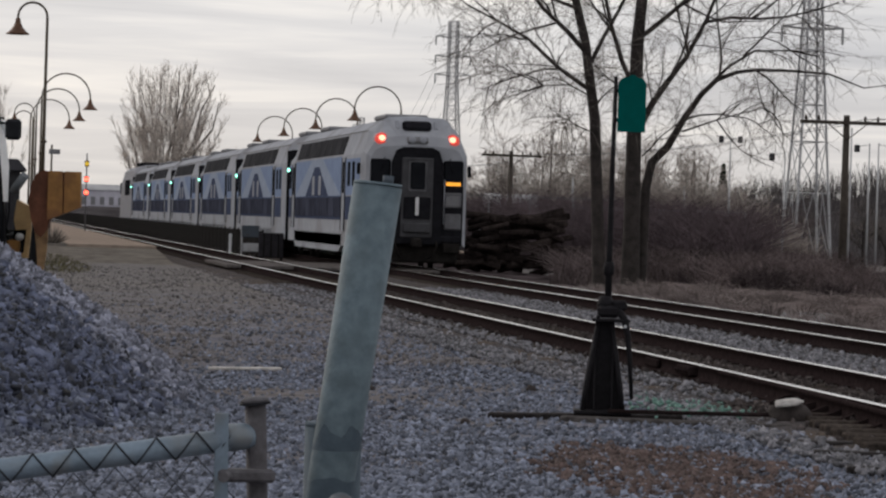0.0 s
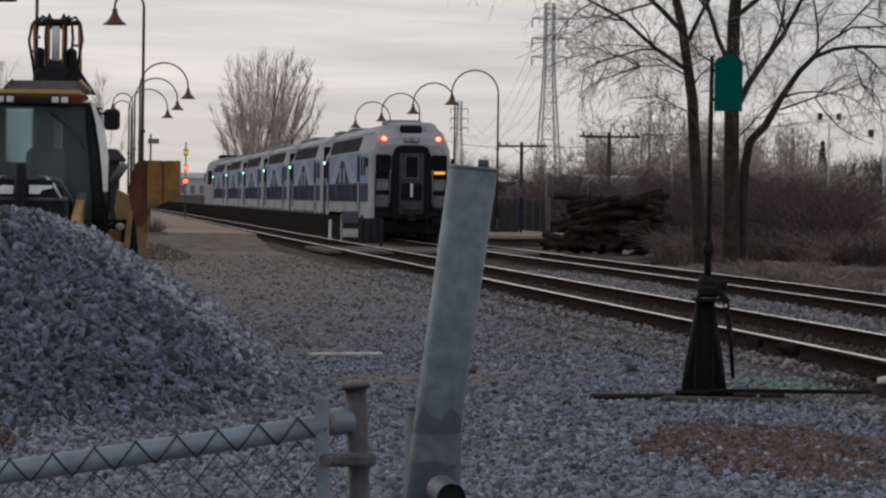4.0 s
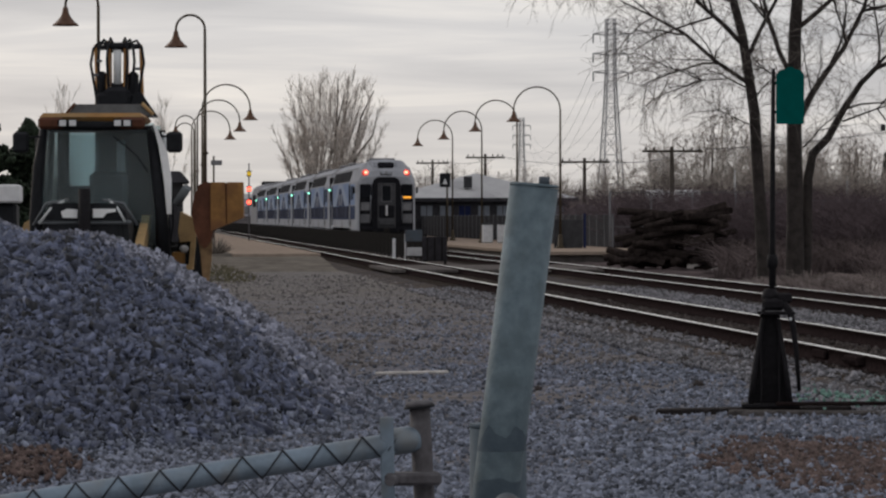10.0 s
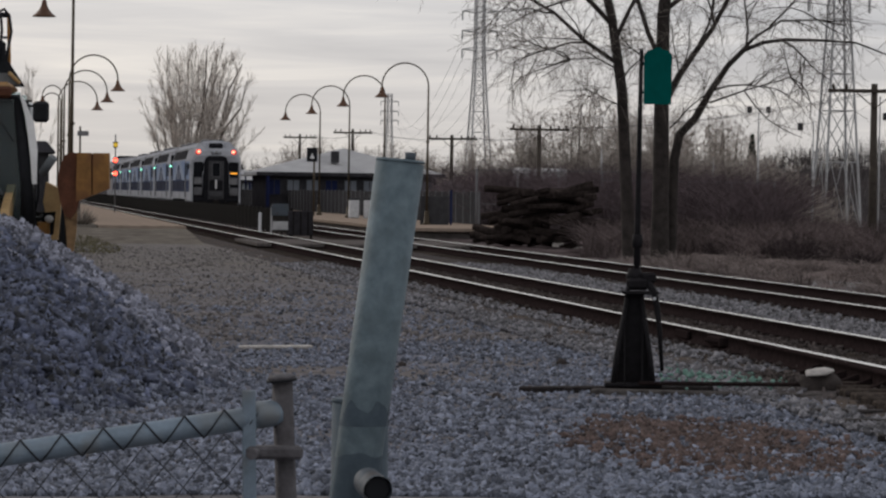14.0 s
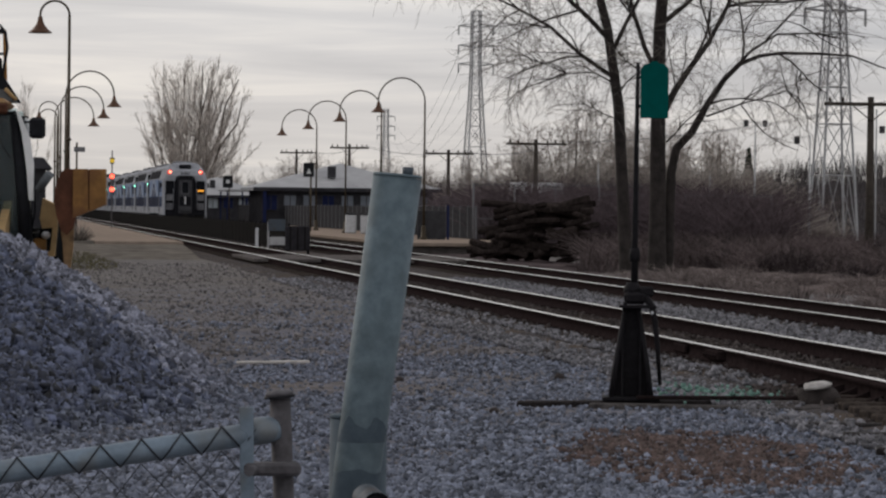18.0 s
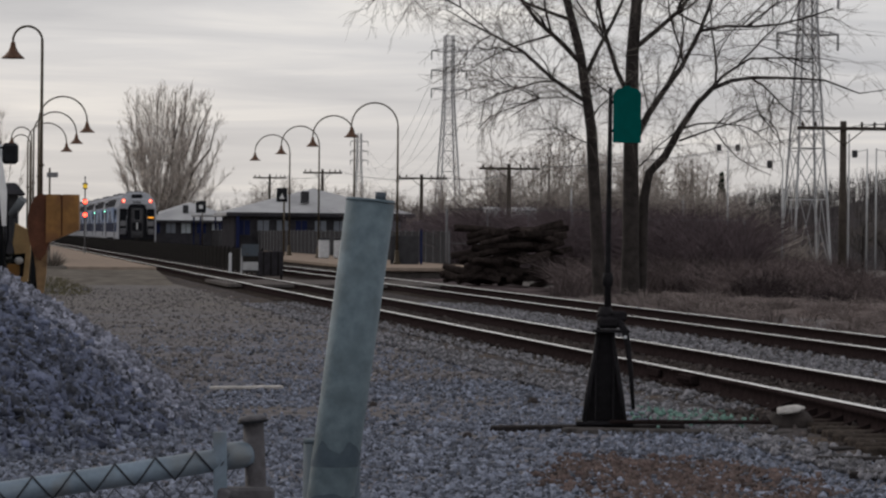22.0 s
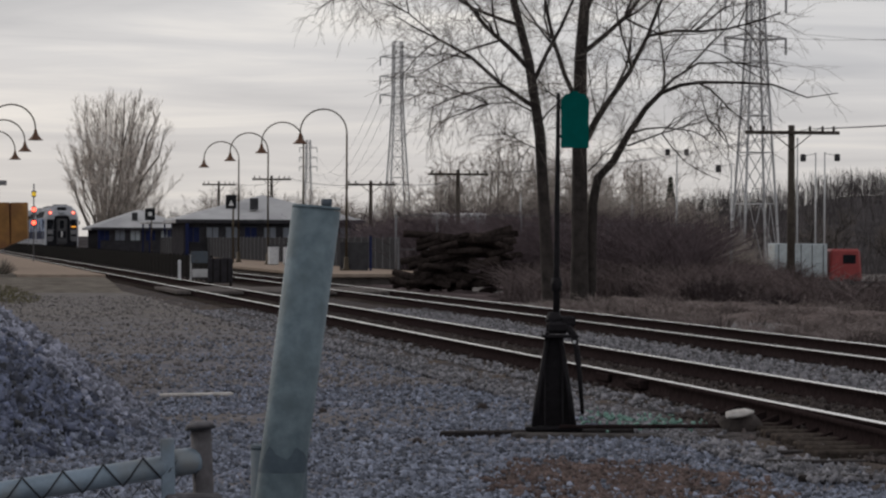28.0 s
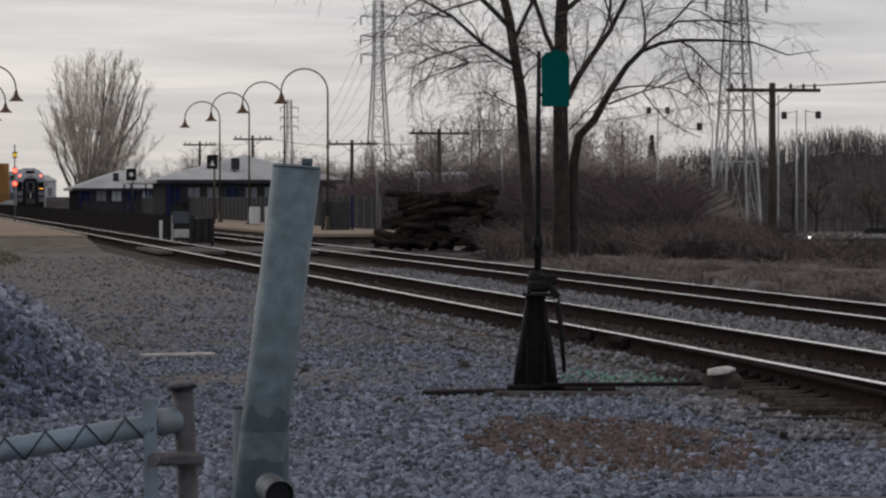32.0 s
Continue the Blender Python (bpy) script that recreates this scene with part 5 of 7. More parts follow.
def build_mid_fence():
    t = tagged(new("track_fence"), "low black steel fence standing between the two tracks", "fence", kind="structure")
    y, k = 134.0, 0
    x = (NEAR_X + FAR_X) / 2 - 0.02
    post = mesh_of("fence_post", box((0, 0, 0.52), (0.07, 0.07, 1.06), 0.01), "fence_black")
    bm = bmesh.new()
    for i in range(17):
        box((0, 0.075 + i * 0.147, 0.52), (0.03, 0.125, 0.88), 0, None, bm)
    for z in (0.12, 0.94):
        box((0, 1.25, z), (0.045, 2.44, 0.05), 0, None, bm)
    panel = mesh_of("fence_panel", bm, "fence_black")
    while y < 480:
        place("fence_post", post, t, (x, y, 0.02))
        place("fence_panel", panel, t, (x, y + 0.0, 0.04))
        y += 2.5
    e = thing("crossing_barrier", "dark barrier panel at the end of the track fence", "barrier", m=pose(x - 0.45, 124.6, 0.0))
    part("panel", box((0, 0, 0.60), (0.86, 0.10, 0.84), 0.03), "barrier_grey", e)
    for s in (-0.25, 0.0, 0.25):
        part("rib", box((s, -0.06, 0.60), (0.05, 0.02, 0.80), 0.006), "fence_black", e)
    for s in (-1, 1):
        part("leg", box((s * 0.36, 0.0, 0.1), (0.08, 0.1, 0.2), 0.01), "fence_black", e)
    s = thing("track_sign", "small white and grey notice boards by the foot crossing", "sign", m=pose(x - 0.72, 130.5, 0.0))
    part("post", box((-0.3, 0, 0.55), (0.06, 0.06, 1.1), 0.008), "steel_lattice", s)
    part("plate", box((0.0, -0.05, 1.02), (0.62, 0.03, 0.42), 0.01), "galv_dull", s)
    part("plate", box((0.05, -0.07, 0.45), (0.62, 0.03, 0.30), 0.01), "steel_lattice", s)
    w = thing("track_marker", "white marker post beside the track fence", "marker post", m=pose(x - 1.25, 133.0, 0.0))
    part("post", box((0, 0, 0.45), (0.11, 0.06, 0.9), 0.02), "white_sign", w)


def hip_roof(x0, x1, y0, y1, ze, zr, over=0.6):
    bm = bmesh.new()
    x0, x1, y0, y1 = x0 - over, x1 + over, y0 - over, y1 + over
    d = min(x1 - x0, y1 - y0) / 2
    a = [bm.verts.new(p) for p in ((x0, y0, ze), (x1, y0, ze), (x1, y1, ze), (x0, y1, ze))]
    lo = [bm.verts.new((v.co.x, v.co.y, ze - 0.22)) for v in a]
    if x1 - x0 > y1 - y0:
        r = [bm.verts.new((x0 + d, (y0 + y1) / 2, zr)), bm.verts.new((x1 - d, (y0 + y1) / 2, zr))]
        fs = ((a[0], a[1], r[1], r[0]), (a[1], a[2], r[1]), (a[2], a[3], r[0], r[1]), (a[3], a[0], r[0]))
    else:
        r = [bm.verts.new(((x0 + x1) / 2, y0 + d, zr)), bm.verts.new(((x0 + x1) / 2, y1 - d, zr))]
        fs = ((a[0], a[1], r[0]), (a[1], a[2], r[1], r[0]), (a[2], a[3], r[1]), (a[3], a[0], r[0], r[1]))
    for f in fs:
        bm.faces.new(f)
    for k in range(4):
        bm.faces.new((a[k], lo[k], lo[(k + 1) % 4], a[(k + 1) % 4]))
    bm.faces.new(lo)
    bmesh.ops.recalc_face_normals(bm, faces=bm.faces)
    return bm


def build_station():
    def house(name, label, x0, x1, y0, y1, ze, zr, nwin):
        t = thing(name, label, "station building")
        part("wall", box(((x0 + x1) / 2, (y0 + y1) / 2, ze / 2), (x1 - x0, y1 - y0, ze), 0), "wall_dark", t)
        part("roof", hip_roof(x0, x1, y0, y1, ze, zr), "roof_pale", t, "pale grey metal hip roof")
        part("fascia", box(((x0 + x1) / 2, y0 - 0.62, ze - 0.12), (x1 - x0 + 1.2, 0.05, 0.26), 0.01), "wall_dark", t)
        part("chimney", box((x0 + (x1 - x0) * 0.42, y0 + 1.6, ze + (zr - ze) * 0.62), (0.55, 0.5, 0.8), 0.03), "panel_grey", t)
        w = (x1 - x0) / nwin
        for i in range(nwin):
            xx = x0 + w * (i + 0.5)
            fr = part("window_frame", box((xx, y0 - 0.03, 1.95), (w * 0.72, 0.10, 1.15), 0.02), "panel_grey", t)
            part("mullion", box((xx, y0 - 0.10, 1.95), (0.06, 0.02, 1.0), 0), "panel_grey", fr)
            part("pane", box((xx, y0 - 0.085, 1.95), (w * 0.6, 0.02, 1.0), 0), "sky_reflection_pane" if name == "platform_shelter" and i in (2, 4) else "window_pale" if i % 3 else "blue_panel", fr)
        for x in (x0 + 0.2, x0 + (x1 - x0) * 0.78, x1 - 0.3):
            part("column", box((x, y0 - 0.5, ze / 2), (0.22, 0.22, ze), 0.02), "blue_panel" if x < x1 - 1 else "wall_dark", t)
        return t
    house("station_building", "low dark station house with a pale hip roof beside the platform", 17.8, 29.6, 250, 262, 2.98, 4.75, 9)
    house("platform_shelter", "farther platform shelter with a pale roof and pale windows", 17.7, 27.0, 372, 392, 2.75, 4.6, 6)
    sh = thing("waiting_shelter", "narrow flat-roofed shelter on the far platform", "shelter")
    part("roof", box((19.2, 300, 2.95), (2.2, 10, 0.16), 0.02), "roof_pale", sh)
    for x in (18.3, 20.1):
        for y in (295.5, 304.5):
            part("post", box((x, y, 1.6), (0.12, 0.12, 2.6), 0.01), "blue_panel", sh)
    # station sign on a pole: square dark board
    s = thing("station_sign", "square black and white station sign on a pole", "sign", m=pose(15.98, 190.0, 0.42))
    part("pole", tube([(0.12, 0, 0), (0.12, 0, 3.6)], 0.05, 8), "bronze", s)
    part("board", box((0, -0.06, 3.18), (0.56, 0.06, 0.72), 0.02), "machine_black", s)
    part("symbol", prism([(-0.13, 2.98), (0.13, 2.98), (0.0, 3.28)], -0.098, -0.092), "white_paint", s, "plain white shape")
    s = thing("station_sign", "square dark sign on a pole by the farther shelter", "sign", m=pose(18.1, 292.0, 0.42))
    part("pole", tube([(0.12, 0, 0), (0.12, 0, 3.6)], 0.05, 8), "bronze", s)
    part("board", box((0, -0.06, 3.18), (0.8, 0.06, 0.95), 0.02), "machine_black", s)
    part("symbol", box((0, -0.096, 3.2), (0.3, 0.006, 0.3), 0.0), "white_paint", s, "plain white shape")
    # grey panel fence at the back of the platform and blue posts
    f = tagged(new("platform_fence"), "dark grey mesh panel fence behind the platform", "fence", kind="structure")
    pn = mesh_of("fence_panel", box((0, 0, 0.9), (0.05, 2.42, 1.5), 0.01), "panel_grey")
    ps = mesh_of("fence_post", box((0, 0, 0.85), (0.08, 0.08, 1.7), 0.01), "fence_steel")
    for i in range(60):
        place("fence_panel", pn, f, (19.4, 150 + i * 2.5, 0.1))
        place("fence_post", ps, f, (19.4, 148.75 + i * 2.5, 0.1))
    g = thing("barrier_panel", "grey barrier panel with a blue post at the platform end", "barrier", m=pose(17.85, 146.5, 0.1))
    part("panel", box((-0.55, 0, 0.85), (1.15, 0.06, 1.25), 0.02), "panel_grey", g)
    part("post", box((0.12, 0, 0.85), (0.09, 0.09, 1.75), 0.01), "blue_panel", g, "blue post")
    b = thing("litter_bin", "pale bins on the platform in front of the station", "bin", m=pose(17.6, 176.0, 0.42))
    part("bin", box((0, 0, 0.45), (0.5, 0.45, 0.9), 0.05), "white_sign", b)
    part("lid", box((0, 0, 0.93), (0.54, 0.49, 0.08), 0.03), "panel_grey", b)
    b2 = copy_thing(b, pose(16.9, 176.4, 0.42))


def build_signals():
    h = thing("platform_hut", "dark-roofed hut at the back of the near platform", "hut")
    part("wall", box((0.2, 154, 1.75), (3.4, 5.0, 2.7), 0.02), "panel_grey", h)
    part("roof", box((0.2, 154, 3.35), (4.0, 5.8, 0.5), 0.05, None, None, (0.8, 0.8)), "wall_dark", h)
    part("door", box((1.2, 151.47, 1.5), (0.9, 0.06, 2.1), 0.02), "wall_dark", h)
    f = thing("far_building", "hazy grey building beyond the end of the platform", "building")
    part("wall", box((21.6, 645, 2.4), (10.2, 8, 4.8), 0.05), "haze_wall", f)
    part("roof", box((21.6, 645, 5.3), (10.8, 8.5, 1.0), 0.05, None, None, (0.7, 0.3)), "roof_pale", f)
    for i in range(6):
        part("window", box((17.6 + i * 1.6, 640.95, 2.9), (0.8, 0.08, 1.4), 0.02), "train_grey", f)
    s = thing("railway_signal", "slim signal mast with lit red and yellow lenses beside the track", "signal", m=pose(5.97, 196.0, 0.17))
    part("mast", tube([(0, 0, 0), (0, 0, 4.4)], 0.035, 8), "fence_steel", s)
    for z, k in ((3.85, "yellow_lens"), (3.02, "red_lens"), (2.32, "red_lens")):
        h = part("head", box((0, -0.1, z), (0.24, 0.16, 0.34), 0.05), "machine_black", s)
        part("lens", lathe([(0.0, 0.02), (0.08, 0.015), (0.12, 0.0)], 14), k, h).matrix_basis = pose(0, -0.2, z, 90, 0, 0)
        part("visor", prism([(-0.15, z + 0.12), (0.15, z + 0.12), (0.15, z + 0.15), (-0.15, z + 0.15)], -0.36, -0.18), "machine_black", h)
    d = thing("direction_sign", "small dark direction sign on a thin pole", "sign", m=pose(2.75, 132.0, 0.3))
    part("pole", tube([(0, 0, 0), (0, 0, 3.6)], 0.035, 8), "bronze", d)
    part("board", box((0.1, -0.05, 3.35), (0.40, 0.03, 0.18), 0.01), "train_grey", d)


build_ground()
build_bed()
build_pile()
build_stand()
build_fence()
build_yard_bits()
build_digger()
build_lamps()
build_platforms()
build_ramp()
build_mid_fence()
build_station()
build_signals()


# ---- the train ----
def car_section(w, top, lo=0.55):
    """Half outline of a bilevel coach, from the sill over the sloped shoulder to the ridge."""
    return [(w, lo), (w, 3.05), (w - 0.03, 3.3), (w - 0.24, top - 0.42), (w - 0.62, top - 0.12), (w - 1.1, top), (0.0, top + 0.02)]


def loft(sections):
    bm = bmesh.new()
    rings = []
    for y, half in sections:
        ring = [(x, y, z) for x, z in half] + [(-x, y, z) for x, z in half[-2::-1]]
        rings.append([bm.verts.new(p) for p in ring])
    n = len(rings[0])
    for a, b in zip(rings, rings[1:]):
        for k in range(n - 1):
            bm.faces.new((a[k], a[k + 1], b[k + 1], b[k]))
        bm.faces.new((a[n - 1], a[0], b[0], b[n - 1]))
    bm.faces.new(rings[0])
    bm.faces.new(rings[-1][::-1])
    bmesh.ops.recalc_face_normals(bm, faces=bm.faces)
    return bm


LEN, W = 25.9, 1.525


def coach(cab):
    lab = "white and blue bilevel cab coach with lit red tail lamps" if cab else "white and blue bilevel commuter coach"
    t = thing("passenger_coach", lab, "train coach", "coaches of the train")
    if cab:
        secs = [(0.0, [(1.36, 0.75), (1.36, 3.0), (1.33, 3.2), (1.22, 3.40), (1.0, 3.50), (0.5, 3.54), (0.0, 3.55)]),
                (0.12, [(1.47, 0.65), (1.47, 3.05), (1.46, 3.28), (1.24, 3.62), (1.02, 3.76), (0.55, 3.82), (0.0, 3.84)]),
                (0.62, [(W, 0.55), (W, 3.05), (1.5, 3.36), (1.21, 3.90), (0.95, 4.28), (0.8, 4.37), (0.0, 4.38)]),
                (1.0, car_section(W, 4.40))]
    else:
        secs = [(0.85, car_section(W - 0.06, 3.95)), (1.0, car_section(W, 4.02)), (1.9, car_section(W, 4.05)), (2.3, car_section(W, 4.40))]
    secs += [(LEN - 2.3, car_section(W, 4.40)), (LEN - 1.9, car_section(W, 4.05)), (LEN - 0.9, car_section(W, 4.02)), (LEN - 0.75, car_section(W - 0.06, 3.95))]
    part("body", loft(secs), "train_white", t)
    # lower middle section hangs down between the bogies
    for s in (-1, 1):
        part("skirt", prism([(6.9, 0.36), (21.9, 0.36), (22.4, 0.52), (22.5, 0.90), (6.1, 0.90), (6.2, 0.56)], s * (W - 0.06) - 0.06, s * (W - 0.06) + 0.05, axis="x"), "train_white", t)
        x = s * (W + 0.006)
        part("light_band", box((x, 14.4, 2.66), (0.014, 15.8, 1.20), 0), "train_blue", t, "light blue band")
        part("dark_band", box((x, 14.4, 1.70), (0.014, 15.8, 0.72), 0), "train_navy", t, "deep blue window band")
        for ya, yb in ((1.2 if cab else 2.4, 5.15), (23.7, 24.9)):
            part("end_band", box((x, (ya + yb) / 2, 2.63), (0.012, yb - ya, 1.08), 0), "train_blue", t)
            part("end_dark_band", box((x, (ya + yb) / 2, 1.70), (0.012, yb - ya, 0.70), 0), "train_navy", t)
        # large peak mark: pale flanks, deep peak, two pale strokes, drawn as plain shapes
        xo = s * (W + 0.018)
        part("pale_peak", prism([(6.6, 2.08), (22.2, 2.08), (16.2, 3.27), (12.6, 3.27)], xo - 0.004, xo + 0.004, axis="x"), "train_pale", t)
        part("peak", prism([(10.4, 2.07), (18.4, 2.07), (15.2, 3.02), (13.6, 3.02)], xo - 0.006, xo + 0.006, axis="x"), "train_navy", t)
        for yy in (13.3, 15.5):
            part("stroke", box((s * (W + 0.03), yy, 2.42), (0.008, 0.75, 0.62), 0), "train_silver", t)
        for i in range(8):
            yy = 7.45 + i * 1.985
            part("lower_window", box((s * (W + 0.018), yy, 1.72), (0.03, 1.80, 0.60), 0.01), "lower_glass", t)
            part("upper_window", box((s * (W - 0.105), yy, 3.62), (0.05, 1.82, 0.56), 0.01, pose(0, 0, 0, 0, -s * 15, 0)), "upper_glass", t)
        for yy in (5.75, 23.1):
            d = part("door", box((s * (W + 0.008), yy, 2.12), (0.03, 1.0, 2.25), 0.01), "train_silver", t)
            part("door_window", box((s * (W + 0.026), yy, 2.62), (0.012, 0.55, 0.95), 0.01), "train_glass", d)
            for e in (-1, 1):
                part("door_seam", box((s * (W + 0.026), yy + e * 0.5, 2.12), (0.014, 0.10, 2.2), 0), "train_black", d)
        for yy in (2.9, 4.2, 24.4):
            part("end_window", box((s * (W + 0.012), yy, 2.72), (0.02, 0.75, 0.72), 0.01), "train_glass", t)
        lp = part("door_lamp", box((s * (W + 0.05), LEN - 0.95, 3.02), (0.08, 0.13, 0.13), 0.03), "green_lamp", t, "small lit green door lamp")
        part("gutter", box((s * (W - 0.24), 13.2, 3.975), (0.04, 23.5, 0.03), 0), "train_grey", t)
    for yy in (3.4, 22.6):
        bg = part("bogie", box((0, yy, 0.55), (2.3, 3.2, 0.32), 0.06), "under", t)
        for dy in (-1.15, 1.15):
            for s in (-1, 1):
                part("wheel", lathe([(0.0, -0.06), (0.40, -0.06), (0.42, 0.06), (0.0, 0.06)], 20), "under", bg).matrix_basis = pose(s * 0.75, yy + dy, 0.42, 0, 90, 0)
    part("underframe", box((0, 14.4, 0.62), (2.5, 15.2, 0.6), 0.05), "under", t)
    part("end_gangway", box((0, LEN + 0.05, 2.2), (2.6, 1.70, 2.9), 0.05), "gangway", t, "dark grey folded gangway")
    # black plates put the shade of the gap between coaches into the colour
    for ye in ((LEN - 0.72,) if cab else (0.82, LEN - 0.72)):
        part("end_wall", box((0, ye, 2.15), (2.95, 0.06, 3.2), 0.02), "train_black", t, "black plate for the shade between coaches")
    part("roof_unit", box((0, 4.4, 4.44), (1.3, 3.0, 0.16), 0.05), "train_grey", t)
    part("roof_unit", box((0, 21.8, 4.44), (1.3, 3.0, 0.16), 0.05), "train_grey", t)
    if cab:
        part("lower_face", box((0, -0.004, 1.55), (2.74, 0.02, 1.75), 0.02), "train_black", t, "black lower front")
        part("door_surround", prism([(-0.72, 0.72), (0.72, 0.72), (0.74, 3.05), (0.62, 3.40), (0.42, 3.50), (-0.42, 3.50), (-0.62, 3.40), (-0.74, 3.05)], -0.20, 0.10), "train_black", t, "black rubber door surround")
        dr = part("end_door", box((0, -0.22, 2.05), (0.92, 0.06, 2.3), 0.03), "door_grey", t)
        part("door_window", box((0, -0.26, 2.68), (0.42, 0.02, 0.78), 0.04), "train_glass", dr)
        part("door_window_frame", box((0, -0.252, 2.68), (0.54, 0.015, 0.90), 0.04), "face_grey", dr)
        part("lower_opening", box((0, -0.262, 1.75), (0.78, 0.02, 0.62), 0.03), "train_black", dr)
        part("white_post", box((0.0, -0.29, 1.80), (0.10, 0.03, 0.52), 0.01), "white_paint", dr)
        part("foot_board", box((0, -0.30, 1.18), (0.80, 0.10, 0.28), 0.03), "door_grey", dr)
        for s in (-1, 1):
            w = part("cab_window", box((s * 1.06, -0.012, 2.78), (0.58, 0.05, 0.72), 0.05), "train_glass", t)
            part("wiper", tube([(s * 0.95, -0.06, 3.20), (s * 1.0, -0.07, 2.95), (s * 1.05, -0.06, 2.8)], 0.016, 6), "train_black", w)
            lamp = part("lamp_bezel", lathe([(0.0, 0.05), (0.17, 0.05), (0.21, 0.0), (0.21, -0.05)], 18), "red_halo", t, "red lamp bezel with the lamp's glare painted on")
            lamp.matrix_basis = pose(s * 1.03, 0.16, 3.72, 62, 0, 0)
            part("tail_lamp", lathe([(0.0, 0.085), (0.07, 0.07), (0.095, 0.05)], 16), "red_lamp", lamp, "lit red tail lamp").matrix_basis = pose(0, 0, 0.01)
            part("corner_panel", box((s * 1.07, -0.03, 2.0), (0.50, 0.06, 0.44), 0.03), "face_grey", t)
            part("panel_recess", box((s * 1.06, -0.065, 1.98), (0.40, 0.012, 0.34), 0.02), "train_grey", t)
            part("step_panel", box((s * 1.07, -0.03, 1.38), (0.50, 0.06, 0.46), 0.03), "face_grey", t)
            part("grab_rail", tube([(s * 0.80, -0.10, 1.3), (s * 0.80, -0.12, 2.0), (s * 0.80, -0.10, 2.6)], 0.018, 6), "train_silver", t)
            part("side_mirror", box((s * 1.62, 0.7, 2.85), (0.10, 0.14, 0.34), 0.03), "train_black", t)
            part("marker_light", box((s * 0.56, 0.40, 4.15), (0.12, 0.05, 0.30), 0.02, pose(0, 0, 0, -38, 0, 0)), "train_silver", t)
            part("headlamp", lathe([(0.0, 0.04), (0.08, 0.035), (0.11, 0.0)], 14), "train_silver", t).matrix_basis = pose(s * 0.16, -0.03, 3.72, 70, 0, 0)
        part("headlamp_box", box((0, 0.07, 3.70), (0.62, 0.16, 0.22), 0.05, pose(0, 0, 0, -25, 0, 0)), "train_grey", t)
        part("destination_display", box((0, 0.35, 4.12), (0.84, 0.10, 0.36), 0.08, pose(0, 0, 0, -45, 0, 0)), "train_black", t)
        part("amber_sign", box((1.07, -0.045, 2.47), (0.42, 0.012, 0.10), 0), "amber", t, "lit amber number display in bars")
        part("anticlimber", box((0, 0.0, 0.86), (2.7, 0.34, 0.22), 0.05), "train_black", t)
        part("pilot", box((0, 0.15, 0.45), (2.5, 0.2, 0.55), 0.05), "under", t)
        part("coupler", box((0, -0.25, 0.75), (0.3, 0.6, 0.3), 0.06), "under", t)
        part("buffer_step", box((1.05, -0.05, 0.62), (0.5, 0.2, 0.3), 0.03), "under", t)
        for s in (-0.6, 0.6):
            part("brake_hose", tube([(s, -0.1, 0.9), (s, -0.3, 0.65), (s * 0.8, -0.25, 0.35), (s * 0.6, -0.1, 0.3)], 0.03, 6), "under", t)
    return t


def locomotive():
    t = thing("locomotive", "dark grey diesel locomotive at the head of the train", "locomotive")
    part("body", loft([(0.0, car_section(1.45, 4.3)), (0.5, car_section(1.55, 4.62)), (16.5, car_section(1.55, 4.62)), (19.5, car_section(1.5, 4.2)), (20.6, car_section(1.3, 3.0))]), "loco", t)
    part("roof_fans", box((0, 6, 4.72), (1.6, 6, 0.25), 0.08), "train_black", t)
    for s in (-1, 1):
        part("louvre", box((s * 1.56, 6, 3.0), (0.03, 8, 1.1), 0.01), "train_black", t)
        part("cab_window", box((s * 1.55, 18, 3.0), (0.04, 1.2, 0.8), 0.02), "train_glass", t)
    part("underframe", box((0, 10, 0.62), (2.5, 18, 0.7), 0.05), "under", t)
    return t


def train_things():
    first = coach(True)
    plain = coach(False)
    out = [(first, 0.0), (plain, 26.0)]
    for i in range(2, 6):
        c = copy_thing(plain, pose(0, 0, 0))
        out.append((c, 26.0 * i))
    out.append((locomotive(), 26.0 * 6))
    return out


# ---- trees, brush ----
def grow(rng, start, way, length, radius, level, out, spread=0.5, up=0.15, kids=4, sub=3, droop=0.0, ratio=0.62, least=0.0065):
    """Adds a limb and its side shoots to out, a list of lists by level."""
    n = 5 if level < 2 else 4 if level < 3 else 3
    p, d = np.array(start, float), np.array(way, float)
    d /= np.linalg.norm(d)
    pts = [p.copy()]
    for i in range(n):
        d = d + rng.normal(0, 0.11 + 0.03 * level, 3) + np.array([0, 0, up - droop * level])
        d /= np.linalg.norm(d)
        p = p + d * length / n
        pts.append(p.copy())
    rad = radius * np.linspace(1, 0.35 if level else 0.5, n + 1)
    out[min(level, len(out) - 1)].append((pts, rad))
    if level >= sub:
        return
    for i in range(kids + (level > 0)):
        u = rng.uniform(0.25, 1.0)
        k = min(n - 1, int(u * n))
        a = pts[k] + (pts[k + 1] - pts[k]) * (u * n - k)
        dd = (pts[k + 1] - pts[k]) / np.linalg.norm(pts[k + 1] - pts[k])
        side = rng.normal(0, 1, 3)
        side -= dd * side.dot(dd)
        side /= np.linalg.norm(side)
        grow(rng, a, dd * (1 - spread * 0.5) + side * spread * rng.uniform(0.7, 1.3), length * ratio * rng.uniform(0.7, 1.15) * (1.15 - 0.4 * u), max(least, radius * 0.5 * (1.1 - 0.5 * u)), level + 1, out, spread, up, kids, sub, droop, ratio, least)


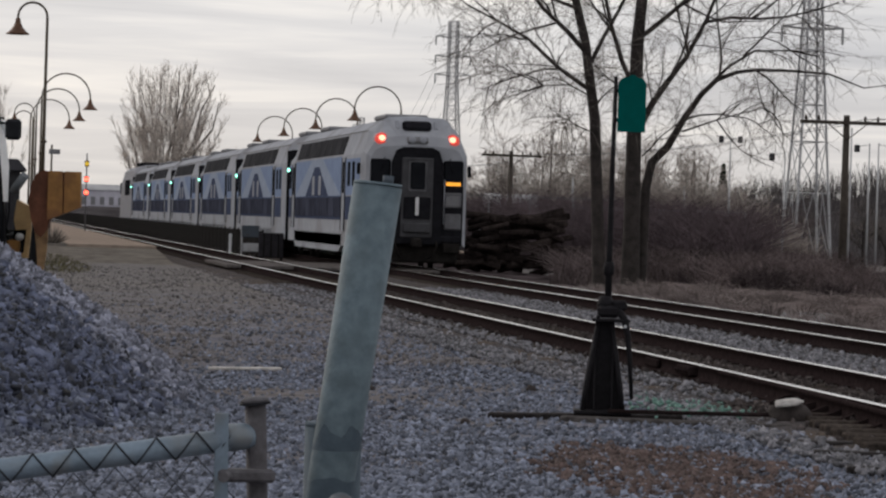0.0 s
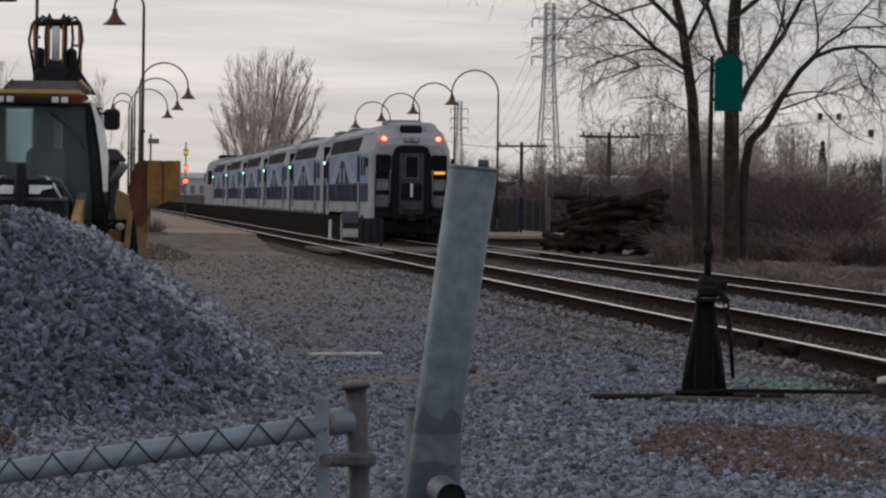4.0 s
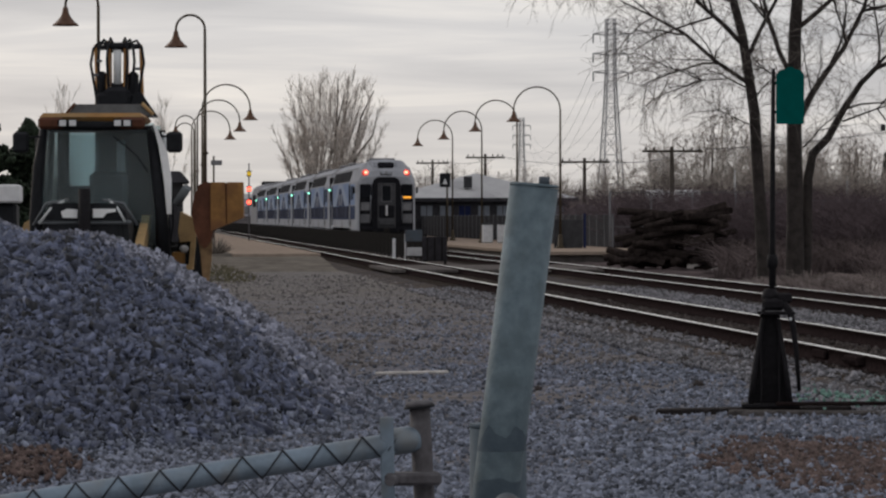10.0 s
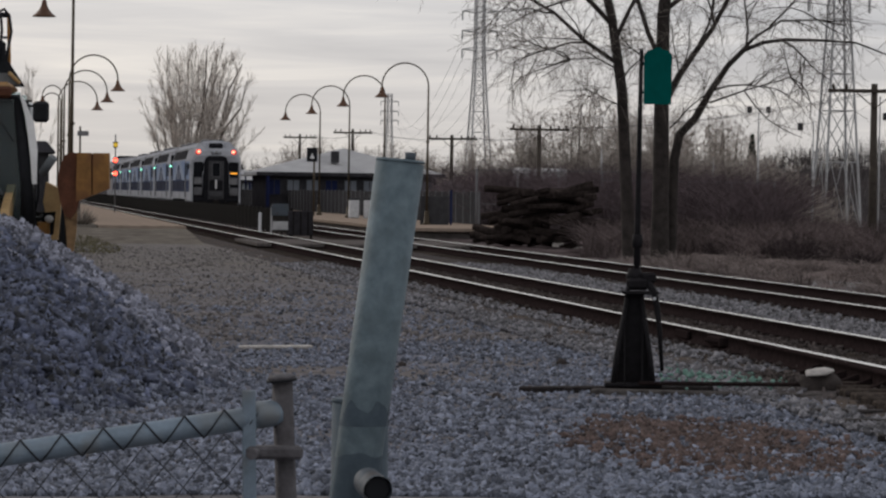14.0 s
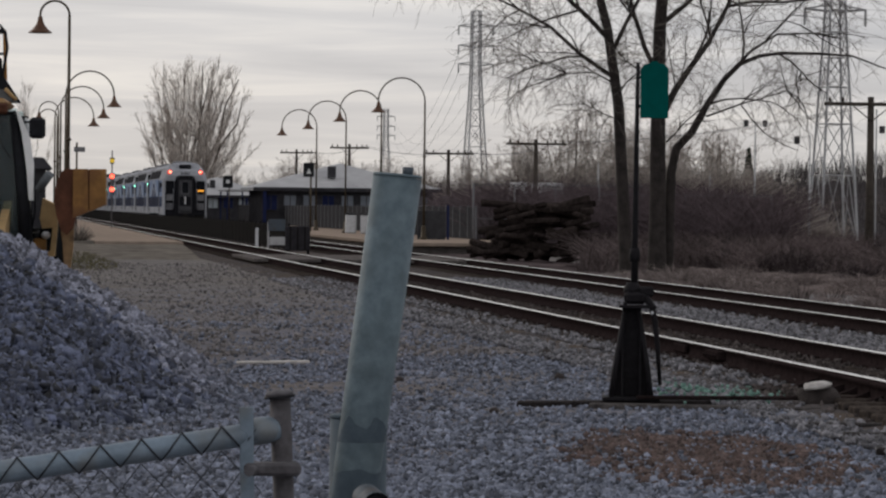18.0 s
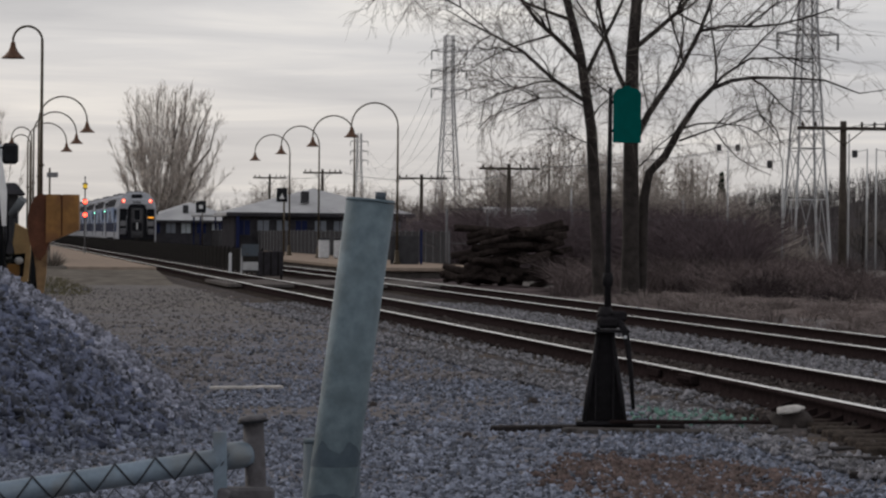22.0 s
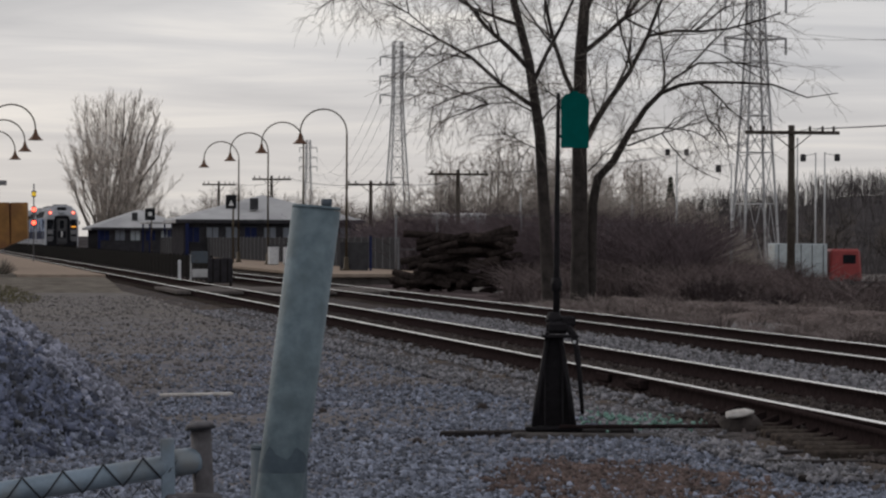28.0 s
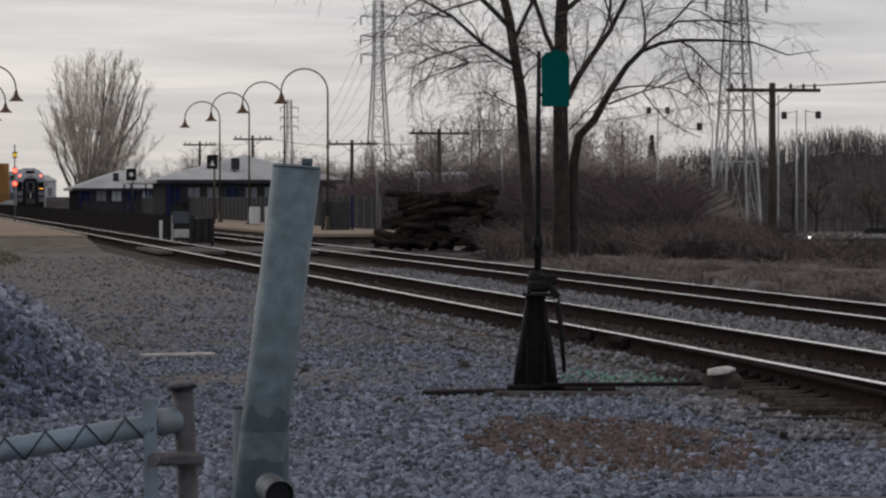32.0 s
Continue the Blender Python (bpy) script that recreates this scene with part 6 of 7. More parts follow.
def sprays(rng, paths, step, out, fine, reach=1.0):
    """Drooping side shoots with small twigs, set along the given limbs."""
    for pts, first in paths:
        pts = np.array(pts, float)
        seg = np.linalg.norm(np.diff(pts, axis=0), axis=1)
        total = seg.sum()
        for s in np.arange(total * first, total, step):
            s = min(total - 1e-4, s + rng.uniform(-0.4, 0.4) * step)
            k = int(np.searchsorted(np.cumsum(seg), s))
            v = (s - (np.cumsum(seg)[k] - seg[k])) / seg[k]
            at = pts[k] + (pts[k + 1] - pts[k]) * v
            along = (pts[k + 1] - pts[k]) / seg[k]
            d = along * rng.uniform(0.1, 0.8) + rng.normal(0, 0.6, 3) + np.array([0, 0, rng.uniform(-0.1, 0.5)])
            d /= np.linalg.norm(d)
            l = rng.uniform(0.5, 1.35) * reach
            p, path = at.copy(), [at.copy()]
            fall = rng.uniform(0.05, 0.45)
            for m in range(5):
                d = d + rng.normal(0, 0.13, 3) - np.array([0, 0, fall * 0.55])
                d /= np.linalg.norm(d)
                p = p + d * l / 5
                path.append(p.copy())
            r = rng.uniform(0.0055, 0.0095)
            out.append((path, r * np.linspace(1, 0.45, 6)))
            for m in range(rng.integers(3, 7)):
                k2 = rng.integers(1, 6)
                e = path[k2] - path[k2 - 1]
                e = e / np.linalg.norm(e) + rng.normal(0, 0.55, 3)
                e /= np.linalg.norm(e)
                q, tw = path[k2].copy(), [path[k2].copy()]
                for w in range(3):
                    e = e + rng.normal(0, 0.18, 3) - np.array([0, 0, 0.10])
                    q = q + e / np.linalg.norm(e) * rng.uniform(0.09, 0.22)
                    tw.append(q.copy())
                fine.append((tw, [0.0044, 0.004, 0.0036, 0.0026]))


def build_main_tree():
    rng = np.random.default_rng(31)
    t = thing("bare_tree", "large leafless maple with three trunks behind the tracks", "tree")
    lev = [[], [], [], [], []]
    by = 90.0
    # trunks
    trunks = [([(15.55, by, -0.1), (15.45, by, 1.5), (15.28, by, 4.3), (14.98, by, 6.2), (14.4, by + 0.3, 8.6), (13.9, by + 0.4, 11.2)], [0.19, 0.155, 0.135, 0.115, 0.085, 0.05]),
              ([(16.3, by, -0.1), (16.3, by, 1.5), (16.28, by, 4.3), (16.30, by, 6.2), (16.45, by - 0.2, 8.8), (16.7, by, 12)], [0.25, 0.21, 0.185, 0.16, 0.115, 0.055]),
              ([(16.60, by + 0.2, -0.1), (16.63, by + 0.2, 1.2), (16.66, by + 0.2, 2.6), (16.79, by + 0.2, 3.25), (17.18, by + 0.2, 3.66), (17.55, by + 0.2, 4.33), (17.98, by + 0.1, 5.0), (18.35, by, 5.38), (18.85, by, 5.58), (19.4, by, 5.66), (20.3, by, 5.66), (21.2, by, 5.62), (22.1, by, 5.3), (22.9, by, 5.42)], [0.15, 0.13, 0.12, 0.11, 0.10, 0.085, 0.07, 0.06, 0.05, 0.045, 0.035, 0.026, 0.017, 0.008])]
    for p, r in trunks:
        part("trunk", bars("trunk", [(p, r)], "bark", 12), None, t)
    # limbs that can be told apart
    limbs = [([(15.2, by, 4.95), (14.3, by, 5.55), (13.54, by, 6.22), (12.77, by, 6.63), (12.0, by, 7.0)], 0.06), ([(17.98, by, 5.04), (18.64, by, 5.72), (19.28, by, 6.13), (20.21, by, 6.17), (20.9, by, 6.05)], 0.045),
             ([(17.5, by, 4.05), (18.37, by, 4.37), (19.56, by, 4.72)], 0.03), ([(16.45, by, 4.2), (16.72, by, 4.72), (17.08, by, 5.26), (17.54, by, 5.89), (18.0, by, 6.8), (18.5, by, 8.1)], 0.10), ([(12.77, by, 6.63), (12.0, by + 0.2, 7.3), (11.2, by + 0.2, 7.75), (10.3, by + 0.2, 7.75), (9.8, by + 0.2, 7.55)], 0.02), ([(15.35, by, 4.75), (14.6, by - 0.2, 5.1), (13.92, by - 0.3, 5.05), (13.2, by - 0.3, 4.6)], 0.022)]
    for p, r in limbs:
        lev[1].append((p, r * np.linspace(1, 0.35, len(p))))
    more = [((15.05, by, 5.9), (-0.8, -0.2, 0.75), 4.0, 0.07), ((15.1, by, 5.6), (0.45, 0.2, 1.0), 4.2, 0.06), ((14.8, by, 7.0), (-1.0, 0.3, 0.3), 3.4, 0.05), ((16.28, by, 5.0), (-0.5, 0.2, 1.0), 4.4, 0.07),
            ((16.3, by, 4.8), (-0.75, 0.1, 0.7), 2.0, 0.03), ((16.3, by, 6.3), (0.9, 0.3, 0.8), 4.4, 0.07), ((17.55, by, 4.35), (0.9, -0.2, 0.25), 2.2, 0.028), ((19.3, by, 5.65), (1.0, 0.1, -0.45), 2.0, 0.03),
            ((16.35, by, 7.2), (0.5, -0.4, 1.0), 4.0, 0.06), ((14.6, by, 8.0), (0.3, -0.3, 1.0), 3.4, 0.05), ((16.5, by, 8.6), (-0.7, 0.3, 0.6), 3.4, 0.05), ((18.0, by, 6.8), (1.0, 0.0, 0.3), 3.4, 0.045),
            ((14.3, by, 5.5), (-0.6, 0.5, -0.05), 2.2, 0.03), ((17.2, by, 5.5), (0.6, 0.4, 0.6), 2.6, 0.035), ((13.6, by, 6.2), (-0.7, -0.5, 0.1), 2.2, 0.028), ((18.4, by, 5.4), (0.4, 0.2, 1.0), 2.6, 0.035),
            ((15.4, by, 3.9), (-0.7, -0.4, 0.2), 1.8, 0.022), ((16.5, by, 3.4), (0.7, -0.3, 0.5), 1.7, 0.022), ((17.6, by, 5.9), (-0.2, -0.3, 1.0), 2.4, 0.03), ((15.3, by, 4.6), (0.4, -0.5, 0.6), 1.6, 0.022), ((19.0, by, 6.0), (0.7, -0.3, 0.6), 2.2, 0.028)]
    for s, d, l, r in more:
        grow(rng, s, d, l, r, 1, lev, 0.70, 0.02, 5, 2, 0.02, 0.60, 0.012)
    for p, r in limbs:
        for m in range(5):
            k = rng.integers(1, len(p))
            d = np.array(p[k]) - np.array(p[k - 1]) + rng.normal(0, 0.7, 3)
            grow(rng, p[k], d, rng.uniform(0.8, 2.0), 0.02, 2, lev, 0.6, 0.0, 3, 2, 0.02, 0.6, 0.010)
    paths = [(q[0], 0.12) for l in lev[1:3] for q in l]
    paths += [(trunks[0][0], 0.36), (trunks[1][0], 0.32), (trunks[2][0], 0.35)]
    # the crown is thinner over the long low bough
    for thin, step in ((False, 0.17), (True, 0.30)):
        sprays(rng, [q for q in paths if (q[0][-1][0] > 17.6) == thin], step, lev[3], lev[4])
    leafless(t, lev, 1, "bark", "twig")


def leafless(t, lev, single, wood, fine):
    """Links the limbs of the first levels as parts of their own, and the rest as joined twigs."""
    for i, l in enumerate(lev):
        if not l:
            continue
        if i <= single:
            for q in l:
                part("limb" if i else "trunk", bars("limb", [q], "bold_bark" if wood == "pale_bark" and i == 0 else wood, 7), None, t)
        else:
            tagged(part("twig", bars("twig", l, wood if i < 3 else fine, 5 if i < 3 else 3), None, t), kind="stuff")


def broom_tree(name, label, h, w, seed, stems=26, kids=5, material="pale_twig", thin=1.0, first=0.3, least=0.022, reach=1.0, lean=0.0, bold=0, fuzz=0.28):
    """An upright many-stemmed bare tree; lean: how far its foot stands off the middle of the crown."""
    rng = np.random.default_rng(seed)
    t = thing(name, label, "tree")
    lev = [[], [], [], []]
    for i in range(stems):
        a, v = rng.uniform(0, 6.283), rng.uniform(0.36, 1.0)
        k = min(1.0, max(0.0, (1.04 - v) / 0.30)) ** 0.5 * (v / 0.52 if v < 0.52 else 1.0) * math.sqrt(rng.uniform(0.08, 1.0))
        end = np.array([math.cos(a) * k * w * 0.48 - (v - 0.6) * lean * w * 0.9, math.sin(a) * k * w * 0.48, h * v])
        root = np.array([end[0] * 0.06 - lean * w, end[1] * 0.06, 0.1])
        mid = root + (end - root) * 0.5 + np.array([end[0] * 0.06, end[1] * 0.06, -0.02 * h])
        pts = [root * (1 - v) ** 2 + mid * 2 * v * (1 - v) + end * v * v + rng.normal(0, 0.012 * h, 3) * (v > 0) for v in np.linspace(0, 1, 6)]
        r = 0.0062 * h * thin * rng.uniform(0.7, 1.3)
        if i < bold:
            lev[0].append((pts, 0.015 * h * rng.uniform(0.7, 1.2) * np.linspace(1, 0.16, 6)))
        else:
            lev[1].append((pts, r * np.linspace(1, 0.3, 6)))
        for m in range(kids):
            v = rng.uniform(first, 1.0)
            at = root * (1 - v) ** 2 + mid * 2 * v * (1 - v) + end * v * v
            out = at * np.array([1, 1, 0]) / (w * 0.5)
            grow(rng, at, out * 0.55 + np.array([rng.normal(0, fuzz), rng.normal(0, fuzz), 0.85 - 0.6 * (fuzz - 0.28)]), h * rng.uniform(0.06, 0.13) * reach, r * 0.4, 2, lev, 0.40, 0.05, 4, 3, 0.0, 0.6, least)
    leafless(t, lev, 1, "pale_bark", material)
    return t


def round_tree(name, label, h, seed, kids=5, material="twig"):
    rng = np.random.default_rng(seed)
    t = thing(name, label, "tree", "bare trees along the line")
    lev = [[], [], [], []]
    grow(rng, (0, 0, -0.1), (rng.normal(0, 0.05), rng.normal(0, 0.05), 1), h * 0.62, h * 0.022, 0, lev, 0.75, 0.10, kids + 3, 3, 0.0, 0.62)
    leafless(t, lev, 0, "bark", material)
    return t


def build_woods():
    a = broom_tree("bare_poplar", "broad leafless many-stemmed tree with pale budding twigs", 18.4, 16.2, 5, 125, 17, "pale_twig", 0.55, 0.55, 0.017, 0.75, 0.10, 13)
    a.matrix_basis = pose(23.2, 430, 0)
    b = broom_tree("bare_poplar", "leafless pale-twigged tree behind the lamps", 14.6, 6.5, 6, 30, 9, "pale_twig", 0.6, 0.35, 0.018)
    b.matrix_basis = pose(3.3, 400, -0.15)
    copy_thing(b, pose(-7.6, 400, -0.15, 0, 0, 40) @ Matrix.Diagonal((1.1, 1.1, 1.1, 1)))
    copy_thing(b, pose(33.0, 520, -0.3, 0, 0, 80) @ Matrix.Diagonal((0.65, 0.65, 0.65, 1)))
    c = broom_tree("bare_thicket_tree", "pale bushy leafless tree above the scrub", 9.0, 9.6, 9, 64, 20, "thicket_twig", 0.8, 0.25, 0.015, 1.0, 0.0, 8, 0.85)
    c.matrix_basis = pose(40.3, 258, -0.3)
    for x, y, s, rz in ((37.3, 262, 0.86, 20), (43.6, 252, 0.92, 200), (45.6, 250, 0.88, 75), (48.3, 262, 0.82, 250), (53.6, 270, 1.0, 130), (51.2, 258, 0.86, 300), (56.0, 275, 0.62, 10), (33.4, 258, 0.62, 160), (47.0, 275, 0.95, 310), (30.2, 262, 0.5, 60), (52.8, 255, 0.62, 95), (55.4, 262, 0.62, 220), (57.8, 267, 0.64, 345), (60.6, 273, 0.56, 45), (63.0, 276, 0.5, 170), (33.5, 432, 0.84, 15), (37.8, 436, 0.9, 140), (41.6, 430, 0.82, 265), (45.8, 438, 0.88, 70), (50.0, 432, 0.84, 190)):
        copy_thing(c, pose(x, y, ground_z(x, y) - 0.1, 0, 0, rz) @ Matrix.Diagonal((s, s, s, 1)))
    kinds = [round_tree("bare_tree", "leafless tree in the scrub behind the tracks", h, 40 + i, 5) for i, h in enumerate((7.5, 9.0, 6.0))]
    rng = random.Random(77)
    spots = [(38.5, 262), (47, 268), (56, 290), (60, 400), (70, 410), (82, 415), (96, 420), (106, 418), (114, 420), (120, 425), (100, 405), (62, 420), (50, 410), (56, 350), (64, 360), (108, 400), (112, 395)]
    for i, (x, y) in enumerate(spots):
        k = kinds[i % 3]
        m = pose(x, y, ground_z(x, y), 0, 0, rng.uniform(0, 360)) @ Matrix.Diagonal((1, 1, 1, 1))
        if i < 3:
            k.matrix_basis = m
        else:
            copy_thing(k, m)


def shrub(seed, h, w):
    """A rounded leafless shrub: arching stems from one stool, each with forked twigs."""
    rng = np.random.default_rng(seed)
    t = thing("leafless_shrub", "rounded leafless dark brown shrub beside the track", "shrub", "shrubs beside the track")
    stems, twigs = [], []
    for i in range(34):
        a, q = rng.random() * 6.283, math.sqrt(rng.random())
        top = np.array([w * 0.5 * q * math.cos(a), w * 0.5 * q * math.sin(a), h * (1.0 - 0.55 * q * q) * rng.uniform(0.75, 1.05)])
        root = np.array([top[0] * 0.25, top[1] * 0.25, -0.05])
        bow = np.array([top[0] * 0.1, top[1] * 0.1, 0.12 * h])
        pts = [root + (top - root) * v + bow * 4 * v * (1 - v) + rng.normal(0, 0.02, 3) for v in np.linspace(0, 1, 5)]
        stems.append((pts, [0.018, 0.015, 0.013, 0.010, 0.006]))
        for m in range(14):
            k = rng.integers(1, 5)
            p = pts[k] + (pts[k] - pts[k - 1]) * rng.uniform(-0.8, 0.0)
            d = (pts[k] - pts[k - 1]) / np.linalg.norm(pts[k] - pts[k - 1]) + rng.normal(0, 0.6, 3)
            l = h * rng.uniform(0.10, 0.26)
            q1 = p + d * l * 0.5
            q2 = q1 + (d + rng.normal(0, 0.4, 3)) * l * 0.5
            twigs.append(([p, q1, q2], [0.011, 0.009, 0.005]))
            twigs.append(([q1, q1 + (d + rng.normal(0, 0.7, 3)) * l * 0.4], [0.009, 0.005]))
    for s in stems[:10]:
        part("stem", bars("stem", [s], "shrub_twig", 4), None, t)
    tagged(part("twig", bars("twig", stems[10:] + twigs, "shrub_twig", 3), None, t), kind="stuff")
    return t


def build_shrubs():
    kinds = [shrub(61, 1.35, 2.0), shrub(62, 1.0, 1.8), shrub(63, 1.7, 2.3), shrub(64, 0.75, 1.5)]
    rng, used = random.Random(19), set()
    for i in range(110):
        y = rng.uniform(77, 116)
        x = 18.0 + rng.random() * 9.5
        k = i % 4
        if x / y > 0.243 or x < 18.4 + (y < 88) * 0.6:
            continue
        s = rng.uniform(0.75, 1.15) * (0.62 if y < 90 else 0.85 if y < 98 else 1.0)
        m = pose(x, y, ground_z(x, y), 0, 0, rng.uniform(0, 360)) @ Matrix.Diagonal((s * 1.1, s, s, 1))
        if k not in used:
            kinds[k].matrix_basis = m
            used.add(k)
        else:
            copy_thing(kinds[k], m)


def build_brush():
    rng = np.random.default_rng(3)
    # thicket masses: humped banks of tangled stems

    def bank(x0, x1, y0, y1, h, seed):
        """A bank whose foot runs from (x0, y0) to (x1, y1) and that is 14 m deep."""
        v = []
        for j in np.linspace(0, 1, 26):
            for i in np.linspace(0, 1, 150):
                x, y = x0 + (x1 - x0) * i + 3.0 * j, y0 + (y1 - y0) * i + 14 * j
                top = h * min(1, j * 3.2) ** 0.6 * (0.72 + 0.35 * noise.noise((x * 0.35, y * 0.10, seed)) + 0.22 * noise.noise((x * 1.1, y * 0.4, seed + 4)) + 0.12 * noise.noise((x * 3.0, y * 1.2, seed + 8)))
                v.append((x + 0.5 * noise.noise((x, y, seed + 2)), y, ground_z(x, y) - 0.1 + max(0.13 if h < 0.3 else 0, top)))
        f = [(j * 150 + i, j * 150 + i + 1, (j + 1) * 150 + i + 1, (j + 1) * 150 + i) for j in range(25) for i in range(149)]
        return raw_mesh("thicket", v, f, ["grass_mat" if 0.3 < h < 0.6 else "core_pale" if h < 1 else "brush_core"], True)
    banks = [(15.6, 23.2, 99, 95, 0.75, 1), (19.6, 25.5, 128, 119, 1.7, 2), (19.8, 31.0, 152, 146, 2.3, 3), (22, 39, 195, 190, 2.3, 4), (30, 48, 235, 232, 2.7, 5), (23, 28.6, 122, 120, 0.8, 6), (15.6, 19.6, 84, 62, 0.38, 7), (18.4, 25.5, 93, 77, 0.62, 8), (14.8, 15.0, 128, 92, 0.20, 9), (24.5, 42, 114, 108, 0.24, 10)]
    for b in banks:
        solid("thicket", bank(*b), "low mounds of matted dead grass beside the track" if b[4] < 0.6 else "dense dark leafless scrub along the track", "grass" if b[4] < 0.6 else "scrub", "stuff")
    both = {True: [], False: []}
    for b in banks:
        x0, x1, y0, y1, h, s = b
        lines = both[h < 1]
        n = 0 if h < 0.6 else 3000 if h < 1 else 6500 if b[2] < 130 else 4200
        for i in range(n):
            u, j = rng.random(), rng.random() ** 1.6
            x, y = x0 + (x1 - x0) * u + 3 * j, y0 + (y1 - y0) * u + 14 * j - 0.8
            hh = h * rng.uniform(0.45, 1.35) + 0.15
            z = ground_z(x, y) - 0.05
            lean = rng.normal(0, 0.55, 2)
            p = [(x, y, z), (x + lean[0] * hh * 0.35, y + lean[1] * hh * 0.5, z + hh * 0.6), (x + lean[0] * hh * 1.2 + rng.normal(0, 0.15), y + lean[1] * hh, z + hh)]
            r = rng.uniform(0.006, 0.014)
            lines.append((p, [r, r * 0.8, r * 0.4]))
    solid("brush_stems", bars("brush_stems", both[False], "brush", 3), "tangle of thin leafless brown stems", "scrub", "stuff")
    solid("low_brush", bars("low_brush", both[True], "brush_pale", 3), "low weathered brush and dead stalks", "scrub", "stuff")
    # tufts of dead grass beside the far track
    lines = []
    for i in range(620):
        y = 46 + 44 * rng.random()
        x = FAR_X + 2.5 + rng.random() ** 1.25 * (2.0 + 0.095 * y)
        if noise.noise((x * 0.45, y * 0.22, 12)) < -0.12 and rng.random() < 0.8:
            continue
        tall, wide = rng.uniform(0.18, 0.50), rng.uniform(0.15, 0.55)
        for k in range(58):
            a, q = rng.random() * 6.283, math.sqrt(rng.random())
            bx, by = x + wide * q * math.cos(a) * 0.7, y + wide * q * math.sin(a) * 1.6
            z = ground_z(bx, by)
            hh = tall * rng.uniform(0.5, 1.15) * (1.1 - 0.6 * q)
            l = (math.cos(a) * q * 0.9 + rng.normal(0, 0.35), math.sin(a) * q * 0.9 + rng.normal(0, 0.35))
            lines.append(([(bx, by, z), (bx + l[0] * hh * 0.5, by + l[1] * hh * 0.5, z + hh * 0.75), (bx + l[0] * hh * 1.3, by + l[1] * hh * 1.3, z + hh * 0.9)], [0.009, 0.007, 0.003]))
    solid("dry_grass", bars("dry_grass", lines, "dry_grass", 3), "tussocks of dead straw-coloured grass beside the track", "grass", "stuff")
    build_shrubs()
    # far wooded rise, bare stems standing on it
    def rise(x, y):
        r = x / y
        h = 4.6 + 2.0 * smooth(0.14, 0.19, r) + 1.7 * smooth(0.198, 0.222, r) + 3.1 * smooth(0.232, 0.265, r)
        return -2.6 + h * smooth(425, 500, y) * (0.9 + 0.2 * noise.noise((x * 0.03, y * 0.03, 1)))
    n = 160
    v = [(-60 + 330 * i / (n - 1), 425 + 14 * j, rise(-60 + 330 * i / (n - 1), 425 + 14 * j)) for j in range(12) for i in range(n)]
    f = [(j * n + i, j * n + i + 1, (j + 1) * n + i + 1, (j + 1) * n + i) for j in range(11) for i in range(n - 1)]
    solid("wooded_rise", raw_mesh("wooded_rise", v, f, ["far_wood"], True), "dark wooded rise on the horizon", "hillside", "stuff")
    lines = []
    for i in range(10000):
        y = rng.uniform(426, 545)
        x = y * rng.uniform(0.05, 0.31)
        z = rise(x, y) - 0.2
        hh = rng.uniform(2.0, 5.5) * (0.8 + 0.5 * noise.noise((x * 0.06, y * 0.06, 4)))
        l = rng.normal(0, 0.16, 2)
        p = [(x, y, z), (x + l[0] * hh * 0.5, y, z + hh * 0.55), (x + l[0] * hh + rng.normal(0, 0.2), y, z + hh)]
        r = rng.uniform(0.02, 0.06)
        lines.append((p, [r, r * 0.75, r * 0.3]))
        for k in range(3):
            u = rng.uniform(0.4, 0.9)
            a = np.array(p[0]) + (np.array(p[2]) - np.array(p[0])) * u
            lines.append(([a, a + np.array([rng.normal(0, 0.5), 0, rng.uniform(0.4, 1.3)])], [r * 0.5, r * 0.2]))
    solid("far_woods", bars("far_woods", lines, "hill_stem", 3), "distant bare grey-brown woods on the horizon", "woods", "stuff")


def build_logs():
    rng = random.Random(12)
    t = thing("log_pile", "jumbled pile of dark old ties and logs beside the track", "log pile", m=pose(17.45, 117.0, 0.0))
    for i in range(84):
        z = rng.random() ** 1.25 * 1.7
        span = 1.75 * (1 - z / 4.2)
        x = rng.uniform(-span, span)
        l = rng.uniform(0.9, 2.2)
        bm = box((0, 0, 0), (l, rng.uniform(0.16, 0.26), rng.uniform(0.13, 0.22)), 0.03) if rng.random() < 0.7 else tube([(-l / 2, 0, 0), (0, 0.04, 0.03), (l / 2, 0, 0)], [0.12, 0.11, 0.09], 8)
        o = part("log", bm, "log", t)
        o.matrix_basis = pose(x, rng.uniform(-1.0, 1.0), z + 0.12, rng.uniform(-12, 12), rng.uniform(-16, 16), rng.uniform(-50, 50))


# ---- poles, pylons, cables ----
def telegraph_pole():
    t = thing("telegraph_pole", "old wooden telegraph pole with a crossarm and glass insulators", "utility pole", "telegraph poles")
    part("pole", tube([(0, 0, -0.1), (0, 0, 2.5), (0, 0, 5.25)], [0.14, 0.12, 0.10], 10), "pole_wood", t)
    part("crossarm", box((0.0, -0.12, 5.02), (2.95, 0.09, 0.11), 0.01), "pole_wood", t)
    for x in (-1.3, -0.9, 0.55, 0.95, 1.3):
        part("insulator", lathe([(0.0, 0.16), (0.035, 0.15), (0.05, 0.06), (0.03, 0.0), (0.0, 0.0)], 8, (x, -0.12, 5.07)), "pole_wood", t)
    for s in (-1, 1):
        part("brace", tube([(0, -0.12, 4.5), (s * 0.6, -0.14, 4.98)], 0.018, 6), "pole_wood", t)
    return t


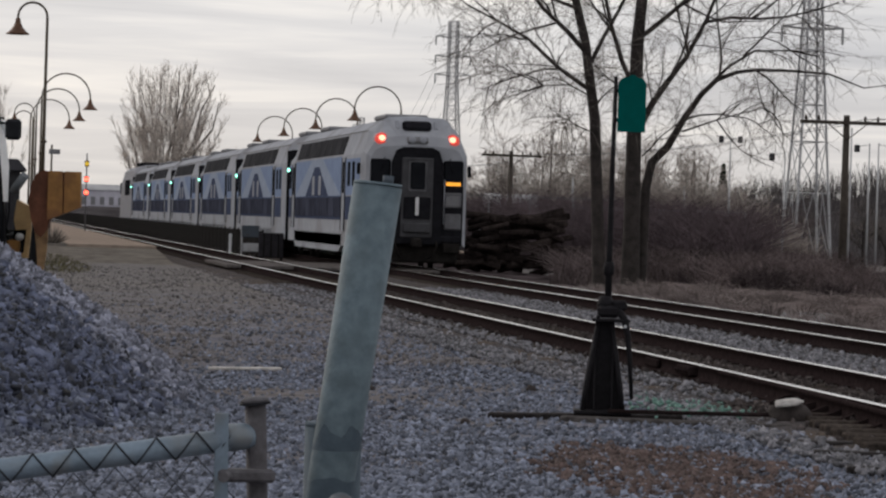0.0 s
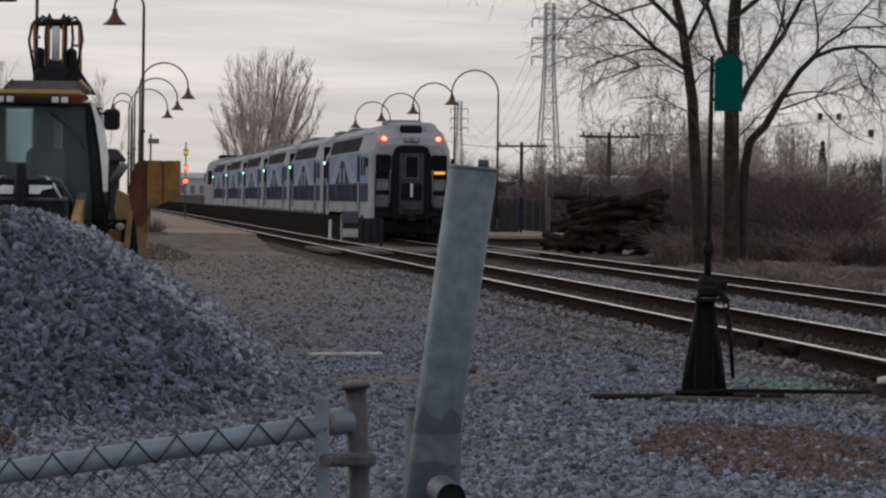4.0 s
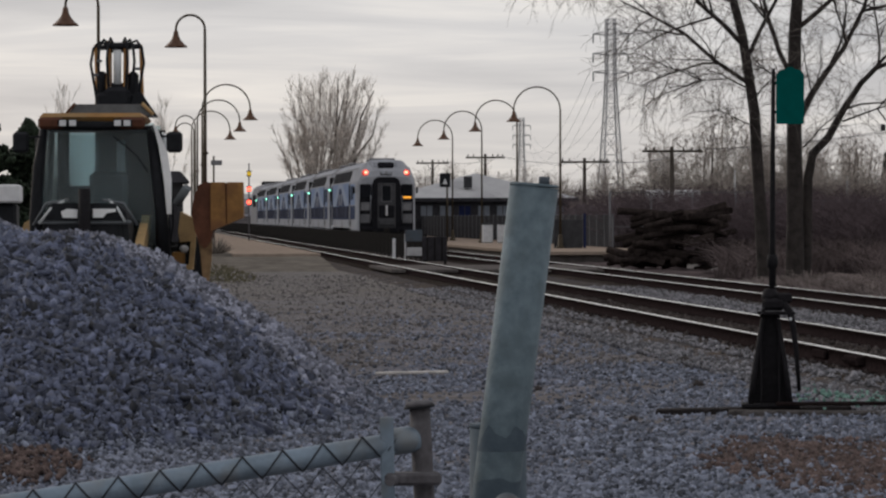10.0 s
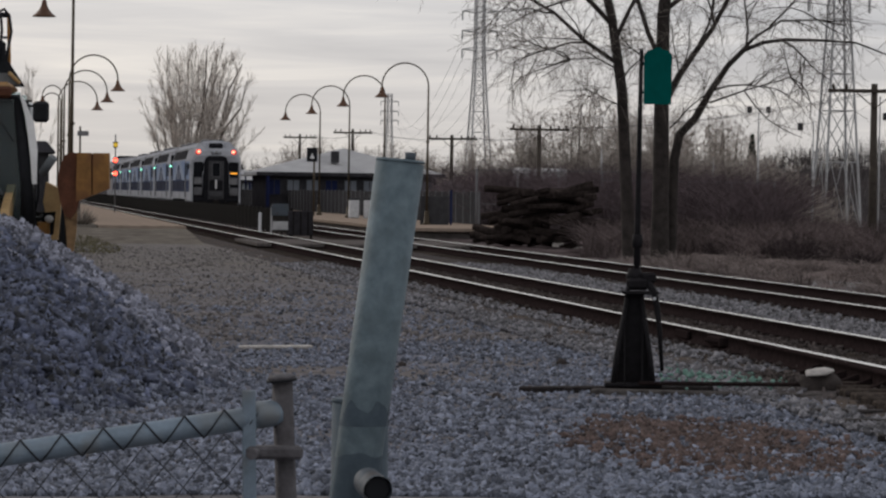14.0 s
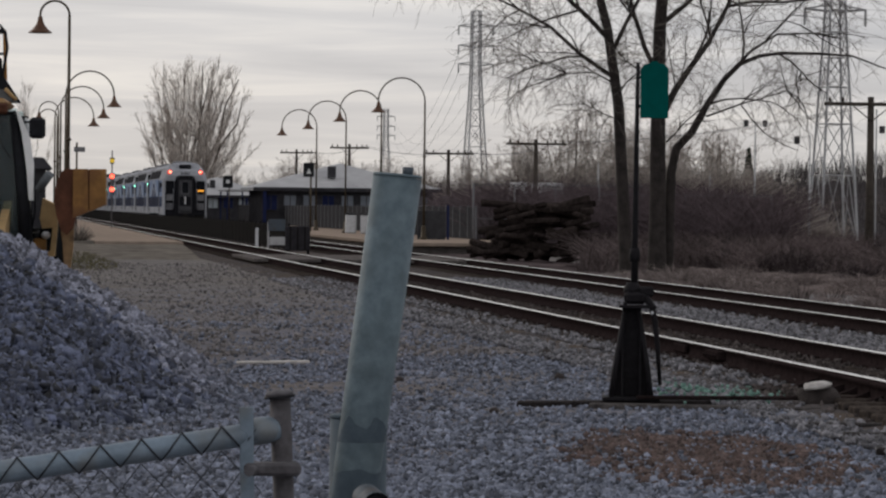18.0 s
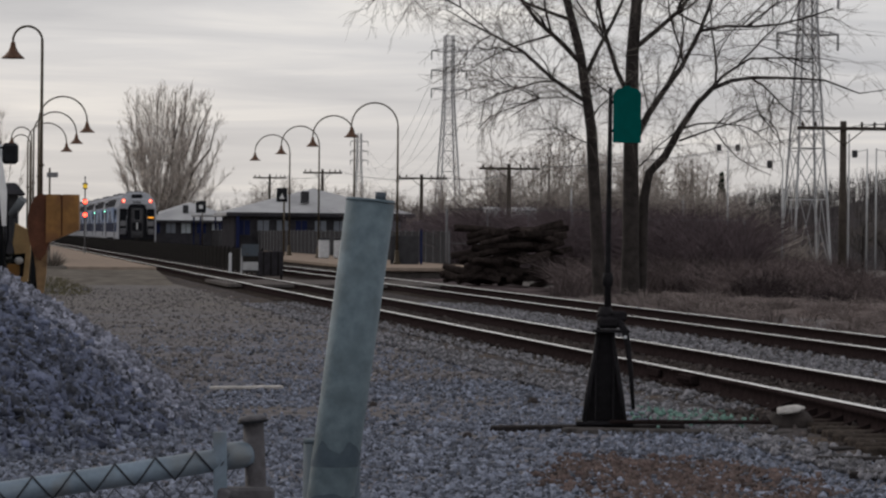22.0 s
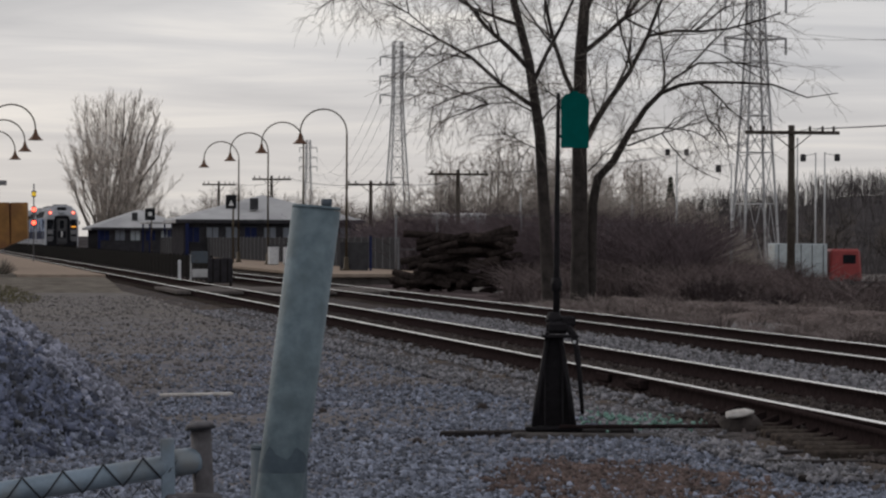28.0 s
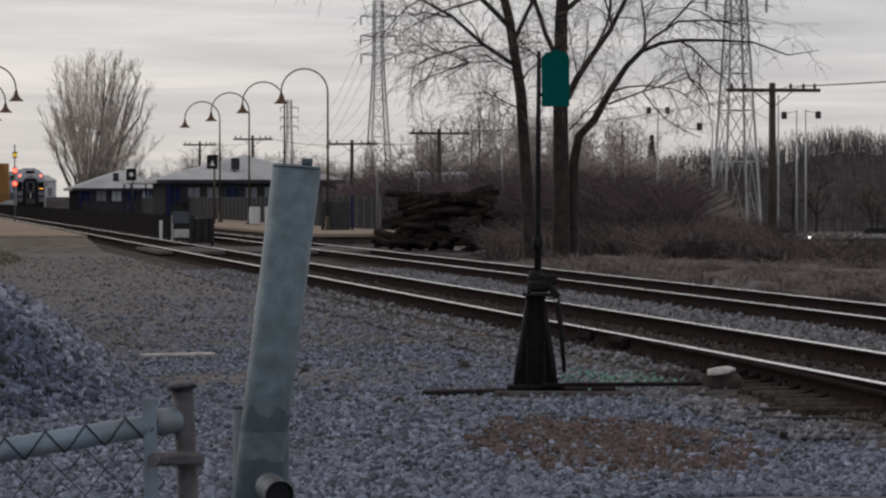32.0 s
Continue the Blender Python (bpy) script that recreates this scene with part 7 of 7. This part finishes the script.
def pylon(h, w, arms):
    """Lattice tower: four tapering legs, belts and crossed braces, three pairs of arms."""
    t = thing("power_pylon", "pale steel lattice power pylon with three tiers of arms", "pylon", "pylons")
    lv = [(0.0, 1.1), (0.20, 0.90), (0.34, 0.75), (0.44, 0.65), (0.52, 0.565), (0.59, 0.50), (0.65, 0.45), (0.70, 0.41), (0.75, 0.39), (0.80, 0.385), (0.85, 0.38), (0.90, 0.375), (0.95, 0.37), (1.0, 0.365)]
    r = h * 0.0040
    c = ((-1, -1), (1, -1), (1, 1), (-1, 1))
    for a, b in c:
        part("leg", bars("leg", [([(a * w * k / 2, b * w * k / 2, z * h) for z, k in lv], [r] * len(lv))], "steel_lattice", 4), None, t)
    lines = []
    for i, ((z0, k0), (z1, k1)) in enumerate(zip(lv, lv[1:])):
        for q in range(4):
            (a, b), (e, f) = c[q], c[(q + 1) % 4]
            p0, p1 = (a * w * k0 / 2, b * w * k0 / 2, z0 * h), (e * w * k0 / 2, f * w * k0 / 2, z0 * h)
            p2, p3 = (a * w * k1 / 2, b * w * k1 / 2, z1 * h), (e * w * k1 / 2, f * w * k1 / 2, z1 * h)
            m = tuple((u + v) / 2 for u, v in zip(p2, p3))
            # the lowest bay stands open under an inverted V
            for u, v in ((p0, m), (p1, m), (p2, p3)) if i == 0 else ((p0, p3), (p1, p2), (p2, p3)):
                lines.append(([u, v], [r * (0.4 if i else 0.3)] * 2))
    tagged(part("bracing", bars("bracing", lines, "steel_lattice", 4), None, t), kind="stuff")
    for z in arms:
        for s in (-1, 1):
            l = h * 0.088
            ln = [([(s * w * 0.07, 0, z * h), (s * l, 0, z * h + 0.3)], [r * 0.9] * 2), ([(s * w * 0.07, 0, (z + 0.02) * h), (s * l, 0, z * h + 0.3)], [r * 0.6] * 2), ([(s * l, 0, z * h + 0.3), (s * l, 0, z * h - h * 0.038)], [r * 1.1] * 2)]
            part("arm", bars("arm", ln, "steel_lattice", 4), None, t)
    return t


def build_poles():
    a = telegraph_pole()
    a.matrix_basis = pose(26.4, 109.5, -0.02)
    for y, k in ((177.0, 1.0), (212.0, 1.0), (273.0, 1.25), (322.0, 1.31)):
        copy_thing(a, pose(26.0, y, -0.15) @ Matrix.Diagonal((1, 1, k, 1)))
    p = pylon(42.3, 4.7, (0.735, 0.825, 0.92))
    p.matrix_basis = pose(97.1, 747, 0, 0, 0, 8)
    n = pylon(41.0, 4.0, (0.645, 0.76, 0.87))
    n.matrix_basis = pose(92.3, 400, -2.4, 0, 0, 8)
    copy_thing(p, pose(158, 1500, 0, 0, 0, 8))
    # road lamps behind the scrub
    l = thing("road_lamp", "slim pale road lamp post with box lanterns", "street lamp", "road lamps")
    part("pole", tube([(0, 0, 0), (0, 0, 11.05)], [0.09, 0.06], 8), "steel_lattice", l)
    part("arm", tube([(-0.8, 0, 10.95), (0.8, 0, 11.0)], 0.03, 6), "steel_lattice", l)
    for s in (-1, 1):
        part("lantern", box((s * 0.8, -0.1, 10.9), (0.36, 0.4, 0.55), 0.06), "panel_grey", l)
    l.matrix_basis = pose(46.9, 225, -0.97) @ Matrix.Diagonal((0.75, 0.75, 0.75, 1))
    s = thing("road_lamp", "slim pale road lamp post with one box lantern", "street lamp", "road lamps")
    part("pole", tube([(0, 0, 0), (0, 0, 11.2)], [0.09, 0.06], 8), "steel_lattice", s)
    part("arm", tube([(-1.1, 0, 10.9), (0, 0, 11.1)], 0.03, 6), "steel_lattice", s)
    part("lantern", box((-1.1, -0.1, 10.75), (0.42, 0.4, 0.62), 0.06), "panel_grey", s)
    s.matrix_basis = pose(74.42, 300, -2.1)
    copy_thing(s, pose(50.4, 225, -2.08) @ Matrix.Diagonal((0.77, 0.77, 0.77, 1)))
    copy_thing(s, pose(75.2, 300, -2.05, 0, 0, 180))
    q = thing("slim_pole", "slim pale steel pole in the scrub", "pole", "slim poles")
    part("shaft", tube([(0, 0, 0), (0, 0, 5.0)], [0.06, 0.05], 8), "steel_lattice", q)
    part("top_cap", lathe([(0.0, 0.1), (0.06, 0.06), (0.07, 0.0), (0.0, 0.0)], 8, (0, 0, 5.0)), "steel_lattice", q)
    q.matrix_basis = pose(41.1, 250, -0.2)
    copy_thing(q, pose(48.95, 250, -0.6))
    copy_thing(q, pose(72.85, 300, -1.6) @ Matrix.Diagonal((1.3, 1.3, 2.35, 1)))
    sp = thing("spruce", "small dark pointed spruce above the scrub", "tree", m=pose(61.4, 297, -2.0))
    part("trunk", tube([(0, 0, -0.1), (0, 0, 8.6)], [0.14, 0.02], 8), "bark", sp)
    rg = np.random.default_rng(91)
    n = 1600
    zz = 0.8 + rg.random(n) ** 1.1 * 8.0
    rr = 1.25 * (1 - (zz / 8.9)) * np.sqrt(rg.random(n)) + 0.03
    an = rg.random(n) * 6.283
    tagged(part("crown", stones("crown", np.stack([rr * np.cos(an), rr * np.sin(an), zz], 1), 0.10 + 0.14 * rg.random(n), "evergreen", 62), None, sp), kind="stuff")
    fr = thing("mesh_fence", "galvanised fence frame beside the log pile", "fence", m=pose(18.15, 140, 0))
    for x in (0.0, 1.6, 3.2, 4.9, 6.6, 8.3, 10.0, 11.7):
        part("post", tube([(x, 0, -0.05), (x, 0, 2.66 if not x else 2.62 if x < 6 else 2.30)], 0.04 if not x else 0.02, 8), "fence_steel", fr)
    for x0, x1, z in ((0, 6.6, 2.62), (0, 4.9, 1.3), (4.9, 11.7, 2.28)):
        part("rail", tube([(x0, 0, z), (x1, 0, z)], 0.013, 8), "fence_steel", fr)
    for x, w, h in ((35.5, 0.75, 3.45), (37.55, 1.75, 3.42)):
        sd = thing("white_van", "white van parked beyond the scrub", "van", "parked vans", m=pose(x, 250, -0.3))
        part("body", box((0, 0, 0.42 + h / 2), (w, 4.6, h - 0.1), 0.12, None, None, (0.93, 0.97)), "white_paint", sd)
        part("rear_window", box((0, -2.31, h * 0.74), (w * 0.7, 0.05, 0.42), 0.02), "train_glass", sd)
        part("bumper", box((0, -2.36, 0.5), (w, 0.12, 0.22), 0.03), "machine_black", sd)
        for e in (-1, 1):
            part("wheel", lathe([(0.0, -0.1), (0.34, -0.1), (0.36, 0.1), (0.0, 0.1)], 16), "rubber", sd).matrix_basis = pose(e * w * 0.42, -1.5, 0.36, 0, 90, 0)
    # cables
    lines = []

    def wire(p, q, sag, r):
        p, q = np.array(p, float), np.array(q, float)
        u = np.linspace(0, 1, 18)
        pts = p[None] + (q - p)[None] * u[:, None]
        pts[:, 2] -= sag * 4 * u * (1 - u)
        lines.append((pts, [r] * 18))
    for z in (28.5, 32.4, 36.4):
        for sx in (-3.6, 3.6):
            wire((97.8 + sx, 747, z - 1.2), (91 + sx, 400, z - 3.2), 7, 0.022)
            wire((91 + sx, 400, z - 3.2), (84 + sx, 60, z + 1), 9, 0.018)
            wire((97.8 + sx, 747, z - 1.2), (158 + sx, 1500, z), 14, 0.035)
    ys = [40, 109.5, 177, 212, 273, 322]
    tops = {40: 5.05, 109.5: 5.12, 177: 4.98, 212: 4.98, 273: 6.25, 322: 6.57}
    for a_, b_ in zip(ys, ys[1:]):
        for x in (0.95, 1.3):
            wire((26 + x, a_ - 0.12, tops[a_]), (26 + x, b_ - 0.12, tops[b_]), 0.35, 0.012)
    solid("power_cables", bars("power_cables", lines, "cable", 3), "thin overhead power and telegraph cables", "cables", "stuff")


# ---- the road beyond the scrub ----
ROAD_Y, ROAD_Z = 300.0, -2.28


def car():
    t = thing("car", "grey car with lit headlamps on the road beyond the scrub", "car", "cars on the road")
    part("body", loft([(-0.85, [(2.05, 0.35), (2.1, 0.6), (2.1, 0.85), (1.2, 0.98), (0.7, 1.0), (0.3, 1.0), (0.0, 1.0)]), (0.85, [(2.05, 0.35), (2.1, 0.6), (2.1, 0.85), (1.2, 0.98), (0.7, 1.0), (0.3, 1.0), (0.0, 1.0)])]), "car_paint", t)
    part("cabin", box((-0.2, 0, 1.2), (2.4, 1.5, 0.5), 0.1, None, None, (0.65, 0.85)), "train_glass", t)
    for x in (-1.3, 1.3):
        for y in (-0.78, 0.78):
            part("wheel", lathe([(0.0, -0.1), (0.30, -0.1), (0.31, 0.1), (0.0, 0.1)], 16), "rubber", t).matrix_basis = pose(x, y, 0.31, 90, 0, 0)
    for y in (-0.6, 0.6):
        part("headlamp", box((2.1, y, 0.68), (0.1, 0.26, 0.16), 0.03), "headlamp", t)
    part("side_lamp", box((1.95, -0.86, 0.68), (0.24, 0.05, 0.14), 0.02), "headlamp", t)
    return t


def truck():
    t = thing("box_truck", "truck with a pale curtain-sided box and a red cab", "truck")
    part("box_body", box((0, 0, 2.35), (4.5, 2.4, 2.75), 0.06), "trailer", t)
    for i in range(5):
        part("curtain_strap", box((-1.9 + i * 0.95, -1.215, 2.35), (0.07, 0.02, 2.6), 0), "panel_grey", t)
    part("cab", box((3.85, 0, 1.95), (2.9, 2.3, 2.7), 0.2, None, None, (0.86, 0.94)), "red_paint", t, "red driver's cab")
    part("cab_window", box((4.15, -1.12, 2.45), (1.1, 0.06, 0.75), 0.03), "train_glass", t)
    part("chassis", box((1.4, 0, 0.72), (7.2, 1.0, 0.3), 0.03), "machine_black", t)
    for x in (-1.5, -0.4, 4.1):
        for y in (-0.95, 0.95):
            part("wheel", lathe([(0.0, -0.14), (0.46, -0.14), (0.48, 0.14), (0.0, 0.14)], 18), "rubber", t).matrix_basis = pose(x, y, 0.48, 90, 0, 0)
    return t


def build_road():
    solid("road", mesh_of("road", box((70, ROAD_Y, ROAD_Z - 0.09), (260, 9, 0.2), 0), "asphalt"), "dark asphalt road beyond the scrub", "road", "structure")
    g = thing("guard_rail", "road guard rail beyond the scrub, darkened for the shade under it", "guard rail", m=pose(86, ROAD_Y - 6, ROAD_Z - 0.1))
    # dark grey rail colour carries the shadow line beneath the rail
    part("rail", box((0, 0, 0.62), (26, 0.06, 0.28), 0.02), "panel_grey", g)
    for i in range(9):
        part("post", box((-12 + i * 3, 0.06, 0.35), (0.1, 0.1, 0.72), 0.01), "fence_steel", g)


train = train_things()
build_main_tree()
build_woods()
build_brush()
build_logs()
build_poles()
build_road()
lorry = truck()
car_one = car()
car_two = copy_thing(car_one, pose(0, 0, 0))
car_three = copy_thing(car_one, pose(0, 0, 0))
car_four = copy_thing(car_one, pose(0, 0, 0))
build_tracks()
build_stones()


def motions():
    # the train draws away at an even speed; the cars keep their distance in it
    for ob, lag in train:
        walk(ob, [(t, pose(FAR_X, 105.0 + 8.15 * t + lag, RAIL_Z)) for t in range(0, 33, 4)])
    # road traffic waits behind the scrub, then drives off along the road
    for ob, t0, x0, v, wait in ((lorry, 28.5, 75.56, 6.1, 47.0), (car_one, 23.4, 75.4, 12.0, 61.0), (car_three, 32.0, 72.95, 7.5, 31.0), (car_four, 24.6, 77.2, 12.0, 55.5)):
        walk(ob, [(t, pose(max(wait, x0 + v * (t - t0)), ROAD_Y - 1.6, ROAD_Z + 0.012)) for t in range(0, 33)])
    # one car slows down behind the lorry
    walk(car_two, [(t, pose(max(37.0, 70.7 + (8.0 if t < 29 else 3.5) * (t - 29)), ROAD_Y - 1.6, ROAD_Z + 0.012)) for t in range(0, 33)])


motions()
